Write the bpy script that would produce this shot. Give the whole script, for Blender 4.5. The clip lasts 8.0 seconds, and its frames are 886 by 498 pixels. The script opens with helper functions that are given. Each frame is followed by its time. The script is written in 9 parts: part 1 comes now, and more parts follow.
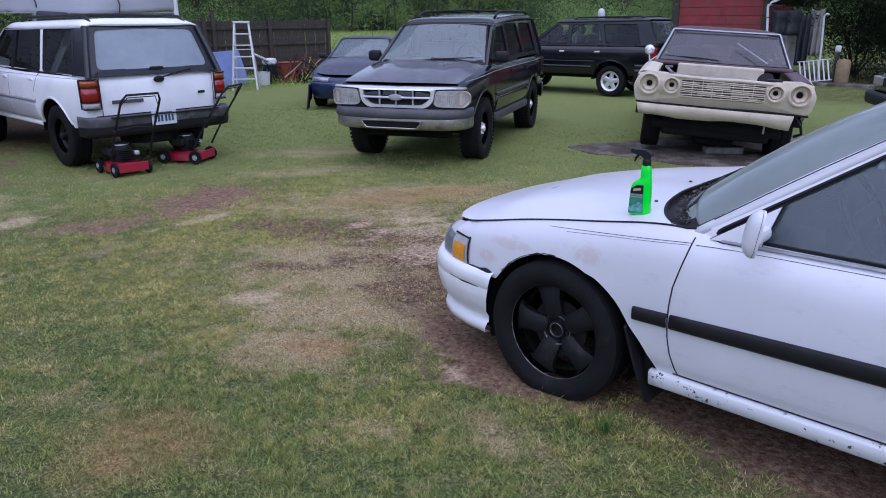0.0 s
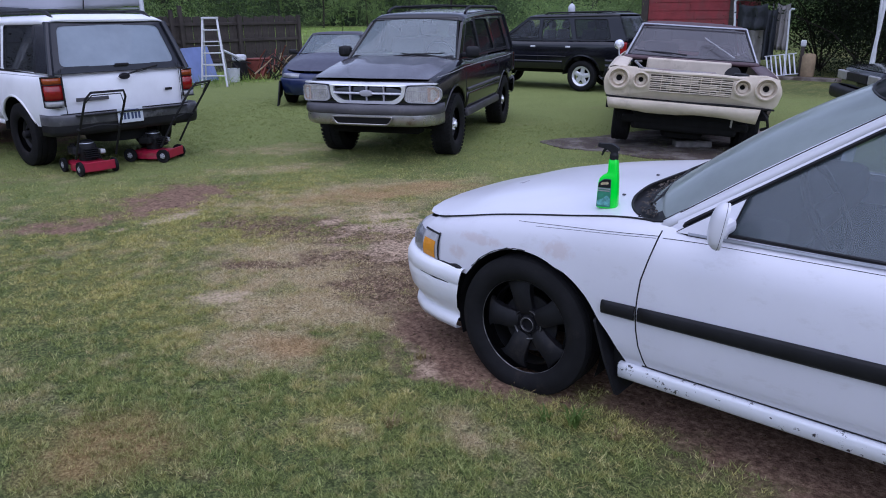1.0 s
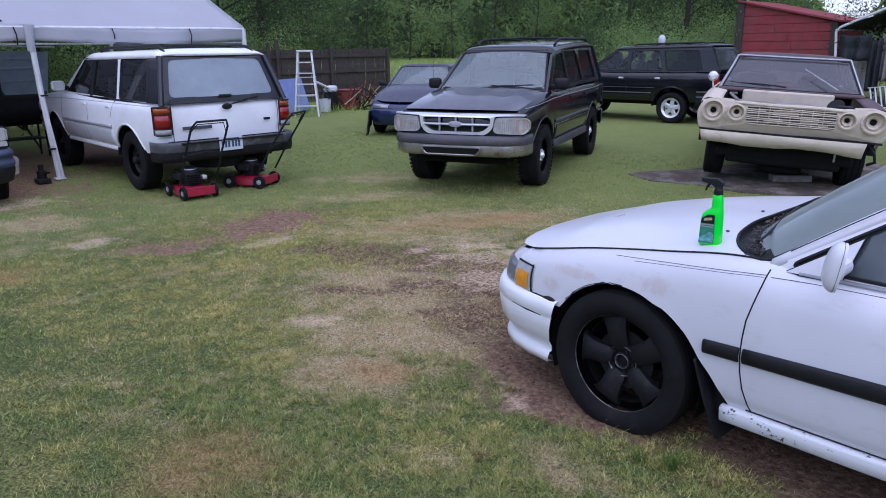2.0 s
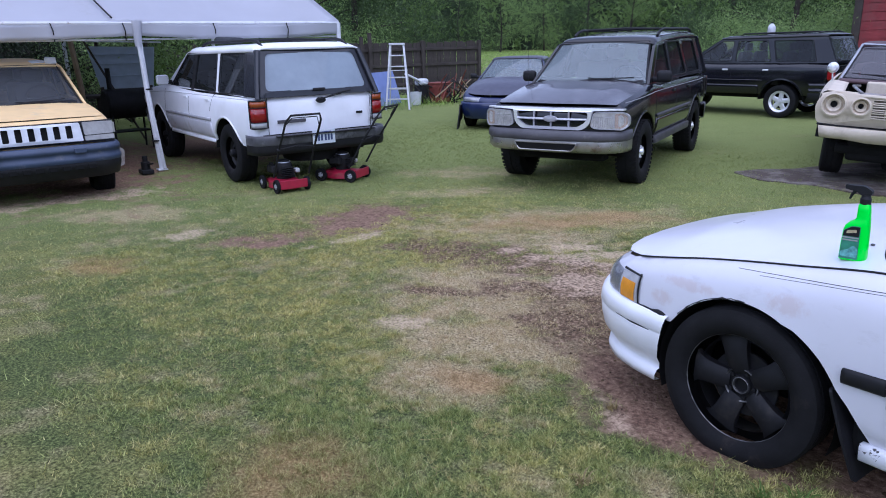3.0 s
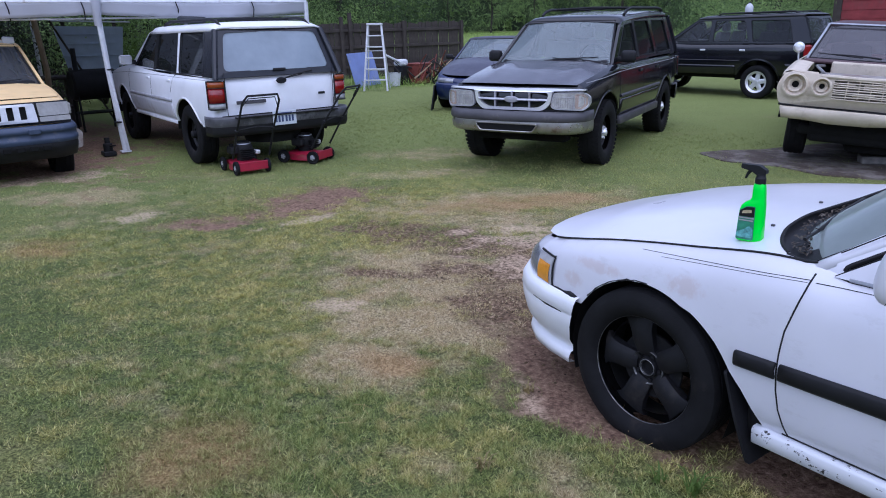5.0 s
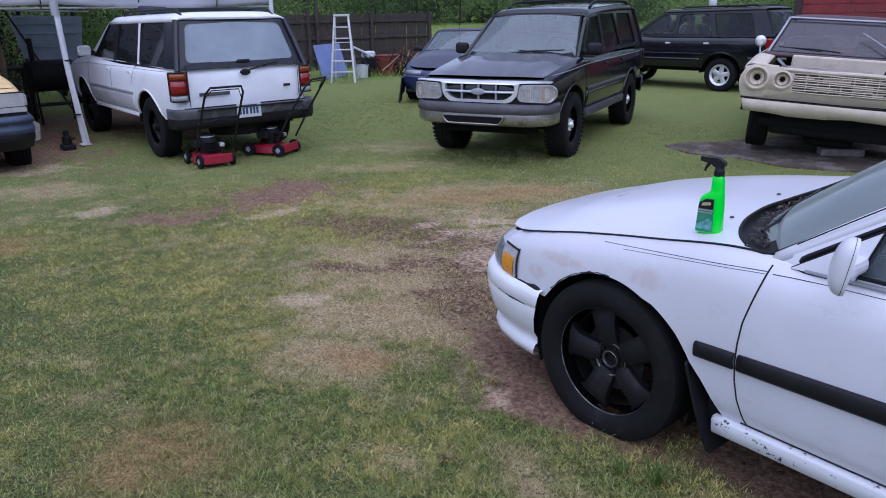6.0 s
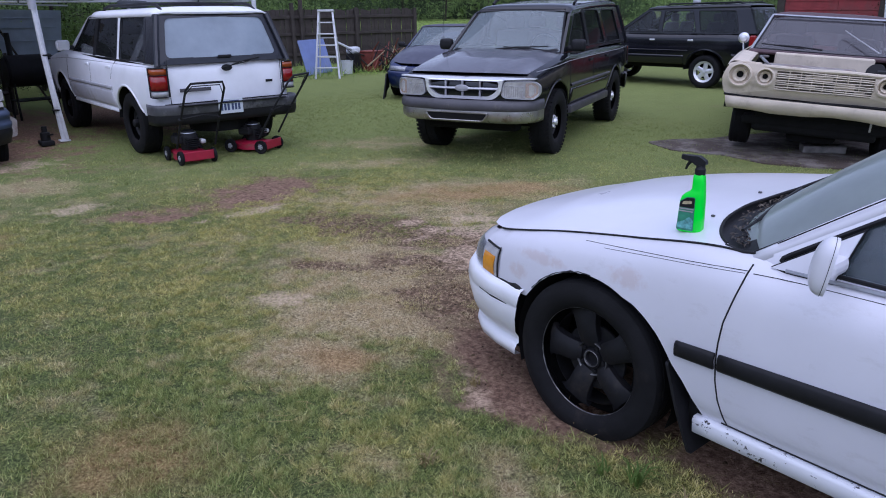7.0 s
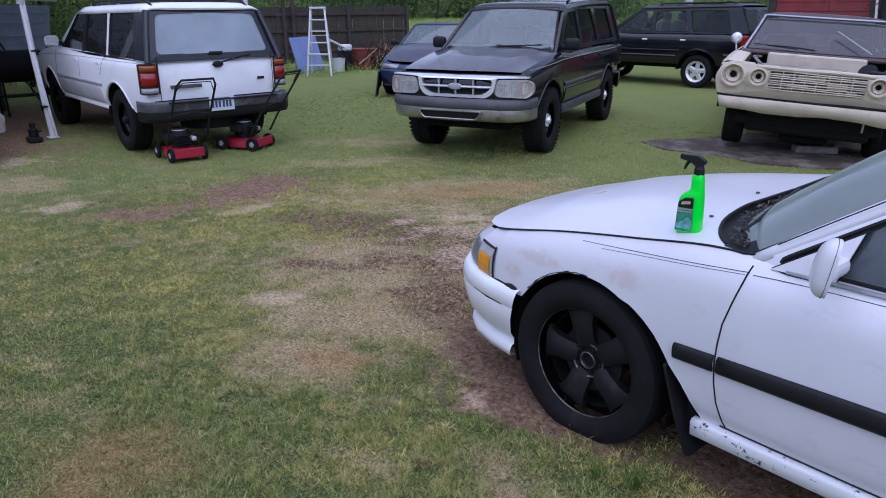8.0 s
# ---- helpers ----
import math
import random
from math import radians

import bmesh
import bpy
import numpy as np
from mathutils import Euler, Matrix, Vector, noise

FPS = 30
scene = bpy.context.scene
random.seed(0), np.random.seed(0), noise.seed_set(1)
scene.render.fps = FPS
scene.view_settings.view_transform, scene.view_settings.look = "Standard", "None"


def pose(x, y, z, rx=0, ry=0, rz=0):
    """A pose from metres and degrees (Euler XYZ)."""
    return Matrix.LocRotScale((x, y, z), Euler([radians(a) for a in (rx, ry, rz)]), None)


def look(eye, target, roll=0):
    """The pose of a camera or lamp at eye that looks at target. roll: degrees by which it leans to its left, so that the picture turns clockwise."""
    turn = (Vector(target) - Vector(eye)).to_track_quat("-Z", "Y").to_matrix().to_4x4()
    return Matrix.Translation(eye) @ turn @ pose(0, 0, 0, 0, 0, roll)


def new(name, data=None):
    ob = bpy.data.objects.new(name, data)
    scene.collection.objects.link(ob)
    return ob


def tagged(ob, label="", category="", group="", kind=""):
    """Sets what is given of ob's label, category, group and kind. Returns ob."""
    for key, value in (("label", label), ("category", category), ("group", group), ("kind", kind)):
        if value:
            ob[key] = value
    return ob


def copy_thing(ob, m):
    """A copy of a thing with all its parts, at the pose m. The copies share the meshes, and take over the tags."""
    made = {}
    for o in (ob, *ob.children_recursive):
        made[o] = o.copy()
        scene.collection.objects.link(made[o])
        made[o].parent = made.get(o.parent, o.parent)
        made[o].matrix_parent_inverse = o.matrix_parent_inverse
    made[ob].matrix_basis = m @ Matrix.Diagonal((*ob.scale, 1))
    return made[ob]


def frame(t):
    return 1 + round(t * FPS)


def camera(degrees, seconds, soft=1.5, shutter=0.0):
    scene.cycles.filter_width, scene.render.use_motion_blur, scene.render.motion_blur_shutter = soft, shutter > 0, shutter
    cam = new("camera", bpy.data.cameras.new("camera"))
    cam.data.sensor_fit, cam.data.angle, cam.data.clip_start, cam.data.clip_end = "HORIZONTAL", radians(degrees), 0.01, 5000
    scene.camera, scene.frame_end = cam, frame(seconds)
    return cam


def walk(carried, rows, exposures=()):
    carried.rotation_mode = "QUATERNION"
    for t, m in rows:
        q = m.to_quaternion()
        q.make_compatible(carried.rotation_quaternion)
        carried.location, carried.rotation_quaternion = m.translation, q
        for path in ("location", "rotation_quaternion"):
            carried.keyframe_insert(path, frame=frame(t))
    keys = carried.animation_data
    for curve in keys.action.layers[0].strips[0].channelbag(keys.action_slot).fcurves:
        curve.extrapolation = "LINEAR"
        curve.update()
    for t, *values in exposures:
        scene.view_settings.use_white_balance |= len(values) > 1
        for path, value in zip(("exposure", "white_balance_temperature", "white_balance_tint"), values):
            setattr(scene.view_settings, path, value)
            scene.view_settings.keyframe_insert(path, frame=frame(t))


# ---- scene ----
EXPOSURES = ((0.0, 0.40, 5400, 25), (1.0, 0.32, 5400, 25), (2.0, 0.43, 5400, 25), (3.5, 0.68, 5230, 23), (4.5, 0.67, 5230, 23), (5.0, 0.50, 5280, 23), (6.5, 0.36, 5400, 25), (8.0, 0.35, 5400, 25))
cam = camera(63.8, 8.0, soft=1.0)
PATH = [
    (0, (0.161, 0.043, 1.65), (-1.139, 1.434, 1.038), -0.3),
    (0.1, (0.164, 0.046, 1.65), (-1.133, 1.45, 1.061), -0.36),
    (0.2, (0.167, 0.049, 1.65), (-1.136, 1.448, 1.064), -0.42),
    (0.3, (0.169, 0.051, 1.649), (-1.124, 1.457, 1.057), -0.48),
    (0.4, (0.172, 0.054, 1.649), (-1.115, 1.463, 1.053), -0.54),
    (0.5, (0.175, 0.057, 1.649), (-1.097, 1.474, 1.039), -0.6),
    (0.7, (0.174, 0.061, 1.648), (-1.082, 1.491, 1.033), -0.52),
    (1, (0.172, 0.068, 1.646), (-1.074, 1.503, 1.023), -0.4),
    (1.1, (0.17, 0.065, 1.647), (-1.069, 1.504, 1.021), -0.38),
    (1.2, (0.168, 0.062, 1.648), (-1.069, 1.501, 1.017), -0.36),
    (1.3, (0.166, 0.059, 1.65), (-1.067, 1.501, 1.016), -0.34),
    (1.4, (0.164, 0.056, 1.651), (-1.081, 1.492, 1.028), -0.32),
    (1.5, (0.162, 0.053, 1.652), (-1.09, 1.485, 1.034), -0.3),
    (1.6, (0.159, 0.056, 1.656), (-1.115, 1.472, 1.05), -0.3),
    (1.8, (0.152, 0.061, 1.664), (-1.198, 1.42, 1.087), -0.3),
    (1.9, (0.138, 0.037, 1.66), (-1.248, 1.37, 1.111), -0.5),
    (2, (0.124, 0.013, 1.657), (-1.296, 1.313, 1.114), -0.7),
    (2.2, (0.107, 0.021, 1.659), (-1.343, 1.289, 1.122), -0.8),
    (3.3, (-0.1, 0.154, 1.653), (-1.69, 1.23, 1.094), -1.6),
    (3.4, (-0.087, 0.176, 1.653), (-1.676, 1.257, 1.1), -1.95),
    (3.5, (-0.074, 0.199, 1.653), (-1.661, 1.279, 1.093), -2.3),
    (3.6, (-0.078, 0.214, 1.651), (-1.666, 1.293, 1.092), -2.2),
    (3.7, (-0.081, 0.229, 1.648), (-1.698, 1.272, 1.101), -2.1),
    (3.8, (-0.085, 0.244, 1.646), (-1.697, 1.294, 1.099), -2),
    (3.9, (-0.042, 0.258, 1.646), (-1.708, 1.232, 1.12), -1.65),
    (4, (0, 0.273, 1.647), (-1.663, 1.249, 1.117), -1.3),
    (4.1, (0.03, 0.309, 1.646), (-1.631, 1.287, 1.114), -1.05),
    (4.2, (0.06, 0.345, 1.645), (-1.608, 1.318, 1.125), -0.8),
    (4.3, (0.069, 0.354, 1.645), (-1.595, 1.339, 1.133), -0.77),
    (4.5, (0.086, 0.372, 1.644), (-1.574, 1.362, 1.133), -0.7),
    (4.6, (0.093, 0.382, 1.64), (-1.502, 1.449, 1.086), -0.67),
    (4.7, (0.101, 0.392, 1.637), (-1.479, 1.476, 1.067), -0.63),
    (4.8, (0.108, 0.402, 1.633), (-1.455, 1.508, 1.054), -0.6),
    (4.9, (0.107, 0.411, 1.632), (-1.456, 1.516, 1.05), -0.9),
    (5, (0.106, 0.419, 1.63), (-1.438, 1.537, 1.024), -1.2),
    (5.1, (0.106, 0.423, 1.63), (-1.435, 1.539, 1.016), -1.16),
    (6.3, (0.11, 0.466, 1.629), (-1.364, 1.66, 0.996), -0.7),
    (6.5, (0.105, 0.476, 1.63), (-1.369, 1.668, 0.991), -0.6),
    (6.8, (0.1, 0.489, 1.629), (-1.373, 1.683, 0.99), -0.6),
    (7, (0.096, 0.498, 1.628), (-1.366, 1.705, 0.99), -0.6),
    (7.5, (0.082, 0.503, 1.625), (-1.376, 1.71, 0.978), -0.6),
    (7.7, (0.072, 0.506, 1.623), (-1.384, 1.714, 0.974), -0.44),
    (8, (0.057, 0.51, 1.621), (-1.388, 1.735, 0.979), -0.2),
]
walk(cam, [(t, look(eye, target, roll)) for t, eye, target, roll in PATH], exposures=EXPOSURES)

# ---------------------------------------------------------------- light
SUN_HEIGHT, SUN_AZIMUTH = 68.0, 132.0
world = bpy.data.worlds.new("sky")
scene.world = world
world.use_nodes = True
wn = world.node_tree
wn.nodes.clear()
sky = wn.nodes.new("ShaderNodeTexSky")
sky.sky_type, sky.sun_disc = "NISHITA", False
sky.sun_elevation, sky.sun_rotation = radians(SUN_HEIGHT), radians(SUN_AZIMUTH)
sky.dust_density, sky.air_density, sky.ozone_density = 1.0, 1.0, 1.0
bg = wn.nodes.new("ShaderNodeBackground")
bg.inputs["Strength"].default_value = 0.15
out = wn.nodes.new("ShaderNodeOutputWorld")
haze = wn.nodes.new("ShaderNodeHueSaturation")
haze.inputs["Saturation"].default_value = 0.45
wn.links.new(sky.outputs["Color"], haze.inputs["Color"])
wn.links.new(haze.outputs["Color"], bg.inputs["Color"])
wn.links.new(bg.outputs["Background"], out.inputs["Surface"])

sun_data = bpy.data.lights.new("sun", "SUN")
sun_data.energy, sun_data.angle, sun_data.color = 1.15, radians(110), (1.0, 0.99, 0.98)
sun = new("sun", sun_data)
az, el = radians(SUN_AZIMUTH), radians(SUN_HEIGHT)
toward = Vector((math.sin(az) * math.cos(el), math.cos(az) * math.cos(el), math.sin(el)))
sun.matrix_world = look(toward * 50, (0, 0, 0))

# ---------------------------------------------------------------- materials
def node_mat(name):
    m = bpy.data.materials.new(name)
    m.use_nodes = True
    nt = m.node_tree
    b = nt.nodes["Principled BSDF"]
    return m, nt, b


def noise_tex(nt, scale, detail=4.0, rough=0.6, space="Object", stretch=None):
    co = nt.nodes.new("ShaderNodeTexCoord")
    n = nt.nodes.new("ShaderNodeTexNoise")
    n.inputs["Scale"].default_value, n.inputs["Detail"].default_value, n.inputs["Roughness"].default_value = scale, detail, rough
    if stretch:
        mp = nt.nodes.new("ShaderNodeMapping")
        mp.inputs["Scale"].default_value = stretch
        nt.links.new(co.outputs[space], mp.inputs["Vector"])
        nt.links.new(mp.outputs["Vector"], n.inputs["Vector"])
    else:
        nt.links.new(co.outputs[space], n.inputs["Vector"])
    return n


def ramp(nt, fac, stops):
    r = nt.nodes.new("ShaderNodeValToRGB")
    e = r.color_ramp.elements
    while len(e) < len(stops):
        e.new(0.5)
    for el_, (p, c) in zip(e, stops):
        el_.position, el_.color = p, (*c, 1) if len(c) == 3 else c
    nt.links.new(fac, r.inputs["Fac"])
    return r


def mixc(nt, fac, a, b):
    m = nt.nodes.new("ShaderNodeMix")
    m.data_type = "RGBA"
    for sock, v in ((m.inputs["Factor"], fac), (m.inputs["A"], a), (m.inputs["B"], b)):
        if hasattr(v, "links") or isinstance(v, bpy.types.NodeSocket):
            nt.links.new(v, sock)
        else:
            sock.default_value = (*v, 1) if isinstance(v, tuple) else v
    return m.outputs["Result"]


def add_bump(nt, b, height, strength, distance=0.01):
    bp = nt.nodes.new("ShaderNodeBump")
    bp.inputs["Strength"].default_value, bp.inputs["Distance"].default_value = strength, distance
    nt.links.new(height, bp.inputs["Height"])
    nt.links.new(bp.outputs["Normal"], b.inputs["Normal"])


def plain(name, col, rough=0.5, metal=0.0, vary=0.25, scale=6.0, bump=0.0, bscale=60.0, coat=0.0, dirt=None, dirt_at=0.62, fine=None):
    """Base colour that wanders at two scales, roughness that wanders, and optional blotches of dirt."""
    m, nt, b = node_mat(name)
    n = noise_tex(nt, scale, 5)
    dark = tuple(c * (1 - vary) for c in col)
    lite = tuple(min(1, c * (1 + 0.4 * vary)) for c in col)
    colour = ramp(nt, n.outputs["Fac"], [(0.3, dark), (0.7, lite)]).outputs["Color"]
    if dirt:
        d = noise_tex(nt, scale * 0.7, 8, 0.7)
        mask = ramp(nt, d.outputs["Fac"], [(dirt_at - 0.06, (0, 0, 0)), (dirt_at + 0.08, (1, 1, 1))]).outputs["Color"]
        colour = mixc(nt, mask, colour, dirt)
    nt.links.new(colour, b.inputs["Base Color"])
    rn = noise_tex(nt, scale * 2.3, 3)
    rr = nt.nodes.new("ShaderNodeMapRange")
    rr.inputs["To Min"].default_value, rr.inputs["To Max"].default_value = max(0, rough - 0.08), min(1, rough + 0.12)
    nt.links.new(rn.outputs["Fac"], rr.inputs["Value"])
    nt.links.new(rr.outputs["Result"], b.inputs["Roughness"])
    b.inputs["Metallic"].default_value = metal
    b.inputs["Coat Weight"].default_value = coat
    b.inputs["Coat Roughness"].default_value = 0.08
    if bump:
        bn = noise_tex(nt, bscale, 4)
        add_bump(nt, b, bn.outputs["Fac"], bump)
    return m


def glass(name, tint, ior=1.6, rough=0.02, dirt=0.0, dust_sheen=(0.42, 0.44, 0.46), gloss=1.0):
    """Car glass: a mirror-like skin over a tinted clear pane, with a dusty film that on some panes paints reflected
    sky.
    """
    m, nt, b = node_mat(name)
    nt.nodes.remove(b)
    o = nt.nodes["Material Output"]
    tr, gl, fr, mx = (nt.nodes.new(k) for k in ("ShaderNodeBsdfTransparent", "ShaderNodeBsdfGlossy", "ShaderNodeFresnel", "ShaderNodeMixShader"))
    tr.inputs["Color"].default_value = (*tint, 1)
    gl.inputs["Roughness"].default_value = rough
    gl.inputs["Color"].default_value = (0.95 * gloss, 0.97 * gloss, gloss, 1)
    fr.inputs["IOR"].default_value = ior
    nt.links.new(fr.outputs[0], mx.inputs[0])
    nt.links.new(tr.outputs[0], mx.inputs[1])
    nt.links.new(gl.outputs[0], mx.inputs[2])
    last = mx
    if dirt:
        df = nt.nodes.new("ShaderNodeBsdfDiffuse")
        df.inputs["Color"].default_value = (*dust_sheen, 1)
        n = noise_tex(nt, 2.2, 5, 0.6)
        f = nt.nodes.new("ShaderNodeMapRange")
        f.inputs["From Min"].default_value, f.inputs["From Max"].default_value = 0.3, 0.75
        f.inputs["To Min"].default_value, f.inputs["To Max"].default_value = dirt * 0.7, dirt
        nt.links.new(n.outputs["Fac"], f.inputs["Value"])
        m2 = nt.nodes.new("ShaderNodeMixShader")
        nt.links.new(f.outputs[0], m2.inputs[0])
        nt.links.new(mx.outputs[0], m2.inputs[1])
        nt.links.new(df.outputs[0], m2.inputs[2])
        last = m2
    nt.links.new(last.outputs[0], o.inputs["Surface"])
    return m


def peeling(name, paint, under, at=0.6, scale=14.0, rough=0.4):
    """Paint that has flaked off in ragged islands."""
    m, nt, b = node_mat(name)
    n = noise_tex(nt, scale, 8, 0.7)
    mask = ramp(nt, n.outputs["Fac"], [(at, (0, 0, 0)), (at + 0.02, (1, 1, 1))]).outputs["Color"]
    u = noise_tex(nt, scale * 3, 5)
    ucol = ramp(nt, u.outputs["Fac"], [(0.3, tuple(c * 0.5 for c in under)), (0.7, under)]).outputs["Color"]
    nt.links.new(mixc(nt, mask, paint, ucol), b.inputs["Base Color"])
    b.inputs["Roughness"].default_value = rough
    add_bump(nt, b, mask, 0.3, -0.002)
    return m


def leafy(name, a, c, rough=0.6, rng=0.5):
    m, nt, b = node_mat(name)
    g = nt.nodes.new("ShaderNodeNewGeometry")
    col = ramp(nt, g.outputs["Random Per Island"], [(0.0, a), (1.0, c)]).outputs["Color"]
    # blotches of light and dark, as inside a crown, multiplied into the colour
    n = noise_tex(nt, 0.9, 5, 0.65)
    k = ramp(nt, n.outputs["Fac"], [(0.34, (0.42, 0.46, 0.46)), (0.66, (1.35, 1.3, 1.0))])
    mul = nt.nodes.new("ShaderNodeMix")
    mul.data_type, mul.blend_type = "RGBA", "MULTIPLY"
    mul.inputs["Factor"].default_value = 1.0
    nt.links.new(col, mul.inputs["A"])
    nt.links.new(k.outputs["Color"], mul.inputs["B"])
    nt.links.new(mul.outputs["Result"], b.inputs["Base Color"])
    b.inputs["Roughness"].default_value = rough
    b.inputs["Specular IOR Level"].default_value = 0.3
    return m


WHITE = plain("white_paint", (0.70, 0.695, 0.745), 0.3, vary=0.05, scale=2.5, coat=0.35, dirt=(0.52, 0.50, 0.47), dirt_at=0.72)
WHITE_OLD = plain("old_white_paint", (0.84, 0.85, 0.88), 0.38, vary=0.08, scale=3, coat=0.2, dirt=(0.50, 0.48, 0.45), dirt_at=0.7)
BLACK_PAINT = plain("black_paint", (0.006, 0.006, 0.009), 0.12, vary=0.3, scale=3, coat=0.25, dirt=(0.016, 0.015, 0.015), dirt_at=0.66)
# dull black hood paint, base and blotches lifted to paint reflected sky
BLACK_DULL = plain("dull_black_sky_sheen", (0.062, 0.055, 0.068), 0.20, vary=0.4, scale=4, coat=0.6, dirt=(0.14, 0.135, 0.145), dirt_at=0.58, bump=0.05, bscale=90)
NAVY = plain("navy_paint", (0.012, 0.022, 0.085), 0.3, vary=0.2, scale=3, coat=0.4)
SLATE = plain("faded_blue_paint", (0.055, 0.055, 0.085), 0.4, vary=0.2, scale=4, coat=0.2)
YELLOW = plain("faded_yellow_paint", (0.80, 0.56, 0.26), 0.5, vary=0.12, scale=4, dirt=(0.60, 0.46, 0.26), dirt_at=0.62)
CREAM = plain("old_cream_paint", (0.64, 0.555, 0.44), 0.55, vary=0.14, scale=5, dirt=(0.44, 0.37, 0.28), dirt_at=0.62, bump=0.08, bscale=40)
CREAM_GREY = plain("bare_primed_steel", (0.33, 0.30, 0.27), 0.55, vary=0.3, scale=5, dirt=(0.17, 0.11, 0.08), dirt_at=0.56)
MAROON = plain("dull_maroon_paint", (0.09, 0.05, 0.055), 0.5, vary=0.3, scale=6)
BLUE_GREY = plain("blue_grey_bumper_plastic", (0.042, 0.06, 0.105), 0.5, vary=0.25, scale=5, dirt=(0.15, 0.15, 0.16), dirt_at=0.6)
GREY_PLASTIC = plain("grey_bumper_plastic", (0.07, 0.067, 0.074), 0.5, vary=0.25, scale=6, dirt=(0.13, 0.12, 0.115), dirt_at=0.62)
PEARL = plain("dull_pearl_grey_paint", (0.52, 0.52, 0.55), 0.4, vary=0.1, scale=4, dirt=(0.36, 0.34, 0.32), dirt_at=0.6)
SILVER = plain("silver_grey_paint", (0.36, 0.36, 0.38), 0.4, vary=0.15, scale=4, dirt=(0.25, 0.22, 0.19), dirt_at=0.6)
STEP_GREY = plain("scuffed_dark_bumper", (0.085, 0.085, 0.095), 0.45, vary=0.5, scale=5, dirt=(0.20, 0.20, 0.21), dirt_at=0.58)
BUMPER_METAL = plain("weathered_bumper_steel", (0.43, 0.415, 0.40), 0.28, metal=0.8, vary=0.2, scale=6, dirt=(0.2, 0.15, 0.12), dirt_at=0.62)
CHROME = plain("chrome", (0.9, 0.9, 0.93), 0.2, metal=0.5, vary=0.1, scale=8)
ALLOY = plain("dull_alloy", (0.74, 0.74, 0.76), 0.34, metal=0.5, vary=0.15, scale=10)
RUBBER = plain("tyre_rubber", (0.010, 0.010, 0.011), 0.8, vary=0.35, scale=9, bump=0.15, bscale=120, dirt=(0.024, 0.02, 0.018), dirt_at=0.64)
TRIM = plain("black_plastic_trim", (0.016, 0.016, 0.018), 0.5, vary=0.3, scale=8, bump=0.05, bscale=200)
WHEEL_BLACK = plain("satin_black_wheel_paint", (0.014, 0.014, 0.016), 0.55, vary=0.3, scale=12, dirt=(0.03, 0.027, 0.025), dirt_at=0.6)
SCUFF = plain("scuffed_rim_edge", (0.20, 0.20, 0.195), 0.4, metal=0.5, vary=0.9, scale=18)
UNDER = plain("underbody_black", (0.008, 0.008, 0.008), 0.85, vary=0.3)
SEAT = plain("grey_seat_cloth", (0.09, 0.09, 0.10), 0.9, vary=0.2, scale=20)
SEAT_TAN = plain("tan_seat_cloth", (0.20, 0.19, 0.18), 0.9, vary=0.2, scale=20)
AMBER = plain("amber_lens", (0.75, 0.30, 0.02), 0.15, vary=0.15, scale=40, coat=0.5)
RED_LENS = plain("red_lens", (0.27, 0.009, 0.009), 0.15, vary=0.25, scale=30, coat=0.5)
CLEAR_LENS = plain("clouded_clear_lens", (0.46, 0.46, 0.47), 0.18, vary=0.3, scale=16, coat=0.5)
PALE_AMBER = plain("pale_amber_lens", (0.46, 0.30, 0.20), 0.2, vary=0.3, scale=30, coat=0.5)
REFLECTOR = plain("lamp_bowl", (0.66, 0.66, 0.68), 0.3, metal=0.5, vary=0.2, scale=20)
# the pale teal film paints the sky reflected in the windscreens
GLASS_CLEAR = glass("windscreen_glass", (0.56, 0.63, 0.63), 1.85, dirt=0.22, dust_sheen=(0.50, 0.60, 0.61))
GLASS_SIDE = glass("side_window_glass", (0.62, 0.66, 0.68), 1.75, dirt=0.08)
GLASS_OPEN = glass("clear_side_glass", (0.82, 0.86, 0.86), 1.4, dirt=0.06)
GLASS_DARK = glass("tinted_glass", (0.16, 0.18, 0.19), 1.45, dirt=0.03, gloss=0.8)
GLASS_SMOKE = glass("smoked_side_glass", (0.26, 0.29, 0.30), 1.18, dirt=0.03, gloss=0.5)
# dusty film, raised a little to paint sky reflected in the wreck's panes
GLASS_DUSTY = glass("dusty_glass", (0.26, 0.25, 0.28), 1.6, dirt=0.17, dust_sheen=(0.36, 0.33, 0.36))
SEAM = plain("panel_gap", (0.01, 0.01, 0.011), 0.9, vary=0.1)
SILL_PEEL = peeling("peeling_white_sill", (0.72, 0.73, 0.76), (0.05, 0.045, 0.045), 0.60, 34)
PLATE = plain("number_plate_white", (0.62, 0.66, 0.70), 0.35, vary=0.08, scale=12)
PLATE_INK = plain("number_plate_blue", (0.05, 0.07, 0.16), 0.4, vary=0.1)
LENS_GLASS = glass("lamp_glass", (0.78, 0.78, 0.78), 1.5, dirt=0.22)
LAMP_LINING = plain("lamp_lining", (0.72, 0.72, 0.72), 0.3, metal=0.6, vary=0.5, scale=14, coat=0.3)
OLD_LENS = plain("yellowed_lens", (0.33, 0.32, 0.30), 0.3, vary=0.25, scale=12, coat=0.2)
GREEN_BOTTLE = plain("bright_green_bottle_plastic", (0.008, 0.85, 0.02), 0.35, vary=0.05, scale=8)
LABEL_GREEN = plain("bottle_label", (0.05, 0.26, 0.16), 0.35, vary=0.35, scale=30)
TENT_CLOTH = plain("white_tarpaulin", (0.58, 0.58, 0.62), 0.55, vary=0.06, scale=1.5, bump=0.25, bscale=5, dirt=(0.46, 0.45, 0.44), dirt_at=0.66)
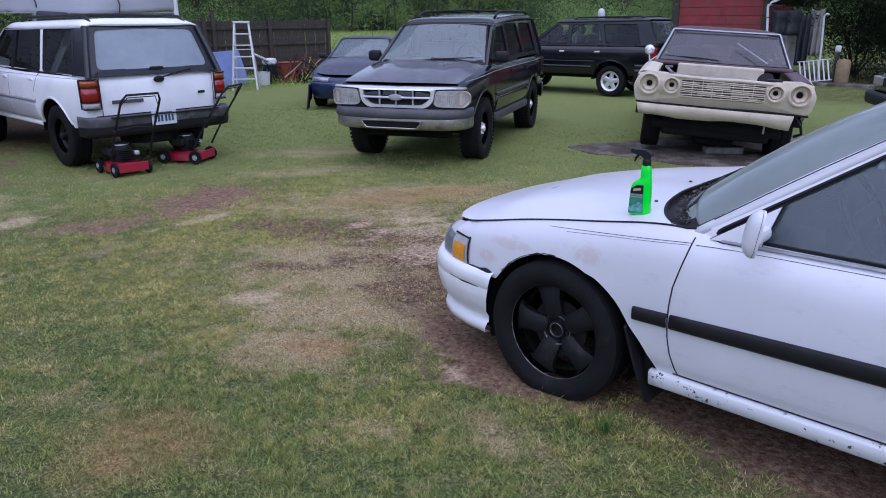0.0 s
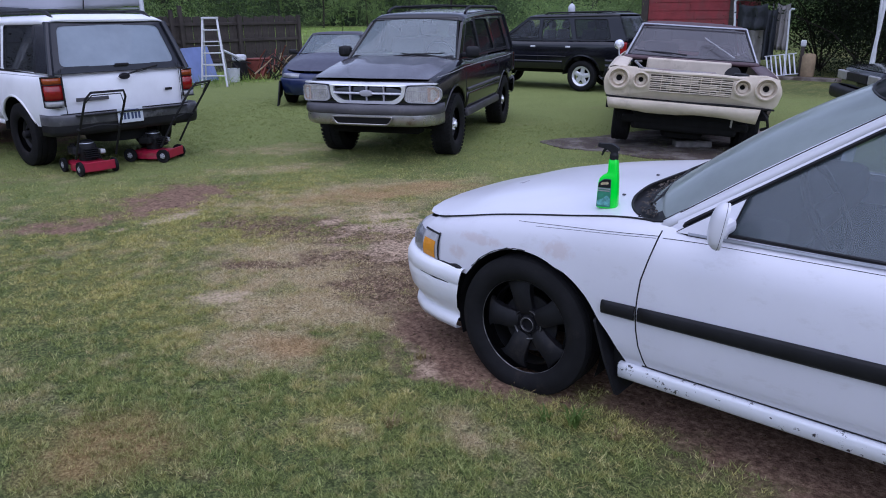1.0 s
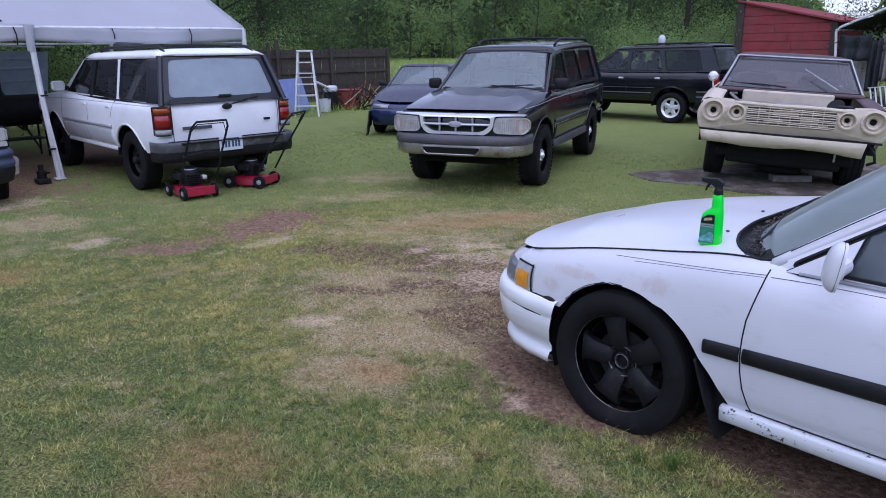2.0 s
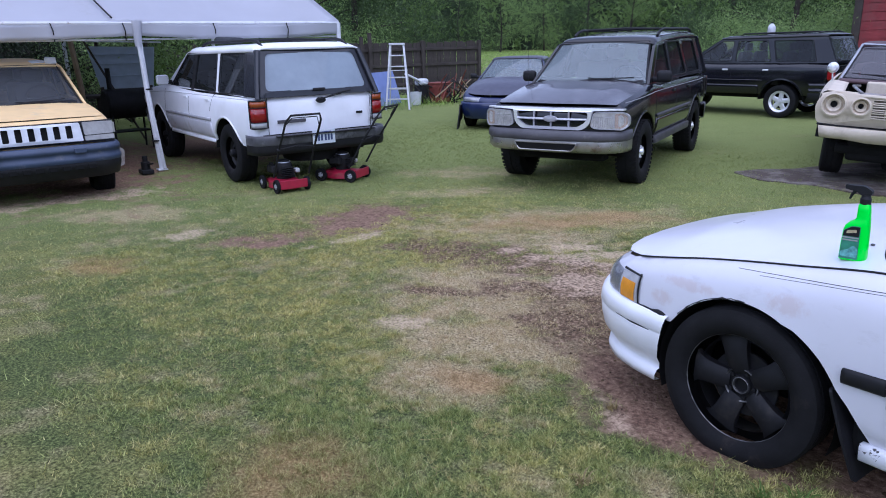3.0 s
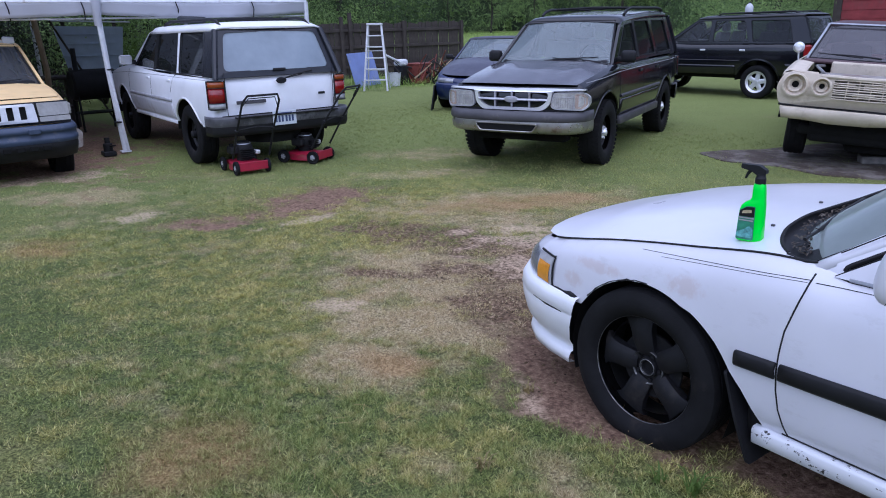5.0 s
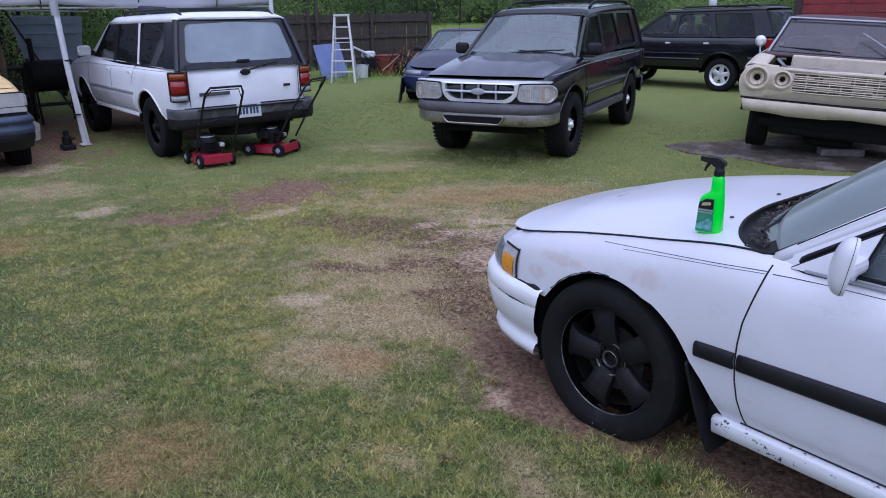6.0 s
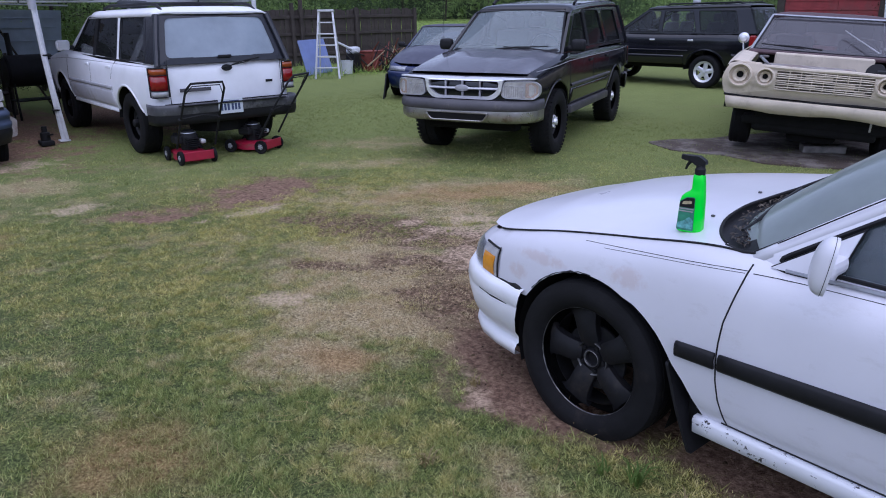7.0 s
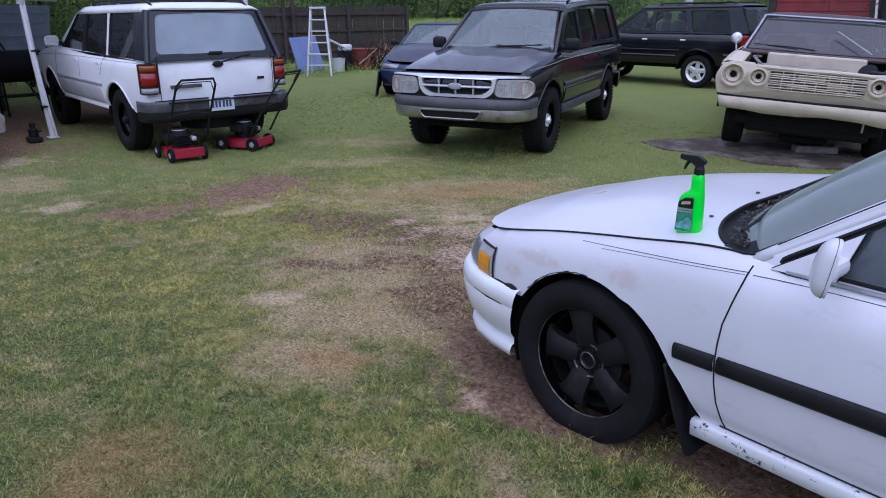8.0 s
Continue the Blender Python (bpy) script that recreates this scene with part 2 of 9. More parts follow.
POLE_WHITE = plain("white_pole_paint", (0.68, 0.69, 0.72), 0.45, vary=0.12, scale=10, dirt=(0.3, 0.26, 0.22), dirt_at=0.66)
FENCE_WOOD = plain("weathered_fence_wood", (0.055, 0.044, 0.038), 0.85, vary=0.45, scale=3, bump=0.3, bscale=30)
ALU = plain("ladder_aluminium", (0.66, 0.66, 0.68), 0.38, metal=0.35, vary=0.12, scale=8)
BLUE_BOARD = plain("pale_blue_board", (0.22, 0.28, 0.55), 0.6, vary=0.15, scale=3, dirt=(0.28, 0.32, 0.5), dirt_at=0.6)
RED_PAINT = plain("mower_red_paint", (0.36, 0.012, 0.040), 0.4, vary=0.2, scale=10, dirt=(0.22, 0.05, 0.04), dirt_at=0.62)
RED_WALL = plain("faded_red_boards", (0.27, 0.04, 0.045), 0.75, vary=0.3, scale=2.5, bump=0.3, bscale=20, dirt=(0.20, 0.05, 0.05), dirt_at=0.55)
RUST_RED = plain("rusty_red_metal", (0.20, 0.045, 0.03), 0.7, vary=0.4, scale=7)
DARK_IRON = plain("dark_iron", (0.015, 0.015, 0.016), 0.6, vary=0.4, scale=8)
CONCRETE = plain("grey_concrete", (0.22, 0.19, 0.165), 0.9, vary=0.5, scale=4, bump=0.6, bscale=40, dirt=(0.075, 0.055, 0.042), dirt_at=0.47)
BLOCK = plain("concrete_block", (0.24, 0.225, 0.21), 0.9, vary=0.45, scale=9, bump=0.4, bscale=80)
BARK = plain("tree_bark", (0.04, 0.032, 0.026), 0.9, vary=0.5, scale=6, bump=0.6, bscale=25)
DARK_CLOTH = plain("dark_tarpaulin", (0.022, 0.026, 0.032), 0.7, vary=0.4, scale=3, bump=0.4, bscale=6)
PALE_CLOTH = plain("pale_grey_cloth", (0.36, 0.34, 0.32), 0.8, vary=0.25, scale=3, bump=0.4, bscale=8)
SHEET_GREY = plain("blue_grey_sheet_metal", (0.40, 0.47, 0.54), 0.5, metal=0.0, vary=0.25, scale=2.5)
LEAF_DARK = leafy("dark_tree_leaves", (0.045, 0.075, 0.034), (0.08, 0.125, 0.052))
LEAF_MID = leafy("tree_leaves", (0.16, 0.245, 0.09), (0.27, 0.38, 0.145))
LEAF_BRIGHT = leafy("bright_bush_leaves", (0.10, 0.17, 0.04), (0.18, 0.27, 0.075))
DRY_LEAF = leafy("dry_leaves", (0.04, 0.032, 0.03), (0.13, 0.11, 0.108), 0.8)
CHROME_DULL = plain("dull_bright_strip", (0.45, 0.46, 0.5), 0.35, metal=0.7, vary=0.2, scale=20)
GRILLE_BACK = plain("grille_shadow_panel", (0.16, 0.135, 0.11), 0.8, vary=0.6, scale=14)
GRILLE_WHITE = plain("chalky_white_plastic", (0.62, 0.63, 0.66), 0.5, vary=0.12, scale=14)
TAN_WOOD = plain("tan_wood", (0.30, 0.22, 0.13), 0.75, vary=0.3, scale=6)
BOTTLE_PICTURE = plain("label_picture", (0.15, 0.42, 0.40), 0.35, vary=0.6, scale=60)
STRAW = leafy("straw", (0.18, 0.13, 0.06), (0.34, 0.27, 0.14), 0.8)
STRAW_INK = plain("pale_gold_print", (0.52, 0.44, 0.26), 0.4, vary=0.4, scale=90)
# green for the wood's shade, lifted to put distant haze into it
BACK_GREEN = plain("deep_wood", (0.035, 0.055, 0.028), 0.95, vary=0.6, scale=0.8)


def scraped_white():
    """White paint, rubbed through to pinkish primer over the front wheel arch."""
    m, nt, b = node_mat("white_paint_with_scrape")
    n = noise_tex(nt, 2.5, 5)
    base = ramp(nt, n.outputs["Fac"], [(0.3, (0.65, 0.645, 0.69)), (0.7, (0.70, 0.695, 0.745))]).outputs["Color"]
    co = nt.nodes.new("ShaderNodeTexCoord")
    total = None
    for (x, z), (rx, rz) in (((-0.13, 0.70), (0.15, 0.07)), ((0.30, 0.665), (0.25, 0.045)), ((0.42, 0.58), (0.10, 0.06))):
        mp = nt.nodes.new("ShaderNodeMapping")
        mp.inputs["Location"].default_value = (-x / rx, 0, -z / rz)
        mp.inputs["Scale"].default_value = (1 / rx, 0.0, 1 / rz)
        nt.links.new(co.outputs["Object"], mp.inputs["Vector"])
        ln = nt.nodes.new("ShaderNodeVectorMath")
        ln.operation = "LENGTH"
        nt.links.new(mp.outputs["Vector"], ln.inputs[0])
        mr = nt.nodes.new("ShaderNodeMapRange")
        mr.inputs["From Min"].default_value, mr.inputs["From Max"].default_value = 1.15, 0.3
        nt.links.new(ln.outputs["Value"], mr.inputs["Value"])
        if total is None:
            total = mr.outputs["Result"]
        else:
            mx = nt.nodes.new("ShaderNodeMath")
            mx.operation = "MAXIMUM"
            nt.links.new(total, mx.inputs[0])
            nt.links.new(mr.outputs["Result"], mx.inputs[1])
            total = mx.outputs["Value"]
    sc = noise_tex(nt, 22, 8, 0.72)
    mul = nt.nodes.new("ShaderNodeMath")
    mul.operation = "MULTIPLY"
    nt.links.new(total, mul.inputs[0])
    nt.links.new(sc.outputs["Fac"], mul.inputs[1])
    grime = noise_tex(nt, 8, 9, 0.72, stretch=(1, 1, 2.2))
    smudged = mixc(nt, ramp(nt, grime.outputs["Fac"], [(0.56, (0, 0, 0)), (0.74, (0.42, 0.42, 0.42))]).outputs["Color"], base, (0.46, 0.44, 0.44))
    mask = ramp(nt, mul.outputs["Value"], [(0.30, (0, 0, 0)), (0.50, (0.8, 0.8, 0.8))]).outputs["Color"]
    nt.links.new(mixc(nt, mask, smudged, (0.60, 0.535, 0.54)), b.inputs["Base Color"])
    b.inputs["Roughness"].default_value = 0.32
    b.inputs["Coat Weight"].default_value = 0.3
    b.inputs["Coat Roughness"].default_value = 0.1
    return m


WHITE_SCRAPED = scraped_white()
HEADLAMP_GLASS = glass("clouded_headlamp_glass", (0.90, 0.90, 0.88), 1.45, rough=0.08, dirt=0.30, dust_sheen=(0.76, 0.74, 0.72), gloss=0.9)
# thick pale blue film paints the sky reflected in the rear window
REAR_GLASS = glass("sky_sheen_rear_glass", (0.28, 0.30, 0.33), 1.7, dirt=0.62, dust_sheen=(0.46, 0.54, 0.62))
TAIL_AMBER = plain("dark_amber_lens", (0.35, 0.07, 0.012), 0.15, vary=0.2, scale=40, coat=0.5)
# darker pane with weaker gloss, tinted for the shade under the tent
GLASS_TENT_SHADE = glass("tent_shade_glass", (0.35, 0.36, 0.36), 1.4, dirt=0.14)
# its film adds painted reflections of sky and trees to the blue-grey tint
SALOON_SIDE = glass("blue_grey_side_glass", (0.50, 0.57, 0.61), 1.65, rough=0.14, dirt=0.15, dust_sheen=(0.36, 0.47, 0.53))
DARK_GLASSY = plain("black_glass_edge", (0.018, 0.019, 0.025), 0.14, vary=0.3, scale=4)
SALOON_SCREEN = glass("misted_windscreen", (0.50, 0.58, 0.55), 1.6, dirt=0.50, dust_sheen=(0.45, 0.52, 0.50))


def let_light_through(m, share, colour):
    """Make a cloth pass part of the daylight that falls on it."""
    nt = m.node_tree
    b, o = nt.nodes["Principled BSDF"], nt.nodes["Material Output"]
    tl, mx = nt.nodes.new("ShaderNodeBsdfTranslucent"), nt.nodes.new("ShaderNodeMixShader")
    tl.inputs["Color"].default_value = (*colour, 1)
    mx.inputs[0].default_value = share
    nt.links.new(b.outputs[0], mx.inputs[1])
    nt.links.new(tl.outputs[0], mx.inputs[2])
    nt.links.new(mx.outputs[0], o.inputs["Surface"])


let_light_through(LEAF_DARK, 0.35, (0.07, 0.12, 0.045))
let_light_through(LEAF_MID, 0.35, (0.24, 0.36, 0.13))
# leaf colour darkened to stand for the deep shade among the trees
LEAF_SHADE = leafy("shade_dark_leaves", (0.012, 0.02, 0.010), (0.022, 0.034, 0.015), 0.85)
let_light_through(LEAF_BRIGHT, 0.35, (0.17, 0.27, 0.06))
for dull in (RUBBER, UNDER, TRIM, DARK_IRON, WHEEL_BLACK):
    dull.node_tree.nodes["Principled BSDF"].inputs["Specular IOR Level"].default_value = 0.22
let_light_through(TENT_CLOTH, 0.42, (0.7, 0.72, 0.78))
CLOD = leafy("earth_clod", (0.035, 0.022, 0.013), (0.24, 0.16, 0.10), 0.95)
MEADOW = leafy("meadow_grass", (0.17, 0.28, 0.06), (0.34, 0.48, 0.13))

# ---------------------------------------------------------------- building helpers
def mesh_ob(name, verts, faces, material, parent=None, smooth=True, label=""):
    me = bpy.data.meshes.new(name)
    me.from_pydata([tuple(map(float, v)) for v in verts], [], faces)
    me.update()
    if smooth:
        me.shade_smooth()
    me.materials.append(material)
    ob = new(name, me)
    ob.parent = parent
    if label:
        ob["label"] = label
    return ob


def part(name, bm, material, parent=None, label="", smooth=False):
    me = bpy.data.meshes.new(name)
    bmesh.ops.recalc_face_normals(bm, faces=bm.faces[:])
    bm.to_mesh(me)
    bm.free()
    if smooth:
        me.shade_smooth()
        me.set_sharp_from_angle(angle=radians(38))
    me.materials.append(material)
    ob = new(name, me)
    ob.parent = parent
    if label:
        ob["label"] = label
    return ob


def thing(name, m, label, category, group="", kind=""):
    ob = new(name)
    ob.empty_display_size = 0.2
    ob.matrix_world = m
    return tagged(ob, label, category, group, kind)


def smooth_fn(knots):
    """A shape-keeping cubic through (x, y) knots."""
    k = sorted(knots)
    x, y = np.array([a for a, _ in k], float), np.array([b for _, b in k], float)
    h, d = np.diff(x), np.diff(y) / np.diff(x)
    s = np.zeros(len(x))
    s[0], s[-1] = d[0], d[-1]
    for i in range(1, len(x) - 1):
        if d[i - 1] * d[i] > 0:
            w1, w2 = 2 * h[i] + h[i - 1], h[i] + 2 * h[i - 1]
            s[i] = (w1 + w2) / (w1 / d[i - 1] + w2 / d[i])

    def f(v):
        v = np.clip(np.asarray(v, float), x[0], x[-1])
        i = np.clip(np.searchsorted(x, v) - 1, 0, len(x) - 2)
        t = (v - x[i]) / h[i]
        return ((1 + 2 * t) * (1 - t) ** 2 * y[i] + t * (1 - t) ** 2 * h[i] * s[i] + t * t * (3 - 2 * t) * y[i + 1] + t * t * (t - 1) * h[i] * s[i + 1])
    return f


def grid_ob(name, P, material, parent=None, closed=False, label="", thick=0.0):
    """A smooth sheet from an n x m x 3 array of places."""
    P = np.asarray(P, float)
    n, m = P.shape[:2]
    faces = []
    for i in range(n - 1 + closed):
        for j in range(m - 1):
            a, b = i * m + j, ((i + 1) % n) * m + j
            faces.append((a, b, b + 1, a + 1))
    ob = mesh_ob(name, P.reshape(-1, 3), faces, material, parent, True, label)
    if thick:
        md = ob.modifiers.new("thickness", "SOLIDIFY")
        md.thickness, md.offset = thick, -1
    return ob


def tube_bm(pts, r, segs=8, bm=None, closed=False):
    """A round bar along a bent line; r is one radius or one for each point."""
    bm = bm or bmesh.new()
    pts = [Vector(p) for p in pts]
    n = len(pts)
    rs = [r] * n if isinstance(r, (int, float)) else list(r)
    rings, up = [], None
    for i, p in enumerate(pts):
        a = pts[(i - 1) % n] if closed else pts[max(i - 1, 0)]
        b = pts[(i + 1) % n] if closed else pts[min(i + 1, n - 1)]
        d = (b - a).normalized()
        if up is None:
            up = d.orthogonal().normalized()
        up = (up - d * up.dot(d)).normalized()
        side = d.cross(up)
        rings.append([bm.verts.new(p + rs[i] * (math.cos(t) * up + math.sin(t) * side)) for t in (2 * math.pi * k / segs for k in range(segs))])
    for i in range(n if closed else n - 1):
        u, v = rings[i], rings[(i + 1) % n]
        for k in range(segs):
            bm.faces.new((u[k], u[(k + 1) % segs], v[(k + 1) % segs], v[k]))
    if not closed:
        bm.faces.new(rings[0][::-1])
        bm.faces.new(rings[-1])
    return bm


def box_bm(centre, size, bevel=0.0, segs=2, bm=None, m=None):
    b = bmesh.new()
    bmesh.ops.create_cube(b, size=1)
    bmesh.ops.scale(b, vec=size, verts=b.verts)
    if bevel:
        bmesh.ops.bevel(b, geom=b.edges[:], offset=min(bevel, 0.45 * min(size)), segments=segs, affect="EDGES", profile=0.5)
    bmesh.ops.transform(b, matrix=(m or Matrix()) @ Matrix.Translation(centre) if m is None else Matrix.Translation(centre) @ m, verts=b.verts)
    if bm is None:
        return b
    me = bpy.data.meshes.new("tmp")
    b.to_mesh(me)
    b.free()
    bm.from_mesh(me)
    bpy.data.meshes.remove(me)
    return bm


def rounded(poly, r, steps=4):
    """Corners of a 2D outline rounded by r (one radius or one for each corner)."""
    out, n = [], len(poly)
    for i, p in enumerate(poly):
        rad = r[i] if isinstance(r, (list, tuple)) else r
        p, a, b = np.array(p, float), np.array(poly[i - 1], float), np.array(poly[(i + 1) % n], float)
        da, db = a - p, b - p
        la, lb = np.linalg.norm(da), np.linalg.norm(db)
        k = min(rad, 0.45 * la, 0.45 * lb)
        if k < 1e-4:
            out.append(tuple(p))
            continue
        s, e = p + da / la * k, p + db / lb * k
        for t in np.linspace(0, 1, steps + 1):
            out.append(tuple((1 - t) ** 2 * s + 2 * t * (1 - t) * p + t * t * e))
    return out


def panel_bm(outer, holes, place, depth):
    """A sheet cut to a 2D outline with holes, laid in space by place(u, v) and given depth along the vector depth."""
    bm = bmesh.new()
    edges = []
    for loop in (outer, *holes):
        vs = [bm.verts.new((u, v, 0)) for u, v in loop]
        edges += [bm.edges.new((vs[i], vs[(i + 1) % len(vs)])) for i in range(len(vs))]
    bmesh.ops.triangle_fill(bm, use_beauty=True, use_dissolve=False, edges=edges)
    for v in bm.verts:
        v.co = Vector(place(v.co.x, v.co.y))
    ext = bmesh.ops.extrude_face_region(bm, geom=bm.faces[:])
    d = Vector(depth)
    for g in ext["geom"]:
        if isinstance(g, bmesh.types.BMVert):
            g.co += d
    return bm


def lathe_bm(profile, segs=40, axis="y", bm=None):
    """Turn (radius, offset) pairs round an axis."""
    bm = bm or bmesh.new()
    rings = []
    for r, o in profile:
        ring = []
        for k in range(segs):
            t = 2 * math.pi * k / segs
            c, s = r * math.cos(t), r * math.sin(t)
            ring.append(bm.verts.new({"y": (c, o, s), "z": (c, s, o), "x": (o, c, s)}[axis]))
        rings.append(ring)
    for a, b in zip(rings, rings[1:]):
        for k in range(segs):
            bm.faces.new((a[k], a[(k + 1) % segs], b[(k + 1) % segs], b[k]))
    return bm


def face_out(ob, centre):
    """Turn a sheet's faces away from centre."""
    c = Vector(centre)
    if sum((p.center - c).dot(p.normal) * p.area for p in ob.data.polygons) < 0:
        ob.data.flip_normals()
    return ob


def sheet(name, outer, place, material, parent, centre):
    """A single pane cut to a 2D outline and laid in space, facing away from centre."""
    bm = bmesh.new()
    vs = [bm.verts.new((u, v, 0)) for u, v in outer]
    edges = [bm.edges.new((vs[i], vs[(i + 1) % len(vs)])) for i in range(len(vs))]
    bmesh.ops.triangle_fill(bm, use_beauty=True, use_dissolve=False, edges=edges)
    for v in bm.verts:
        v.co = Vector(place(v.co.x, v.co.y))
    ob = part(name, bm, material, parent)
    face_out(ob, centre)
    ob.visible_shadow = False
    return ob

# ---------------------------------------------------------------- vehicle parts
def resample(pts, step):
    pts = np.array(pts, float)
    d = np.r_[0, np.cumsum(np.linalg.norm(np.diff(pts, axis=0), axis=1))]
    n = max(2, int(d[-1] / step))
    s = np.linspace(0, d[-1], n + 1)
    return np.c_[np.interp(s, d, pts[:, 0]), np.interp(s, d, pts[:, 1])]


class Shell:
    """The lower body of a vehicle: an outline in plan from the middle of the nose to the middle of the tail, raised as a wall
    with wheel arches, plus what is needed to lay trim on it."""

    def __init__(self, half, top, sill, arches, profile, step=0.04, cut=None):
        self.half = resample(half, step)
        self.top, self.sill, self.arches, self.cut = smooth_fn(top), sill, arches, cut
        self.profile = smooth_fn(profile)
        side = [i for i in range(len(self.half)) if self.half[i, 1] > 0.45 * self.half[:, 1].max()]
        s = self.half[side]
        order = np.argsort(s[:, 0])
        self.sx, self.sy = s[order, 0], s[order, 1]
        extra = []
        for xc, zc, r in arches:
            dx = math.sqrt(max(r * r - (sill - zc) ** 2, 0.0001))
            for e in (-dx - 0.002, -dx + 0.002, -0.9 * dx, 0.9 * dx, -0.96 * dx, 0.96 * dx, dx - 0.002, dx + 0.002):
                if cut and cut(xc + e) > 0:
                    continue
                extra.append((xc + e, float(np.interp(xc + e, self.sx, self.sy))))
        allp = [tuple(p) for p in self.half]
        for e in extra:
            k = min(range(len(allp) - 1), key=lambda i: 0 if (allp[i][1] > 0.45 * self.sy.max() and (allp[i][0] - e[0]) * (allp[i + 1][0] - e[0]) <= 0) else 1)
            allp.insert(k + 1, e)
        self.half = np.array(allp)

    def low(self, x, y):
        z = self.sill
        if abs(y) > 0.45 * self.sy.max():
            for xc, zc, r in self.arches:
                if abs(x - xc) < r:
                    z = max(z, zc + math.sqrt(r * r - (x - xc) ** 2))
            if self.cut:
                z = max(z, self.cut(x))
        return z

    def side(self, x, z, out=0.0):
        """The place on the left flank at x, z."""
        t = float(self.top(x))
        v = (z - self.sill) / max(t - self.sill, 0.01)
        return Vector((x, float(np.interp(x, self.sx, self.sy)) - float(self.profile(min(max(v, 0), 1))) + out, z))

    def wall(self, name, material, parent, rows=14, lo=0.0, hi=1.0, out=0.0, span=None, label=""):
        full = np.r_[self.half, (self.half * (1, -1))[::-1][1:-1]]
        n = len(full)
        nx, pv = np.roll(full, -1, 0), np.roll(full, 1, 0)
        tan = nx - pv
        nor = np.c_[tan[:, 1], -tan[:, 0]]
        nor /= np.linalg.norm(nor, axis=1)[:, None] + 1e-9
        if np.sum((full - full.mean(0)) * nor) < 0:
            nor = -nor
        vs = np.r_[np.linspace(0, 0.8, rows - 4), 0.86, 0.91, 0.955, 1.0] if hi == 1.0 else np.linspace(0, 1, rows)
        P = np.zeros((n, len(vs), 3))
        for i, (x, y) in enumerate(full):
            t = float(self.top(x))
            z0, z1 = self.low(x, y), t
            if lo > 0 or hi < 1:
                a, b = self.sill + lo * (t - self.sill), self.sill + hi * (t - self.sill)
                z0, z1 = max(z0, a), max(b, z0)
            zz = z0 + vs * (z1 - z0)
            v = np.clip((zz - self.sill) / (t - self.sill), 0, 1)
            off = self.profile(v) - out
            P[i, :, 0] = x - nor[i, 0] * off
            P[i, :, 1] = y - nor[i, 1] * off
            P[i, :, 2] = zz
        if span:
            keep = [i for i in range(n) if span[0] <= full[i, 0] <= span[1]]
            obs = []
            for sgn in (1, -1):
                k = [i for i in keep if full[i, 1] * sgn > 0]
                k.sort(key=lambda i: full[i, 0])
                obs.append(grid_ob(name, P[k], material, parent, label=label))
            return obs
        return grid_ob(name, P, material, parent, closed=True, label=label)

    def lid(self, name, material, parent, x0, x1, crown, n=16, m=17, bow=0.0, z=0.0, flat=0.0, label="", ridge=0.0, rise=(0.12, 1.6), back=None, fade=0.0):
        """A hood or deck between the flanks, from x0 back to x1; bow moves its middle line forward at x1 (a curved cowl)."""
        end = float(self.profile(1.0))
        full = np.r_[self.half[1:2] * (1, -1), self.half]
        tan = np.gradient(full, axis=0)[1:]
        nor = np.c_[tan[:, 1], -tan[:, 0]]
        nor /= np.linalg.norm(nor, axis=1)[:, None] + 1e-9
        rim = self.half - nor * end
        top_i = int(np.argmax(rim[:, 1]))
        rim = rim[:top_i + 1]
        P = np.zeros((n, m, 3))
        for j, u in enumerate(np.linspace(-1, 1, m)):
            for i, v in enumerate(np.linspace(0, 1, n)):
                w = float(np.interp(x0, self.sx, self.sy)) - end
                y = u * w
                xb = back(u * (float(np.interp(x1, self.sx, self.sy)) - end)) if back else x1 + bow * (1 - u * u)
                # the front edge follows the rounded nose
                xf = float(np.interp(abs(y), rim[:, 1], rim[:, 0])) if abs(y) < 0.985 * w else min(x0, float(np.interp(abs(y), rim[:, 1], rim[:, 0])))
                x = xf + (xb - xf) * v
                w2 = float(np.interp(x, self.sx, self.sy)) - end
                y = u * w2 if x < x0 else y
                zz = float(self.top(x)) + crown * (1 - fade * v) * (1 - abs(u) ** 2.6) * min(1, (v + rise[0]) * rise[1]) + ridge * math.exp(-((abs(u) - 0.62) / 0.10) ** 2) * min(1, v * 2)
                P[i, j] = (x, y, zz + z)
        return grid_ob(name, P, material, parent, label=label)


def tyre_bm(r, width, rim, segs=48):
    w = width / 2
    h = r - rim
    prof = [(rim, -w * 0.72), (rim + 0.012, -w * 0.86), (rim + h * 0.35, -w), (rim + h * 0.62, -w * 0.99), (r - 0.028, -w * 0.93), (r - 0.008, -w * 0.84)]
    for k in (-0.5, 0.0, 0.5):
        prof += [(r, w * (k - 0.17)), (r, w * (k - 0.045)), (r - 0.008, w * (k - 0.04)), (r - 0.008, w * (k + 0.04)), (r, w * (k + 0.045)), (r, w * (k + 0.17))]
    prof += [(r - 0.008, w * 0.84), (r - 0.028, w * 0.93), (rim + h * 0.62, w * 0.99), (rim + h * 0.35, w), (rim + 0.012, w * 0.86), (rim, w * 0.72)]
    return lathe_bm(prof, segs)


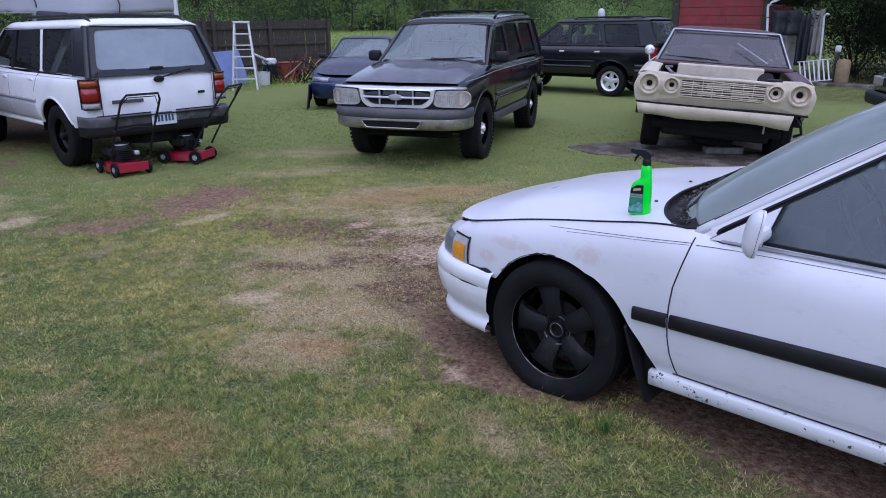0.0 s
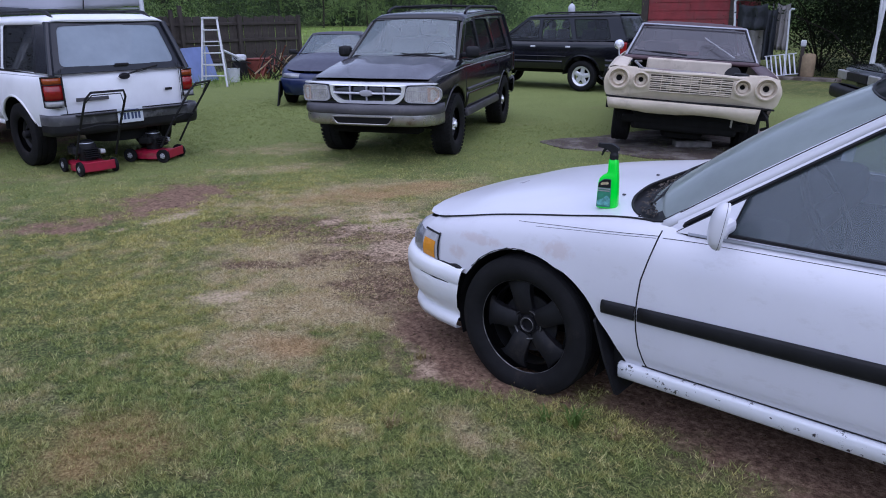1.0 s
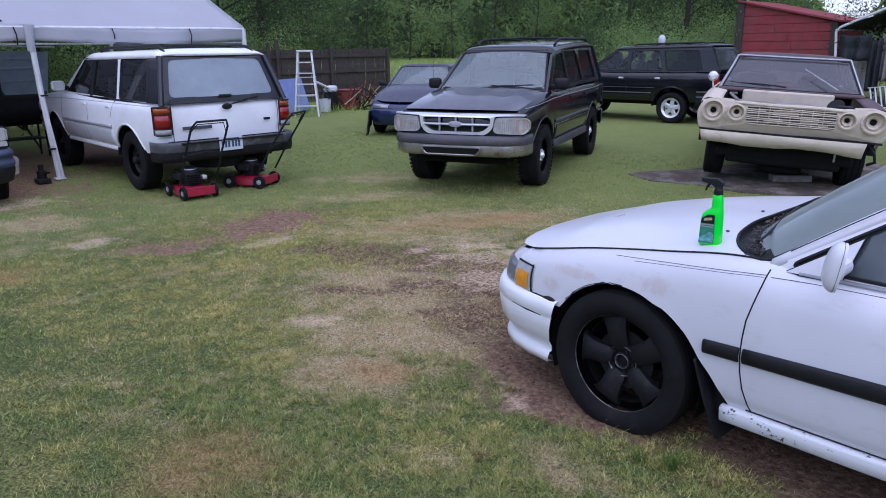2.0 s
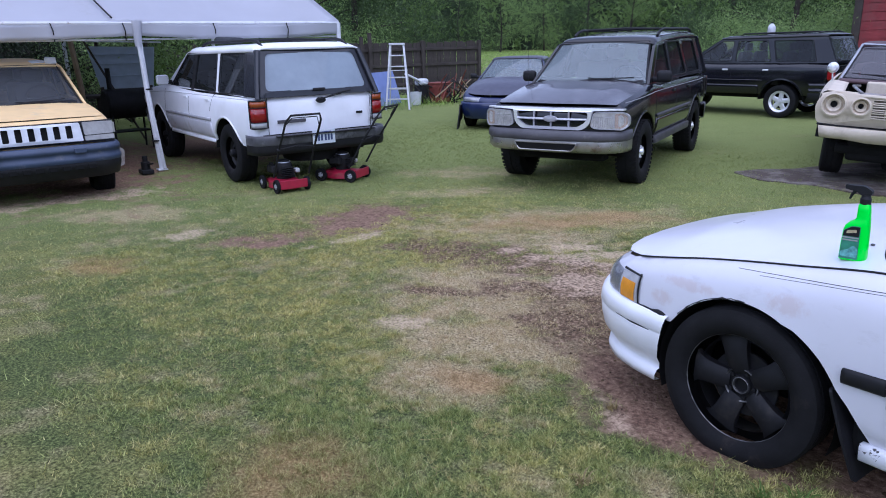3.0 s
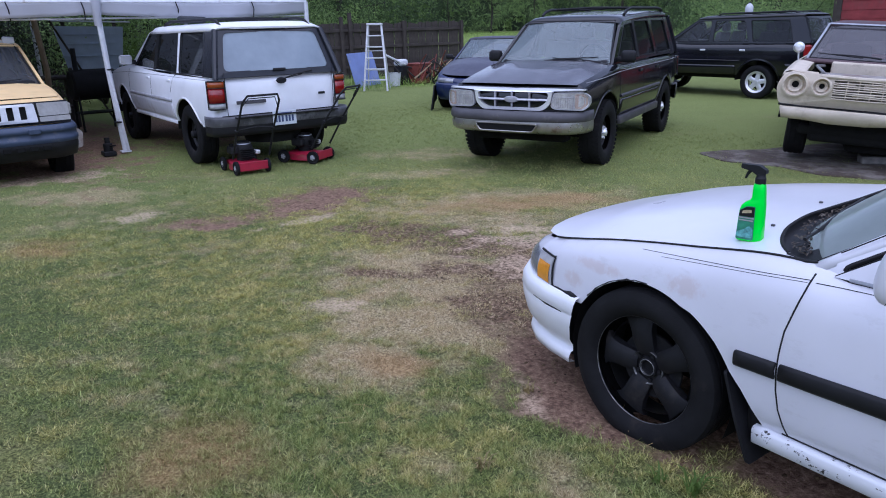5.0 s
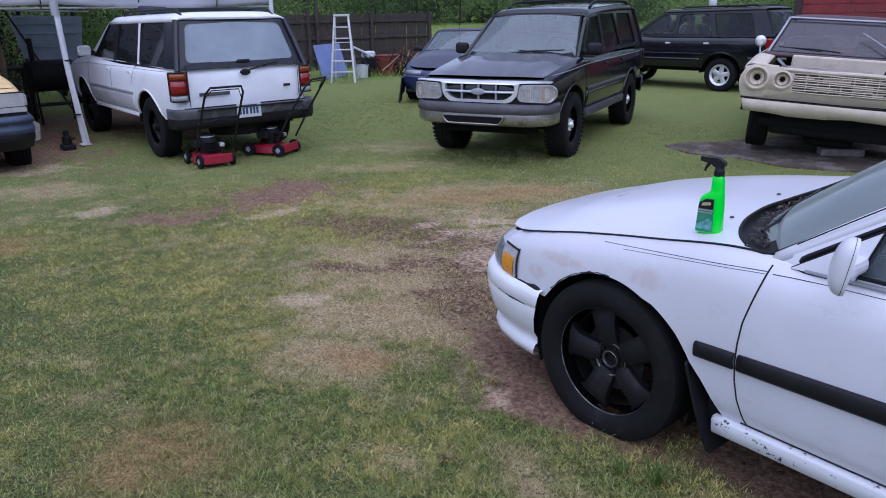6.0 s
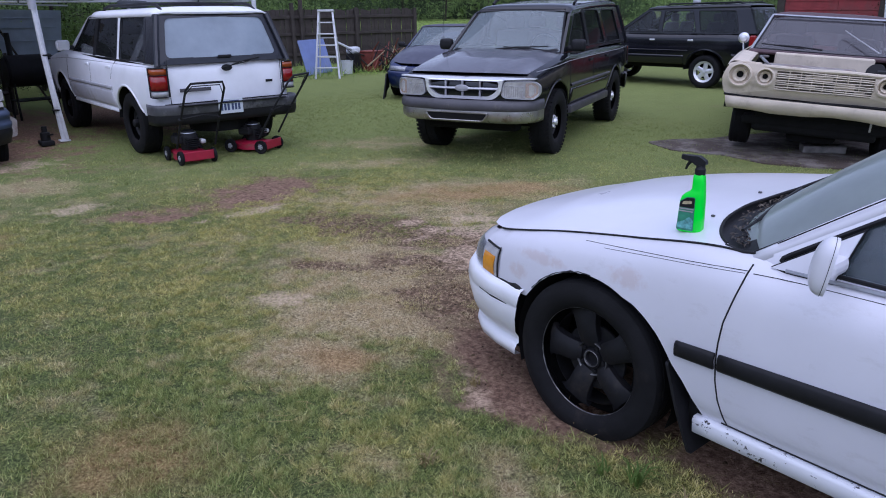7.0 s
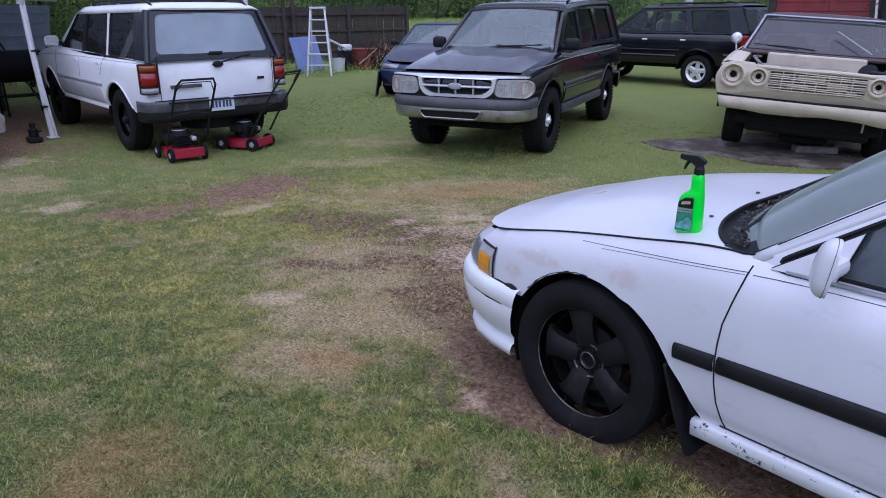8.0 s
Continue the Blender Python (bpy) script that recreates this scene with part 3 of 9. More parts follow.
def lug_tread(bm, r, width, n=44):
    """Shoulder blocks of an off-road tyre."""
    for k in range(n):
        for s in (-1, 1):
            a = 2 * math.pi * (k + (0.5 if s > 0 else 0)) / n
            m = Matrix.Rotation(-a, 4, "Y") @ Matrix.Translation((r, s * width * 0.36, 0))
            b = bmesh.ops.create_cube(bm, size=1)
            bmesh.ops.transform(bm, matrix=m @ Matrix.Diagonal((0.008, width * 0.27, 2 * math.pi * r / n * 0.62, 1)), verts=b["verts"])
    return bm


def wheel(parent, x, y, z, r, width, rim, style, side, turn=0.0):
    """One wheel, its outer face towards +y (side 1) or -y (side -1)."""
    w = width / 2
    face = WHEEL_BLACK if style in ("five_black", "steel_black", "alloy_lug") else ALLOY
    bm = lathe_bm([(rim + 0.004, -w * 0.8), (rim - 0.012, -w * 0.7), (rim - 0.02, w * 0.2), (rim - 0.03, w * 0.34)], 48)
    spokes, hub = [], None
    if style == "five_black":
        lead = ((0.052, 0.036, 0.36, 0.020), (0.075, 0.044, 0.48, 0.030), (0.11, 0.047, 0.56, 0.036), (0.155, 0.050, 0.57, 0.038), (rim - 0.03, 0.060, 0.52, 0.034), (rim - 0.012, 0.078, 0.42, 0.026))
        hub = lathe_bm([(0.0, w * 0.22), (0.026, w * 0.22), (0.030, w * 0.40), (0.034, w * 0.42), (0.040, w * 0.40), (0.042, w * 0.26), (0.066, w * 0.26), (0.070, w * 0.40), (0.076, w * 0.36), (0.082, w * 0.1)], 36)
    elif style == "alloy":
        lead = ((0.03, 0.06, 0.5, 0.02), (0.08, 0.050, 0.5, 0.02), (rim * 0.6, 0.044, 0.5, 0.02), (rim * 0.85, 0.055, 0.48, 0.02), (rim - 0.01, 0.08, 0.45, 0.02))
        hub = lathe_bm([(0.0, w * 0.62), (0.035, w * 0.6), (0.04, w * 0.5), (0.065, w * 0.48), (0.07, w * 0.2)], 24)
    else:
        lead = ()
        prof = [(rim - 0.03, w * 0.34), (rim - 0.035, w * 0.3), (rim * 0.72, w * 0.05), (rim * 0.55, w * 0.3), (rim * 0.36, w * 0.34), (rim * 0.33, w * 0.15), (0.0, w * 0.15)]
        rings_ = lathe_bm(prof, 32)
        hub = rings_
    for k in range(5 if lead else 0):
        sb = bmesh.new()
        m = Matrix.Rotation(-(2 * math.pi * k / 5 + (0.06 if style == "five_black" else 0.45)), 4, "Y")
        sect = []
        for q, hw, o, th in lead:
            ring = [Vector((q, w * o, 0.55 * hw)), Vector((q, w * o, -0.55 * hw)), Vector((q, w * o - th * 0.5, -hw)), Vector((q, w * o - th * 1.6, -hw * 0.9)), Vector((q, w * o - th * 1.6, hw * 0.9)), Vector((q, w * o - th * 0.5, hw))]
            sect.append([sb.verts.new(m @ c) for c in ring])
        for s0, s1 in zip(sect, sect[1:]):
            for i in range(6):
                sb.faces.new((s0[i], s0[(i + 1) % 6], s1[(i + 1) % 6], s1[i]))
        spokes.append(sb)
    ob = part("wheel", bm, face, parent, smooth=True)
    ob.matrix_parent_inverse = Matrix()
    ob.matrix_basis = pose(x, y, z, 0, 0, (0 if side > 0 else 180) + turn)
    for sb in spokes:
        part("spoke", sb, face, ob, smooth=True)
    part("hub", hub, face, ob, smooth=True)
    tb = tyre_bm(r, width, rim)
    if style == "alloy_lug":
        lug_tread(tb, r - 0.004, width)
    part("tyre", tb, RUBBER, ob, smooth=True)
    if style == "five_black":
        part("brake_disc", lathe_bm([(0.0, 0.012), (rim * 0.62, 0.012), (rim * 0.62, 0.0), (0, 0.0)], 28), WHEEL_BLACK, ob)
    else:
        part("brake_disc", lathe_bm([(0.0, -0.02), (rim * 0.7, -0.02), (rim * 0.7, -0.04), (0, -0.04)], 28), UNDER, ob)
    if style == "five_black":
        part("rim_edge", lathe_bm([(rim - 0.0012, w * 0.71), (rim + 0.0010, w * 0.745), (rim + 0.0022, w * 0.69)], 64), SCUFF, ob, "scuffed bare metal rim edge", True)
        part("hub_ring", lathe_bm([(0.0665, w * 0.36), (0.0705, w * 0.415), (0.0745, w * 0.36)], 36), SCUFF, ob, "scratched bare metal ring round the hub", True)
        part("centre_bore", lathe_bm([(0.029, w * 0.38), (0.0335, w * 0.435), (0.038, w * 0.38)], 30), SCUFF, ob, smooth=True)
        for k in range(5):
            a = 2 * math.pi * k / 5 + 0.06 + 0.63
            part("wheel_nut", lathe_bm([(0, w * 0.38), (0.008, w * 0.38), (0.009, w * 0.2)], 8), WHEEL_BLACK, ob).matrix_basis = Matrix.Translation((0.054 * math.cos(a), 0, 0.054 * math.sin(a)))
    elif style == "alloy":
        part("rim_edge", lathe_bm([(rim - 0.038, w * 0.50), (rim - 0.01, w * 0.60), (rim + 0.006, w * 0.80), (rim + 0.010, w * 0.66)], 40), ALLOY, ob, "bright alloy rim lip", True)
    elif style == "steel_black":
        part("hub_cap", lathe_bm([(0.0, w * 0.9), (0.03, w * 0.9), (0.045, w * 0.8), (0.05, w * 0.2)], 20), WHEEL_BLACK, ob, smooth=True)
    elif style == "alloy_lug":
        part("hub_cap", lathe_bm([(0.0, w * 0.86), (0.022, w * 0.86), (0.036, w * 0.76), (0.042, w * 0.62), (0.075, w * 0.55), (0.08, w * 0.3)], 20), CHROME, ob, "chrome hub cap", True)
        for k in range(5):
            a = 2 * math.pi * k / 5
            part("wheel_nut", lathe_bm([(0, w * 0.72), (0.012, w * 0.72), (0.014, w * 0.4)], 8), CHROME, ob).matrix_basis = Matrix.Translation((0.062 * math.cos(a), 0, 0.062 * math.sin(a)))
    return ob


def arch_trim(shell, parent, material, width=0.02, proud=0.004, inner=True, lip=True):
    for xc, zc, r in shell.arches:
        a0 = math.asin(max(-1, min(1, (shell.sill - zc) / r)))
        for s in (1, -1) if lip else ():
            pts = []
            for t in np.linspace(a0, math.pi - a0, 28):
                p = shell.side(xc + (r + 0.002) * math.cos(t), zc + (r + 0.002) * math.sin(t), proud - width * 0.35)
                pts.append((p.x, s * p.y, p.z))
            part("arch_lip", tube_bm(pts, width / 2, 6), material, parent, smooth=True)
        if inner:
            W = float(np.interp(xc, shell.sx, shell.sy))
            for s in (1, -1):
                P = []
                for t in np.linspace(a0 - 0.25, math.pi - a0 + 0.25, 20):
                    row = [(xc + (r + 0.012) * math.cos(t), s * (W - 0.035 - k), zc + (r + 0.012) * math.sin(t)) for k in (0, 0.12, 0.30)]
                    row.append((xc, s * (W - 0.34), zc))
                    P.append(row)
                grid_ob("wheel_well", P, UNDER, parent)


def underside(parent, x0, x1, W, z):
    part("underbody", box_bm(((x0 + x1) / 2, 0, z + 0.05), (x1 - x0, 2 * W, 0.1), 0.03), UNDER, parent)
    part("axle", tube_bm([(x0 + 0.3, -W, z - 0.02), (x0 + 0.3, W, z - 0.02)], 0.045, 10), UNDER, parent)


def flank_seam(shell, parent, pts, width=0.007, both=True, material=None, name="panel_gap", out=0.0):
    for s in (1, -1) if both else (1,):
        q = []
        for (x0, z0), (x1, z1) in zip(pts, pts[1:]):
            k = max(2, int(math.hypot(x1 - x0, z1 - z0) / 0.06))
            for t in np.linspace(0, 1, k, endpoint=False):
                q.append((x0 + (x1 - x0) * t, z0 + (z1 - z0) * t))
        q.append(pts[-1])
        line = [shell.side(x, z, out) for x, z in q]
        part(name, tube_bm([(p.x, s * p.y, p.z) for p in line], width / 2, 5), material or SEAM, parent)


def flank_band(shell, parent, name, xs, lo, hi, material, proud, both=True, label=""):
    """A strip laid along the flank, with rounded section: a rubbing strip or cladding."""
    lo_f, hi_f = smooth_fn(lo), smooth_fn(hi)
    for s in (1, -1) if both else (1,):
        P = []
        for x in np.linspace(xs[0], xs[1], max(6, int(abs(xs[1] - xs[0]) / 0.05))):
            a, b = float(lo_f(x)), float(hi_f(x))
            row = []
            for v, o in ((0, -0.004), (0.0, proud * 0.6), (0.15, proud), (0.5, proud * 1.1), (0.85, proud), (1, proud * 0.6), (1, -0.004)):
                p = shell.side(x, a + (b - a) * v, o)
                row.append((p.x, s * p.y, p.z))
            P.append(row)
        P = [[tuple(np.array(q) * (1, 1, 1)) for q in P[0]]] + P
        cap0 = np.mean(np.array(P[0]), axis=0)
        cap1 = np.mean(np.array(P[-1]), axis=0)
        P[0] = [tuple(cap0)] * 7
        P.append([tuple(cap1)] * 7)
        grid_ob(name, P, material, parent, label=label)


class House:
    """The glazed upper body. Corners in side view: cowl, top of the windscreen, end of the roof, foot of the rear window."""

    def __init__(self, cowl, head, tail, foot, wb, wr):
        self.cowl, self.head, self.tail, self.foot, self.wb, self.wr = cowl, head, tail, foot, wb, wr
        self.zb, self.zr = min(cowl[1], foot[1]), max(head[1], tail[1])

    def y(self, z, out=0.0):
        t = (z - self.zb) / (self.zr - self.zb)
        return self.wb + (self.wr - self.wb) * (t * 0.75 + 0.25 * t * t) + out

    def sides(self, parent, windows, material, panes, frame_mat=None, thick=0.035, corner=(0.05, 0.10, 0.08, 0.05), belt=None):
        outer = rounded([self.cowl, *(belt or ()), self.foot, self.tail, self.head], [0.01] + [0.0] * len(belt or ()) + [corner[3], corner[2], corner[1]])
        holes = [rounded(w, 0.045) for w in windows]
        for s in (1, -1):
            part("pillar_frame", panel_bm(outer, holes, lambda u, v: (u, s * self.y(v), v), (0, -s * thick, 0)), material, parent)
            for w, mat_ in zip(windows, panes):
                c = np.mean(np.array(w), axis=0)
                big = [tuple(c + (np.array(p) - c) * 1.03) for p in w]
                sheet("side_window", rounded(big, 0.04), lambda u, v: (u, s * (self.y(v) - thick * 0.45), v), mat_, parent, (c[0], 0, c[1]))
                ring = rounded(w, 0.045)
                part("window_seal", tube_bm([(u, s * (self.y(v) - 0.003), v) for u, v in ring], 0.008, 5, closed=True), frame_mat or TRIM, parent)

    def roof(self, parent, material, crown=0.05, label="", rise=0.0, edge=0.03):
        P = []
        for v in np.linspace(0, 1, 15):
            x = self.head[0] + 0.02 + (self.tail[0] - 0.02 - self.head[0] - 0.02) * v
            z = self.head[1] + (self.tail[1] - self.head[1]) * v + rise * 4 * v * (1 - v)
            ends = 1 - max(0, 1 - v / 0.08) ** 2 - max(0, 1 - (1 - v) / 0.08) ** 2
            row = []
            for u in np.linspace(-1, 1, 21):
                y = (self.wr + 0.004) * math.sin(u * math.pi / 2) / 1.0
                row.append((x + 0.05 * (1 - u * u) * (1 - 2 * v if v < 0.5 else 0), y, z - edge + (crown * (1 - abs(u) ** 3) + edge * (1 - abs(u) ** 8)) * (0.35 + 0.65 * ends)))
            P.append(row)
        return grid_ob("roof", P, material, parent, label=label, thick=0.02)

    def pane(self, name, parent, base, top, material, wb, wt, bow=0.08, n=9, arch=(0.0, 0.0), seal=0.012, bulge=0.012, power=2.0):
        """A bowed sheet of glass between a lower and an upper edge, across the vehicle."""
        P = []
        for v in np.linspace(0, 1, 8):
            x, z, w = base[0] + (top[0] - base[0]) * v, base[1] + (top[1] - base[1]) * v, wb + (wt - wb) * v
            P.append([(x + bow * (1 - abs(u) ** power), u * w, z + bulge * math.sin(v * math.pi) * (1 - u ** 4) + (arch[0] * (1 - v) + arch[1] * v) * (1 - abs(u) ** 2.4)) for u in np.linspace(-1, 1, n)])
        ob = face_out(grid_ob(name, P, material, parent), ((self.head[0] + self.tail[0]) / 2, 0, self.zb - 0.3))
        ob.visible_shadow = False
        edge = [P[0][j] for j in range(n)] + [P[i][n - 1] for i in range(1, 8)] + [P[7][j] for j in range(n - 2, -1, -1)] + [P[i][0] for i in range(6, 0, -1)]
        part(name + "_seal", tube_bm(edge, seal, 5, closed=True), TRIM, parent)
        return ob


def seat(parent, x, y, z, material, head=True):
    bm = box_bm((x + 0.05, y, z + 0.28), (0.5, 0.5, 0.16), 0.06)
    box_bm((x - 0.22, y, z + 0.58), (0.14, 0.5, 0.6), 0.06, 2, bm, Matrix.Rotation(-0.22, 4, "Y"))
    if head:
        box_bm((x - 0.32, y, z + 0.97), (0.1, 0.27, 0.17), 0.045, 2, bm)
    part("seat", bm, material, parent, smooth=True)


def steering_wheel(parent, x, y, z, tilt=28):
    ob = part("steering_wheel", tube_bm([(0.19 * math.cos(t), 0.19 * math.sin(t), 0) for t in np.linspace(0, 2 * math.pi, 24, endpoint=False)], 0.016, 7, closed=True), TRIM, parent, smooth=True)
    ob.matrix_basis = pose(x, y, z, 0, 0, 0) @ Matrix.Rotation(radians(-90 + tilt), 4, "Y")
    part("spoke", box_bm((0, 0, 0), (0.06, 0.36, 0.03), 0.012), TRIM, ob)


def wing_mirror(parent, x, y, z, s, material, size=(0.09, 0.2, 0.15)):
    sx, sy, sz = size
    ob = part("wing_mirror", box_bm((x, s * (y + sy / 2 + 0.03), z), size, 0.05, 3), material, parent, smooth=True)
    part("mirror_glass", box_bm((x - sx / 2 - 0.002, s * (y + sy / 2 + 0.03), z), (0.006, sy * 0.8, sz * 0.78), 0.002), CHROME, ob)
    part("mirror_arm", box_bm((x, s * (y + 0.02), z - sz * 0.25), (sx * 0.7, 0.09, 0.06), 0.02), TRIM, ob)
    return ob


def wiper(parent, a, b, lift=0.03):
    a, b = Vector(a), Vector(b)
    mid = a.lerp(b, 0.5) + Vector((0, 0, lift * 0.3))
    ob = part("wiper", tube_bm([a, mid, b], [0.011, 0.008, 0.005], 6), TRIM, parent)
    part("wiper_blade", tube_bm([a.lerp(b, 0.35) - Vector((0, 0, 0.01)), b + (b - a) * 0.25], 0.006, 5), TRIM, ob)


def interior(parent, x0, x1, W, z, seats, material, wheel_at=None, dash=None):
    part("cabin_floor", box_bm(((x0 + x1) / 2, 0, z), (x1 - x0, 2 * W, 0.03), 0.0), UNDER, parent)
    for sx, sy in seats:
        seat(parent, sx, sy, z - 0.52, material)
    if dash:
        part("dashboard", box_bm((dash[0], 0, dash[1]), (0.42, 2 * W - 0.1, 0.2), 0.06), TRIM, parent, smooth=True)
    if wheel_at:
        steering_wheel(parent, *wheel_at)

# ---------------------------------------------------------------- off-roaders
def rect_plan(xf, xr, w, rf=0.28, rr=0.16, taper=0.05):
    """Half a plan outline: nose middle to tail middle, with rounded corners."""
    return rounded([(xf, 0), (xf - 0.03, w - taper - 0.1), (xf - 0.09, w - taper), (xf - 0.75, w), (xr + 0.7, w), (xr + 0.03, w - 0.05), (xr, 0)], [0, 0.2, 0.1, 0.25, 0.25, rr, 0], 6)


def explorer(m, label, paint, low_paint, bumper_top, bumper_low, style, white_side, W=0.865):
    """A mid-1990s four-door sport utility vehicle. x ahead, origin on the ground half-way between the axles."""
    car = thing("sport_utility_vehicle", m, label, "car")
    R = 0.375 if not white_side else 0.365
    L = -0.005 if not white_side else 0.0
    D = 0.06 if not white_side else 0.0
    U = L - 0.06 if white_side else L
    fa, ra = 1.415, -1.415
    B0 = 1.07 + L if white_side else 1.11 + L
    sh = Shell(rect_plan(2.26, -2.33, W), [(2.27, 1.006 + L - D), (2.1, 1.036 + L - D * 0.9), (1.6, 1.09 + L - D * 0.5), (1.0, 1.13 + L), (0.4, 1.10 + L), (-0.5, B0), (-2.4, B0)], 0.50 + L,
               [(fa, R, 0.47 + L), (ra, R, 0.45 + L)], [(0, 0.045), (0.2, 0.01), (0.45, 0.0), (0.75, 0.008), (0.9, 0.024), (0.97, 0.05), (1, 0.085)])
    sh.wall("body", paint, car)
    hood = sh.lid("hood", paint if white_side else BLACK_DULL, car, 2.2, 1.02, 0.045, n=18, m=25, bow=0.06, ridge=0.012)
    underside(car, -2.1, 2.1, 0.62, 0.42 + L)
    arch_trim(sh, car, paint if white_side else BLACK_PAINT, 0.03, 0.006)
    # unseen running gear, added to keep the space under the car dark
    part("spare_tyre", lathe_bm([(0.0, 0.30 + L), (0.18, 0.30 + L), (0.33, 0.29 + L), (0.35, 0.36 + L), (0.34, 0.45 + L), (0.18, 0.47 + L), (0.0, 0.47 + L)], 28, "z"), RUBBER, car, smooth=True).location = (-1.95, 0, 0)
    part("rear_axle", tube_bm([(ra, -0.7, R), (ra, -0.14, R), (ra, -0.10, R), (ra, 0.10, R), (ra, 0.14, R), (ra, 0.7, R)], [0.05, 0.05, 0.14, 0.14, 0.05, 0.05], 12), UNDER, car, smooth=True)
    part("fuel_tank", box_bm((-0.55, 0.2, 0.36 + L), (0.95, 0.55, 0.2), 0.05), UNDER, car)
    part("gearbox", box_bm((0.5, 0.0, 0.36 + L), (0.9, 0.4, 0.2), 0.06), UNDER, car)
    part("exhaust_pipe", tube_bm([(0.3, -0.3, 0.36 + L), (-1.2, -0.42, 0.36 + L), (-1.6, -0.55, 0.46 + L), (-2.2, -0.62, 0.40 + L)], 0.03, 8), DARK_IRON, car)
    B = 1.075 + L if white_side else 1.13 + L
    top = (0.30, 1.66 + U) if white_side else (0.42, 1.60)
    h = House((1.06, 1.13 + L), top, (-2.12, 1.69 + U), (-2.33, B), W - 0.08, W - 0.22)
    zb, zt = B + 0.04, 1.61 + U
    wins = [[(0.86, zb), (0.34, zt - 0.045), (-0.05, zt - 0.02), (-0.05, zb)], [(-0.14, zb), (-0.14, zt), (-0.86, zt), (-0.98, zb)], [(-1.12, zb), (-1.04, zt), (-1.80, zt), (-1.93, zb)]]
    panes = [GLASS_SMOKE, GLASS_SMOKE, GLASS_SMOKE]
    if white_side:
        zb, zt = B + 0.022, 1.635 + U
        wins = [[(0.90, zb), (0.285, zt), (-0.90, zt), (-1.00, zb)], [(-1.09, zb), (-1.00, zt), (-1.86, zt), (-1.98, zb)]]
        panes = [GLASS_DARK, GLASS_DARK]
    h.sides(car, wins, paint, panes, thick=0.022 if white_side else 0.035)
    zb, zt = B + 0.04, 1.61 + U
    h.roof(car, paint, 0.045, edge=0.045, rise=0.0 if white_side else 0.03)
    h.pane("windscreen", car, (1.05, 1.135 + L), (top[0], top[1] + 0.012), GLASS_CLEAR, W - 0.12, W - 0.265, 0.07)
    # black glass corner behind the rear quarter window
    for s in (1, -1):
        part("corner_glass", panel_bm(rounded([(-1.925, zb - 0.03), (-1.795, zt + 0.035), (-2.10, zt + 0.035), (-2.325, zb - 0.03)], 0.02), [], lambda u, v: (u, s * h.y(v, 0.004), v), (0, -s * 0.01, 0)), DARK_GLASSY, car)
    for s in (1, -1):
        part("door_pillar", panel_bm([(-0.04, zb - 0.01), (-0.15, zb - 0.01), (-0.15, zt + 0.01), (-0.04, zt + 0.01)], [], lambda u, v: (u, s * h.y(v, 0.003), v), (0, -s * 0.01, 0)), TRIM, car)
    for s in (1, -1):
        part("corner_seal", tube_bm([(-2.335, s * (W - 0.085), B - 0.01), (-2.23, s * (W - 0.15), (B + 1.69 + U) / 2), (-2.135, s * (W - 0.215), 1.66 + U)], 0.034, 8), DARK_GLASSY, car, smooth=True)
    # tailgate
    outer = rounded([(0.055 - W, zb - 0.035), (W - 0.055, zb - 0.035), (W - 0.185, zt + 0.065), (0.185 - W, zt + 0.065)], 0.03)
    hole = rounded([(-0.67, zb + 0.035), (0.67, zb + 0.035), (0.575, zt + 0.02), (-0.575, zt + 0.02)], 0.07)
    k = 0.21 / (1.69 + U - B)
    gate = lambda u, v: (-2.335 + (v - B) * k - 0.01 + 0.05 * u * u, u, v)
    part("rear_window_frame", panel_bm(outer, [hole], gate, (0.03, 0, 0)), DARK_GLASSY, car)
    rw = grid_ob("rear_window", [[gate(u * (0.68 - 0.1 * v), zb + 0.03 + v * (zt + 0.025 - zb - 0.03)) for u in np.linspace(-1, 1, 9)] for v in np.linspace(0, 1, 6)], REAR_GLASS, car)
    face_out(rw, (0, 0, 1))
    rw.location.x = 0.012
    rw.visible_shadow = False
    part("spoiler_lip", tube_bm([gate(u, zt + 0.075) for u in np.linspace(-0.6, 0.6, 9)], 0.02, 6), paint if white_side else TRIM, car)
    wiper(car, gate(-0.42, zb + 0.0), gate(-0.02, zb - 0.075))
    part("glass_handle", box_bm(gate(0.0, zb + 0.03), (0.03, 0.16, 0.035), 0.01), TRIM, car)
    part("gate_latch", lathe_bm([(0, -0.015), (0.04, -0.014), (0.05, 0)], 16, "x"), TRIM, car).matrix_basis = Matrix.Translation((-2.345, 0, 1.02 + L)) @ Matrix.Diagonal((1, 1.35, 0.75, 1))
    if white_side:
        part("badge", box_bm((-2.352, 0.40, 0.80), (0.012, 0.36, 0.04), 0.003), GREY_PLASTIC, car, "grey badge strip")
        part("badge", box_bm((-2.343, -0.52, 0.84), (0.006, 0.09, 0.03), 0.002), DARK_IRON, car)
    part("gate_gap", tube_bm([(-2.336, u, 0.655 + L) for u in np.linspace(-0.76, 0.76, 5)], 0.008, 5), SEAM, car)
    for s in (1, -1):
        part("gate_gap", tube_bm([(-2.332, s * (W - 0.19), z) for z in (0.66 + L, 0.9, 1.14 + L)], 0.004, 5), SEAM, car)
        # tail lamps wrap the corner
        zt0, zt1 = (0.745, 1.05) if white_side else (0.78 + L, 1.06 + L)
        wrap = [(-2.350, W - 0.175), (-2.354, W - 0.13), (-2.352, W - 0.075), (-2.343, W - 0.04), (-2.325, W - 0.018), (-2.295, W - 0.006), (-2.26, W)][:7 if white_side else 4]
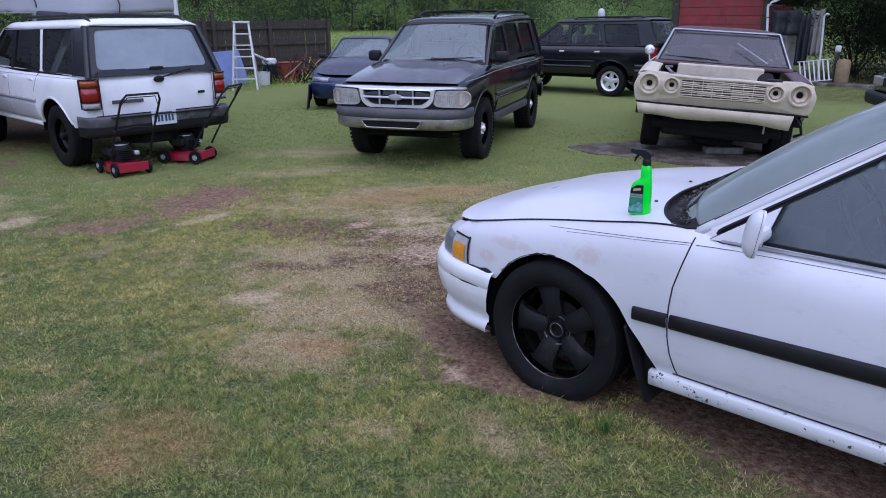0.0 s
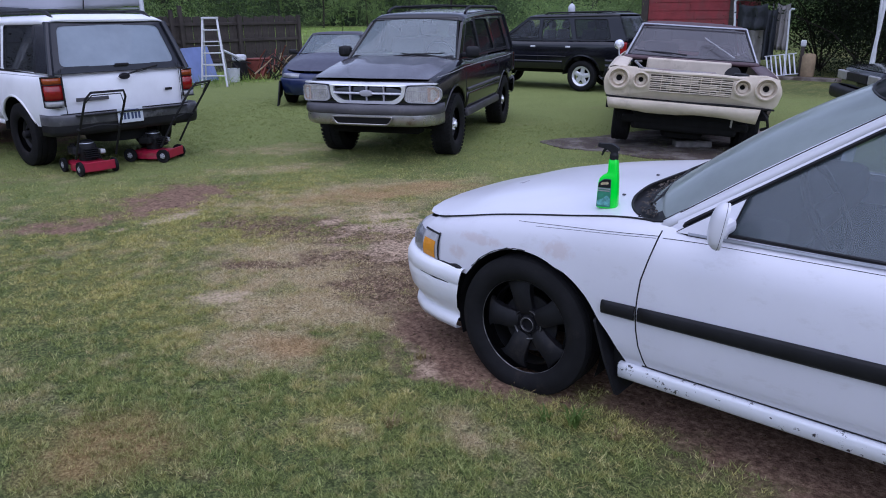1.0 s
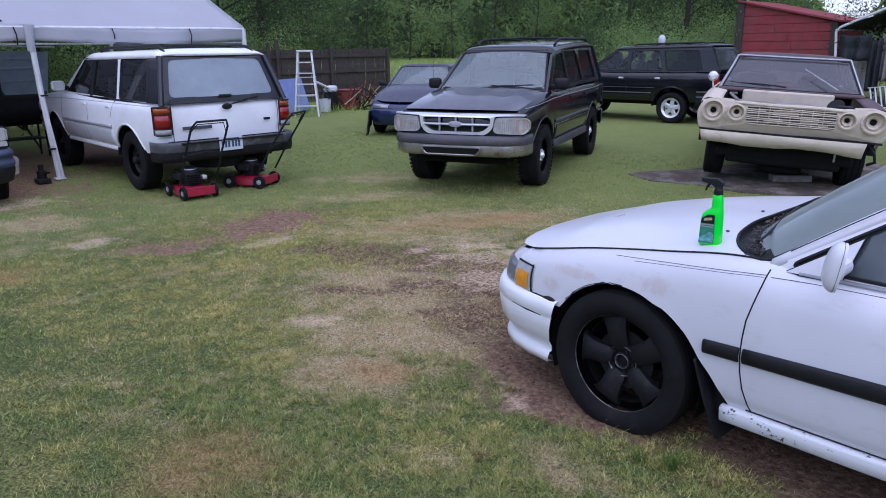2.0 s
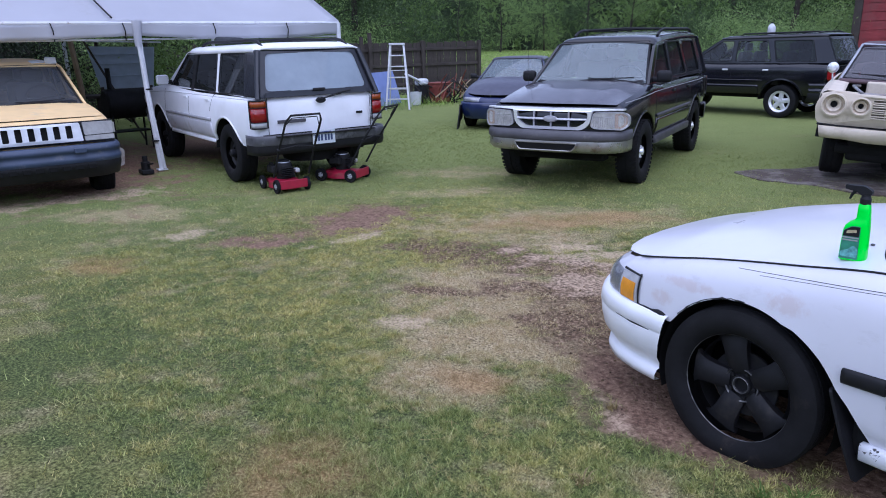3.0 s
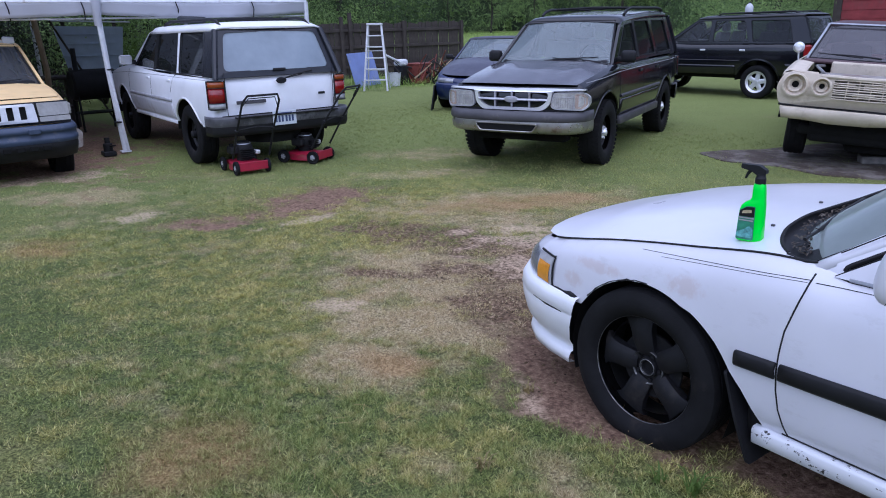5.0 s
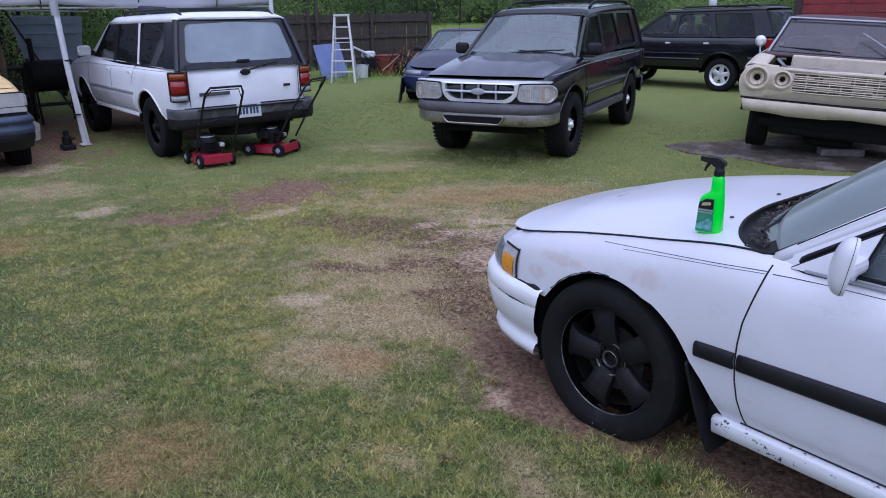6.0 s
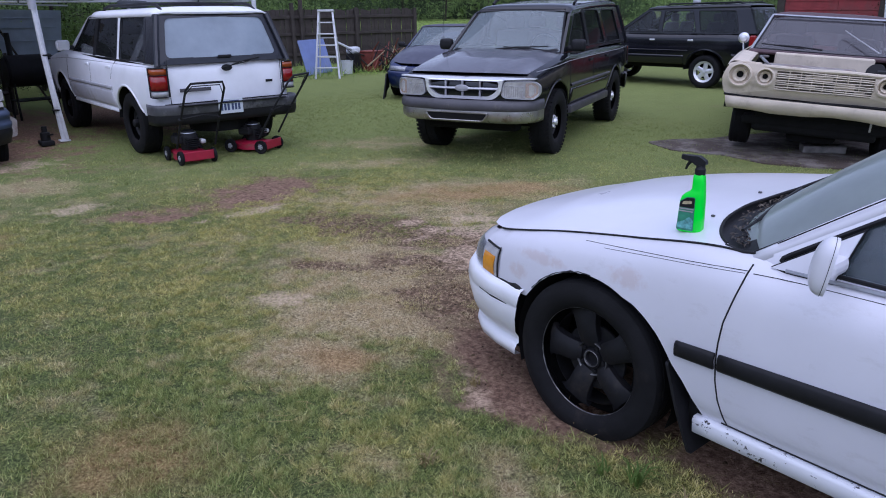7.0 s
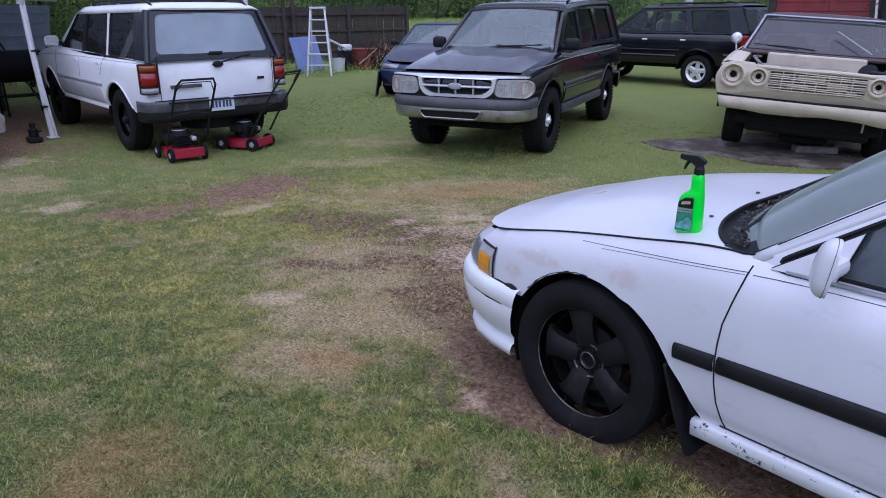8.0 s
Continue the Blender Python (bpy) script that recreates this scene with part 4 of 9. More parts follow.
        for a, b, mt, nm, dz in ((0.0, 0.21, CLEAR_LENS, "reversing_lens", 0), (0.21, 0.76, RED_LENS, "brake_lens", 0), (0.76, 1.0, TAIL_AMBER, "turn_lens", 0)):
            P = []
            for x, y in wrap:
                P.append([(x, s * y, zt0 + (zt1 - zt0) * v) for v in (a + 0.012, (a + b) / 2, b - 0.012)])
            face_out(grid_ob(nm, P, mt, car, thick=0.012), (-2.0, 0, 0.9))
        part("lamp_surround", box_bm((-2.27, s * (W - 0.11), (zt0 + zt1) / 2), (0.13, 0.145, 0.30), 0.03), paint, car)
        rim = [(x, s * y, z) for z in (zt0 - 0.004,) for x, y in wrap] + [(x, s * y, zt1 + 0.004) for x, y in wrap[::-1]]
        part("lamp_gasket", tube_bm(rim, 0.009, 6, closed=True), TRIM, car)
        for v in (0.21, 0.76):
            part("lamp_rib", tube_bm([(x - 0.003, s * (y + 0.003), zt0 + (zt1 - zt0) * v) for x, y in wrap], 0.005, 5), TRIM, car)
    # rear bumper
    rb = rounded([(-2.12, W + 0.015 - 0.03 * (not white_side)), (-2.34, W - 0.03 * (not white_side)), (-2.42, W - 0.16), (-2.44, 0.0)], [0, 0.1, 0.15, 0], 5)
    rb = rb + [(x, -y) for x, y in rb[::-1][1:]]
    zs = [(0.655 + L, 0.0), (0.66 + L, 0.012), (0.63 + L, 0.022), (0.56 + L, 0.022), (0.545 + L, 0.012), (0.48 + L, 0.012), (0.43 + L, -0.01), (0.43 + L, -0.08)]
    grid_ob("rear_bumper", [[(x - o * 0.9, y * (1 + o * 0.5), z) for z, o in [(0.62 + L, -0.1)] + zs[:5]] for x, y in rb], bumper_top, car, label="scuffed grey rear bumper")
    grid_ob("rear_valance", [[(x - o * 0.9, y * (1 + o * 0.5), z) for z, o in zs[4:]] for x, y in rb], TRIM, car)
    part("bumper_step", box_bm((-2.44, 0, 0.645 + L), (0.12, 1.3, 0.015), 0.005), TRIM, car)
    plate = part("number_plate", box_bm((-2.478, 0.06, 0.60 + L), (0.008, 0.30, 0.165), 0.003), PLATE, car, "white number plate with dark bars")
    part("plate_band", box_bm((-2.4835, 0.06, 0.655 + L), (0.002, 0.2, 0.014), 0), PLATE_INK, plate)
    for dy in (-0.1, -0.06, -0.02, 0.03, 0.07, 0.11):
        part("plate_bar", box_bm((-2.4835, 0.06 + dy, 0.592 + L), (0.002, 0.026, 0.075), 0), PLATE_INK, plate)
    # front face
    xf = 2.275
    fx = lambda u, v: (xf - 0.10 * (u / 0.8) ** 2 - (0.02 if v > 0.9 else 0), u, v)
    z0, z1 = 0.775 + L - D, 0.985 + L - D
    part("header_panel", panel_bm(rounded([(-0.79, z0 - 0.03), (0.79, z0 - 0.03), (0.80, z1 + 0.012), (-0.80, z1 + 0.012)], 0.03), [], lambda u, v: (fx(u, v)[0] - 0.03, u, v), (-0.04, 0, 0)), BLACK_PAINT if not white_side else paint, car)
    fx2 = lambda u, v: (xf + 0.022 - 0.10 * (u / 0.8) ** 2, u, v)
    surround = rounded([(-0.80, z1 - 0.006), (-0.80, z1 + 0.012), (0.80, z1 + 0.012), (0.80, z1 - 0.006), (0.465, z1 - 0.012), (0.445, z0 + 0.06), (0.36, z0 - 0.012), (-0.36, z0 - 0.012), (-0.445, z0 + 0.06), (-0.465, z1 - 0.012)], [0, 0, 0, 0, 0.02, 0.05, 0.08, 0.08, 0.05, 0.02])
    mouth = rounded([(-0.425, z1 - 0.026), (0.425, z1 - 0.026), (0.405, z0 + 0.085), (0.31, z0 + 0.020), (-0.31, z0 + 0.020), (-0.405, z0 + 0.085)], [0.05, 0.05, 0.05, 0.09, 0.09, 0.05])
    part("grille_surround", panel_bm(surround, [mouth], fx2, (-0.05, 0, 0)), CHROME, car, "chrome grille surround")
    part("grille_back", panel_bm([(-0.40, z0), (0.40, z0), (0.40, z1 - 0.02), (-0.40, z1 - 0.02)], [], lambda u, v: (xf - 0.018 - 0.1 * (u / 0.8) ** 2, u, v), (-0.01, 0, 0)), UNDER, car)
    for y in (-0.205, 0.0, 0.205):
        part("grille_bar", box_bm((xf + 0.002 - 0.1 * (y / 0.8) ** 2, y, (z0 + z1) / 2), (0.03, 0.018, 0.17), 0.006), SILVER, car)
    part("grille_bar", tube_bm([fx2(u, 0.88 + L - D) for u in np.linspace(-0.41, 0.41, 11)], 0.013, 6), REFLECTOR, car)
    part("grille_badge", lathe_bm([(0, 0.02), (0.05, 0.014), (0.06, 0)], 20, "x"), SILVER, car).matrix_basis = Matrix.Translation((xf + 0.02, 0, 0.88 + L - D)) @ Matrix.Diagonal((1, 1.5, 0.6, 1))
    for s in (1, -1):
        lens = rounded([(s * 0.455, z0 + 0.04), (s * 0.50, z0 + 0.012), (s * 0.80, z0 + 0.004), (s * 0.848, z0 + 0.05), (s * 0.848, z1 - 0.065), (s * 0.80, z1 - 0.022), (s * 0.49, z1 - 0.030)], 0.03)
        bowl = lambda u, v: (xf + 0.020 - 0.068 * (u / 0.8) ** 2 - 6 * max(0, abs(u) - 0.74) ** 2, u, v)
        part("headlamp_bowl", panel_bm(lens, [], lambda u, v: (bowl(u, v)[0] - 0.006, u, v), (-0.04, 0, 0)), LAMP_LINING, car)
        for a, b in (((0.475, z1 - 0.075), (0.70, z1 - 0.075)), ((0.70, z1 - 0.04), (0.70, z0 + 0.02))):
            part("lamp_divider", tube_bm([(bowl(u, v)[0] + 0.004, s * u, v) for u, v in ((a[0] + (b[0] - a[0]) * k / 6, a[1] + (b[1] - a[1]) * k / 6) for k in range(7))], 0.004, 5), SILVER, car)
        sheet("headlamp_lens", lens, lambda u, v: (bowl(u, v)[0] + 0.01, u, v), HEADLAMP_GLASS, car, (0, s * 0.6, 0.9))
        part("lamp_rim", tube_bm([(bowl(u, v)[0] + 0.008, u, v) for u, v in lens], 0.005, 6, closed=True), SILVER, car, "thin bright lamp rim")
        for k in range(9):
            a = 0.49 + 0.024 * k
            part("lens_flute", tube_bm([(bowl(a, v)[0] + 0.003, s * a, v) for v in np.linspace(z0 + 0.03, z1 - 0.08, 4)], 0.0032, 5), CLEAR_LENS, car)
        part("turn_lens", panel_bm(rounded([(s * 0.715, z0 + 0.02), (s * 0.795, z0 + 0.020), (s * 0.83, z0 + 0.06), (s * 0.83, z1 - 0.07), (s * 0.79, z1 - 0.036), (s * 0.715, z1 - 0.038)], 0.015), [], lambda u, v: (bowl(u, v)[0] + 0.001, u, v), (-0.012, 0, 0)), PALE_AMBER, car, "pale amber turn lamp")
        part("side_marker", box_bm((xf - 0.135, s * 0.80, (z0 + z1) / 2 - 0.01), (0.10, 0.03, 0.10), 0.012), CLEAR_LENS if not white_side else AMBER, car)
    # front bumper in two tones with an air slot
    fb = rounded([(1.93, W - 0.01), (2.18, W - 0.02), (2.35, W - 0.20), (2.42, 0.0)], [0, 0.12, 0.3, 0], 7)
    fb = fb + [(x, -y) for x, y in fb[::-1][1:]]
    Lb = L - 0.6 * D
    zu = [(0.73 + Lb, -0.12), (0.735 + Lb, 0.0), (0.70 + Lb, 0.022), (0.65 + Lb, 0.026), (0.63 + Lb, 0.01)]
    grid_ob("front_bumper_top", [[(x + o, y * (1 + o * 0.6), z) for z, o in zu] for x, y in fb], bumper_top, car, label="dark grey rubber bumper strip")
    zl = [(0.635 + Lb, 0.004), (0.58 + Lb, 0.012), (0.53 + Lb, 0.004), (0.50 + Lb, -0.03), (0.49 + Lb, -0.1)]
    grid_ob("front_bumper", [[(x + o, y * (1 + o * 0.6), z) for z, o in zl] for x, y in fb], bumper_low, car, label="dull metal front bumper")
    part("air_slot", panel_bm(rounded([(-0.36, 0.605 + Lb), (0.36, 0.605 + Lb), (0.30, 0.535 + Lb), (-0.30, 0.535 + Lb)], 0.02), [], lambda u, v: (2.446, u, v), (-0.06, 0, 0)), UNDER, car)
    part("slot_lip", tube_bm([(2.443, u, v) for u, v in rounded([(-0.37, 0.612 + Lb), (0.37, 0.612 + Lb), (0.31, 0.528 + Lb), (-0.31, 0.528 + Lb)], 0.03)], 0.009, 6, closed=True), bumper_low, car)
    part("valance", box_bm((1.95, 0, 0.43 + Lb), (0.2, 1.1, 0.12), 0.03), UNDER, car)
    # flank lines
    ff, fr = 0.98, -0.09
    for xs in ((ff, ff - 0.02), (fr, fr)):
        flank_seam(sh, car, [(xs[0], 0.53 + L), (xs[0], 0.8), (xs[1], 1.08 + L)])
    flank_seam(sh, car, [(-0.92, 0.86 + L), (-0.99, 1.0), (-0.99, 1.09 + L)])
    for x in (0.03, -0.84):
        for s in (1, -1):
            p = sh.side(x, 1.0 + L, 0.008)
            part("door_handle", box_bm((p.x, s * p.y, p.z), (0.13, 0.02, 0.035), 0.009), paint if white_side else TRIM, car)
    flank_seam(sh, car, [(2.0, 0.985 + L), (1.0, 1.04 + L), (0.0, 1.045 + L), (-2.2, 1.05 + L)], 0.008, True, SILVER if not white_side else SILVER, "pinstripe")
    t1 = fa - 0.49 - L
    t0 = ra + 0.47 + L
    flank_band(sh, car, "door_cladding", (t0, t1), [(t0, 0.52 + L), (t1, 0.52 + L)], [(t0, 0.72 + L), (t1, 0.72 + L)], low_paint if white_side else BLACK_PAINT, 0.012)
    flank_band(sh, car, "rubbing_strip", (t0, t1), [(t0, 0.735 + L), (t1, 0.735 + L)], [(t0, 0.775 + L), (t1, 0.775 + L)], low_paint if not white_side else SILVER, 0.02)
    for s in (1, -1):
        part("sill_step", box_bm(((t0 + t1) / 2, s * 0.80, (0.475 if white_side else 0.462) + L), (t1 - t0, 0.09, 0.10 if not white_side else 0.05), 0.02), low_paint if not white_side else paint, car, smooth=True)
        wing_mirror(car, 0.84, W - 0.08, 1.21 + L, s, TRIM if not white_side else paint, (0.09, 0.18, 0.14))
        part("roof_rail", tube_bm([(0.02, s * 0.56, 1.69 + U), (-0.10, s * 0.56, 1.745 + U), (-0.3, s * 0.56, 1.772 + U), (-1.75, s * 0.56, 1.782 + U), (-1.92, s * 0.56, 1.765 + U), (-2.05, s * 0.56, 1.70 + U)], 0.019, 8), TRIM, car, smooth=True)
    for x in (-0.5, -1.5):
        part("roof_bar", tube_bm([(x, -0.56, 1.775 + U), (x + 0.02, 0.0, 1.792 + U), (x, 0.56, 1.775 + U)], 0.015, 7), TRIM, car)
    wiper(car, (1.10, -0.1, 1.165 + L), (1.02, 0.42, 1.20 + L))
    wiper(car, (1.10, 0.62, 1.15 + L), (1.06, 0.12, 1.19 + L))
    part("cowl", box_bm((1.09, 0, 1.12 + L), (0.14, 1.44, 0.04), 0.015), TRIM, car)
    if not white_side:
        part("aerial", tube_bm([(1.2, -0.74, 1.1), (1.2, -0.745, 1.82)], 0.0022, 5), TRIM, car)
    interior(car, -2.2, 1.0, 0.76, 1.0 + L, [(0.0, 0.36), (0.0, -0.36), (-0.95, 0.36), (-0.95, -0.36)], SEAT_TAN, (0.52, 0.36, 1.16 + L), (0.85, 1.08 + L))
    for x in (fa, ra):
        for s in (1, -1):
            wheel(car, x, s * (W - (0.15 if white_side else 0.115)), R, R, 0.245, 0.20, style, s)
    return car


def grand_wagon(m, label, paint, roof_paint, low, grille_mat, style, front_detail, tint):
    """A boxy 1990s wagon with a seven-slot nose."""
    car = thing("sport_utility_vehicle", m, label, "car")
    R = 0.36 if front_detail else 0.335
    fa, ra = 1.345, -1.345 if front_detail else -1.29
    sh = Shell(rect_plan(2.045, -2.27, 0.865, taper=0.03), [(2.12, 0.99), (1.9, 1.01), (1.4, 1.05), (0.85, 1.085), (0.2, 1.07), (-2.4, 1.10)], 0.47,
               [(fa, R, 0.45), (ra, R, 0.45)], [(0, 0.04), (0.2, 0.008), (0.5, 0.0), (0.8, 0.008), (0.93, 0.025), (1, 0.075)])
    sh.wall("body", paint, car)
    sh.lid("hood", paint, car, 2.0, 0.86, 0.035, n=16, m=21, bow=0.06, ridge=0.008)
    underside(car, -2.0, 1.9, 0.62, 0.38)
    arch_trim(sh, car, low, 0.05, 0.012)
    V = -0.055 if front_detail else 0.0
    h = House((0.90, 1.08), (0.12, 1.60 + V), (-2.02, 1.64 + V), (-2.27, 1.11), 0.79, 0.665)
    zb, zt = 1.13, 1.55 + V
    wins = [[(0.70, zb), (0.10, zt), (-0.16, zt), (-0.16, zb)], [(-0.25, zb), (-0.25, zt), (-0.88, zt), (-1.02, zb)], [(-1.12, zb), (-1.0, zt), (-1.78, zt), (-1.92, zb)]]
    h.sides(car, wins, paint, tint, TRIM)
    h.roof(car, roof_paint, 0.04)
    h.pane("windscreen", car, (0.89, 1.085), (0.12, 1.615 + V), GLASS_CLEAR if not front_detail else GLASS_TENT_SHADE, 0.735, 0.61, 0.06)
    outer = rounded([(-0.76, zb - 0.04), (0.76, zb - 0.04), (0.66, zt + 0.06), (-0.66, zt + 0.06)], 0.04)
    hole = rounded([(-0.66, zb + 0.02), (0.66, zb + 0.02), (0.575, zt + 0.01), (-0.575, zt + 0.01)], 0.06)
    gate = lambda u, v: (-2.28 + (v - 1.11) * 0.45 + 0.04 * u * u, u, v)
    part("tailgate_frame", panel_bm(outer, [hole], gate, (0.03, 0, 0)), paint, car)
    rw = grid_ob("rear_window", [[gate(u * (0.67 - 0.09 * v), zb + 0.015 + v * (zt - zb)) for u in np.linspace(-1, 1, 7)] for v in np.linspace(0, 1, 5)], GLASS_SIDE, car)
    face_out(rw, (0, 0, 1))
    rw.location.x = 0.01
    rw.visible_shadow = False
    for s in (1, -1):
        part("corner_pillar", panel_bm(rounded([(-1.95, zb - 0.02), (-1.81, zt + 0.02), (-2.0, zt + 0.04), (-2.25, zb - 0.02)], 0.02), [], lambda u, v: (u, s * h.y(v, 0.003), v), (0, -s * 0.01, 0)), paint, car)
        part("tail_lamp", box_bm((-2.22, s * 0.79, 0.93), (0.13, 0.12, 0.30), 0.03), RED_LENS, car, "red tail lamp")
        if not front_detail:
            wing_mirror(car, 0.70, 0.79, 1.15, s, TRIM, (0.09, 0.17, 0.12))
        if not front_detail:
            part("roof_rail", tube_bm([(-0.2, s * 0.57, 1.63), (-0.3, s * 0.57, 1.69), (-1.8, s * 0.57, 1.71), (-1.95, s * 0.57, 1.65)], 0.017, 6), TRIM, car)
    for x in () if front_detail else (-0.6, -1.5):
        part("roof_bar", tube_bm([(x, -0.57, 1.70), (x, 0.57, 1.70)], 0.016, 6), TRIM, car)
    # bumpers
    for sgn, x0, x1, mt, nm in ((1, 1.80, 2.27, low, "front_bumper"), (-1, -1.85, -2.40, low, "rear_bumper")):
        fb = rounded([(x0, 0.885), (x1 - sgn * 0.16, 0.875), (x1 - sgn * 0.03, 0.72), (x1, 0.0)], [0, 0.1, 0.2, 0], 6)
        fb = fb + [(x, -y) for x, y in fb[::-1][1:]]
        prof = [(0.715, -0.16), (0.72, -0.02), (0.69, 0.012), (0.655, 0.018), (0.645, 0.0), (0.60, 0.0), (0.59, 0.02), (0.555, 0.018), (0.53, 0.004)]
        # lower bumper rows go black here to paint the shade they lie in
        skirt = [(0.532, 0.0), (0.50, 0.006), (0.46, -0.004), (0.36, -0.05), (0.34, -0.12)]
        grid_ob("shaded_bumper_skirt", [[(x + sgn * o, y * (1 + o * 0.5), z) for z, o in skirt] for x, y in fb], TRIM, car, label="lower part of a bumper, coloured black as its shade")
        grid_ob(nm, [[(x + sgn * o, y * (1 + o * 0.5), z) for z, o in prof] for x, y in fb], mt, car)
    part("bumper_guard", box_bm((2.29, 0.42, 0.67), (0.03, 0.12, 0.06), 0.01), low, car)
    part("bumper_guard", box_bm((2.29, -0.42, 0.67), (0.03, 0.12, 0.06), 0.01), low, car)
    for k in range(9):
        part("lower_slot", box_bm((2.285, -0.52 + 0.13 * k, 0.485), (0.02, 0.085, 0.06), 0.012), UNDER, car)
    # nose
    xf = 2.115
    fx = lambda u, v: (xf + 0.015 - 0.05 * (u / 0.8) ** 2 - 0.25 * (v - 0.78), u, v)
    z0, z1 = 0.755, 0.955
    part("header_panel", panel_bm([(-0.83, z0 - 0.03), (0.83, z0 - 0.03), (0.83, z1 + 0.01), (-0.83, z1 + 0.01)], [], lambda u, v: (fx(u, v)[0] - 0.012, u, v), (-0.06, 0, 0)), paint if not front_detail else TRIM, car)
    slots = [rounded([(-0.44 + 0.125 * k + dx, zz) for dx, zz in ((0.04, z0 + 0.035), (0.105, z0 + 0.035), (0.105, z1 - 0.025), (0.04, z1 - 0.025))], 0.012) for k in range(7)]
    part("grille", panel_bm(rounded([(-0.475, z0), (0.515, z0), (0.50, z1), (-0.455, z1)], 0.015), slots, lambda u, v: (fx(u, v)[0] + 0.018, u - 0.02, v), (-0.025, 0, 0)), grille_mat, car, "grille with seven slots")
    part("grille_back", panel_bm([(-0.46, z0 + 0.01), (0.48, z0 + 0.01), (0.48, z1 - 0.01), (-0.46, z1 - 0.01)], [], lambda u, v: (fx(u, v)[0] - 0.006, u - 0.02, v), (-0.004, 0, 0)), UNDER, car)
    for s in (1, -1):
        part("headlamp", panel_bm(rounded([(s * 0.515, z0 + 0.06), (s * 0.83, z0 + 0.06), (s * 0.84, z1 - 0.005), (s * 0.51, z1)], 0.015), [], lambda u, v: (fx(u, v)[0] + 0.012 - 1.2 * max(0, abs(u) - 0.72) ** 2, u, v), (-0.03, 0, 0)), OLD_LENS if front_detail else CLEAR_LENS, car, "clouded headlamp")
        part("turn_lamp", panel_bm(rounded([(s * 0.515, z0), (s * 0.83, z0), (s * 0.83, z0 + 0.052), (s * 0.515, z0 + 0.052)], 0.01), [], lambda u, v: (fx(u, v)[0] + 0.014, u, v), (-0.03, 0, 0)), OLD_LENS if front_detail else AMBER, car)
        part("side_lamp", box_bm((xf - 0.13, s * 0.842, (z0 + z1) / 2 + 0.02), (0.15, 0.02, 0.12), 0.01), OLD_LENS if front_detail else AMBER, car)
    # flank lines
    for xs in ((0.80, 0.78), (-0.21, -0.21)):
        flank_seam(sh, car, [(xs[0], 0.5), (xs[0], 0.8), (xs[1], 1.05)])
    flank_seam(sh, car, [(-0.88, 0.80), (-1.04, 0.95), (-1.06, 1.06)])
    t1, t0 = fa - 0.47, ra + 0.47
    flank_band(sh, car, "lower_cladding", (t0, t1), [(t0, 0.475), (t1, 0.475)], [(t0, 0.66), (t1, 0.66)], low, 0.012)
    flank_seam(sh, car, [(0.85, 0.76), (-0.9, 0.76)], 0.012, True, GREY_PLASTIC if not front_detail else TRIM, "side_moulding")
    for x in (-0.08, -0.95):
        for s in (1, -1):
            p = sh.side(x, 0.965, 0.008)
            part("door_handle", box_bm((p.x, s * p.y, p.z), (0.12, 0.02, 0.035), 0.008), CHROME if not front_detail else TRIM, car)
    if front_detail:
        torn = part("torn_bumper_end", panel_bm(rounded([(0, 0.0), (0.16, 0.03), (0.2, 0.24), (0.13, 0.30), (0.04, 0.2)], 0.03), [], lambda u, v: (0.10 * u, u, v), (0.02, 0.0, 0)), CREAM_GREY, car, "torn grey plastic bumper end")
        torn.matrix_basis = pose(1.80, 0.82, 0.36, 0, -14, 10) @ Matrix.Scale(0.85, 4)
    wiper(car, (0.95, -0.1, 1.11), (0.88, 0.42, 1.15))
    wiper(car, (0.95, 0.6, 1.10), (0.92, 0.12, 1.14))
    interior(car, -2.1, 0.85, 0.76, 0.97, [(0.0, 0.36), (0.0, -0.36), (-0.95, 0.36), (-0.95, -0.36)], SEAT, (0.42, 0.36, 1.15), (0.68, 1.04))
    for x in (fa, ra):
        for s in (1, -1):
            wheel(car, x, s * 0.75, R, R, 0.23, 0.19 if front_detail else 0.212, style, s)
    return car


# ---------------------------------------------------------------- saloons
def skin_path(sh, x_end):
    """Arc length from the middle of the nose along the left outline back to x_end, and a place finder."""
    h = sh.half
    d = np.r_[0, np.cumsum(np.linalg.norm(np.diff(h, axis=0), axis=1))]

    def at(s, z, out=0.0, v=None):
        x, y = float(np.interp(s, d, h[:, 0])), float(np.interp(s, d, h[:, 1]))
        e = 0.02
        tx, ty = float(np.interp(s + e, d, h[:, 0]) - np.interp(s - e, d, h[:, 0])), float(np.interp(s + e, d, h[:, 1]) - np.interp(max(s - e, -1), d, h[:, 1]))
        if s < e:
            tx, ty = 0.0, 1.0
        n = math.hypot(tx, ty)
        nx, ny = ty / n, -tx / n
        t = float(sh.top(x))
        off = float(sh.profile(min(max((z - sh.sill) / (t - sh.sill), 0), 1))) - out
        return Vector((x - nx * off, y - ny * off, z))

    side = [i for i in range(len(h)) if h[i, 1] > 0.6 * h[:, 1].max()]
    k = min(side, key=lambda i: abs(h[i, 0] - x_end))
    return at, float(d[k]), d


def s_at(sh, d, x):
    side = [i for i in range(len(sh.half)) if sh.half[i, 1] > 0.45 * sh.half[:, 1].max()]
    return float(d[min(side, key=lambda i: abs(sh.half[i, 0] - x))])


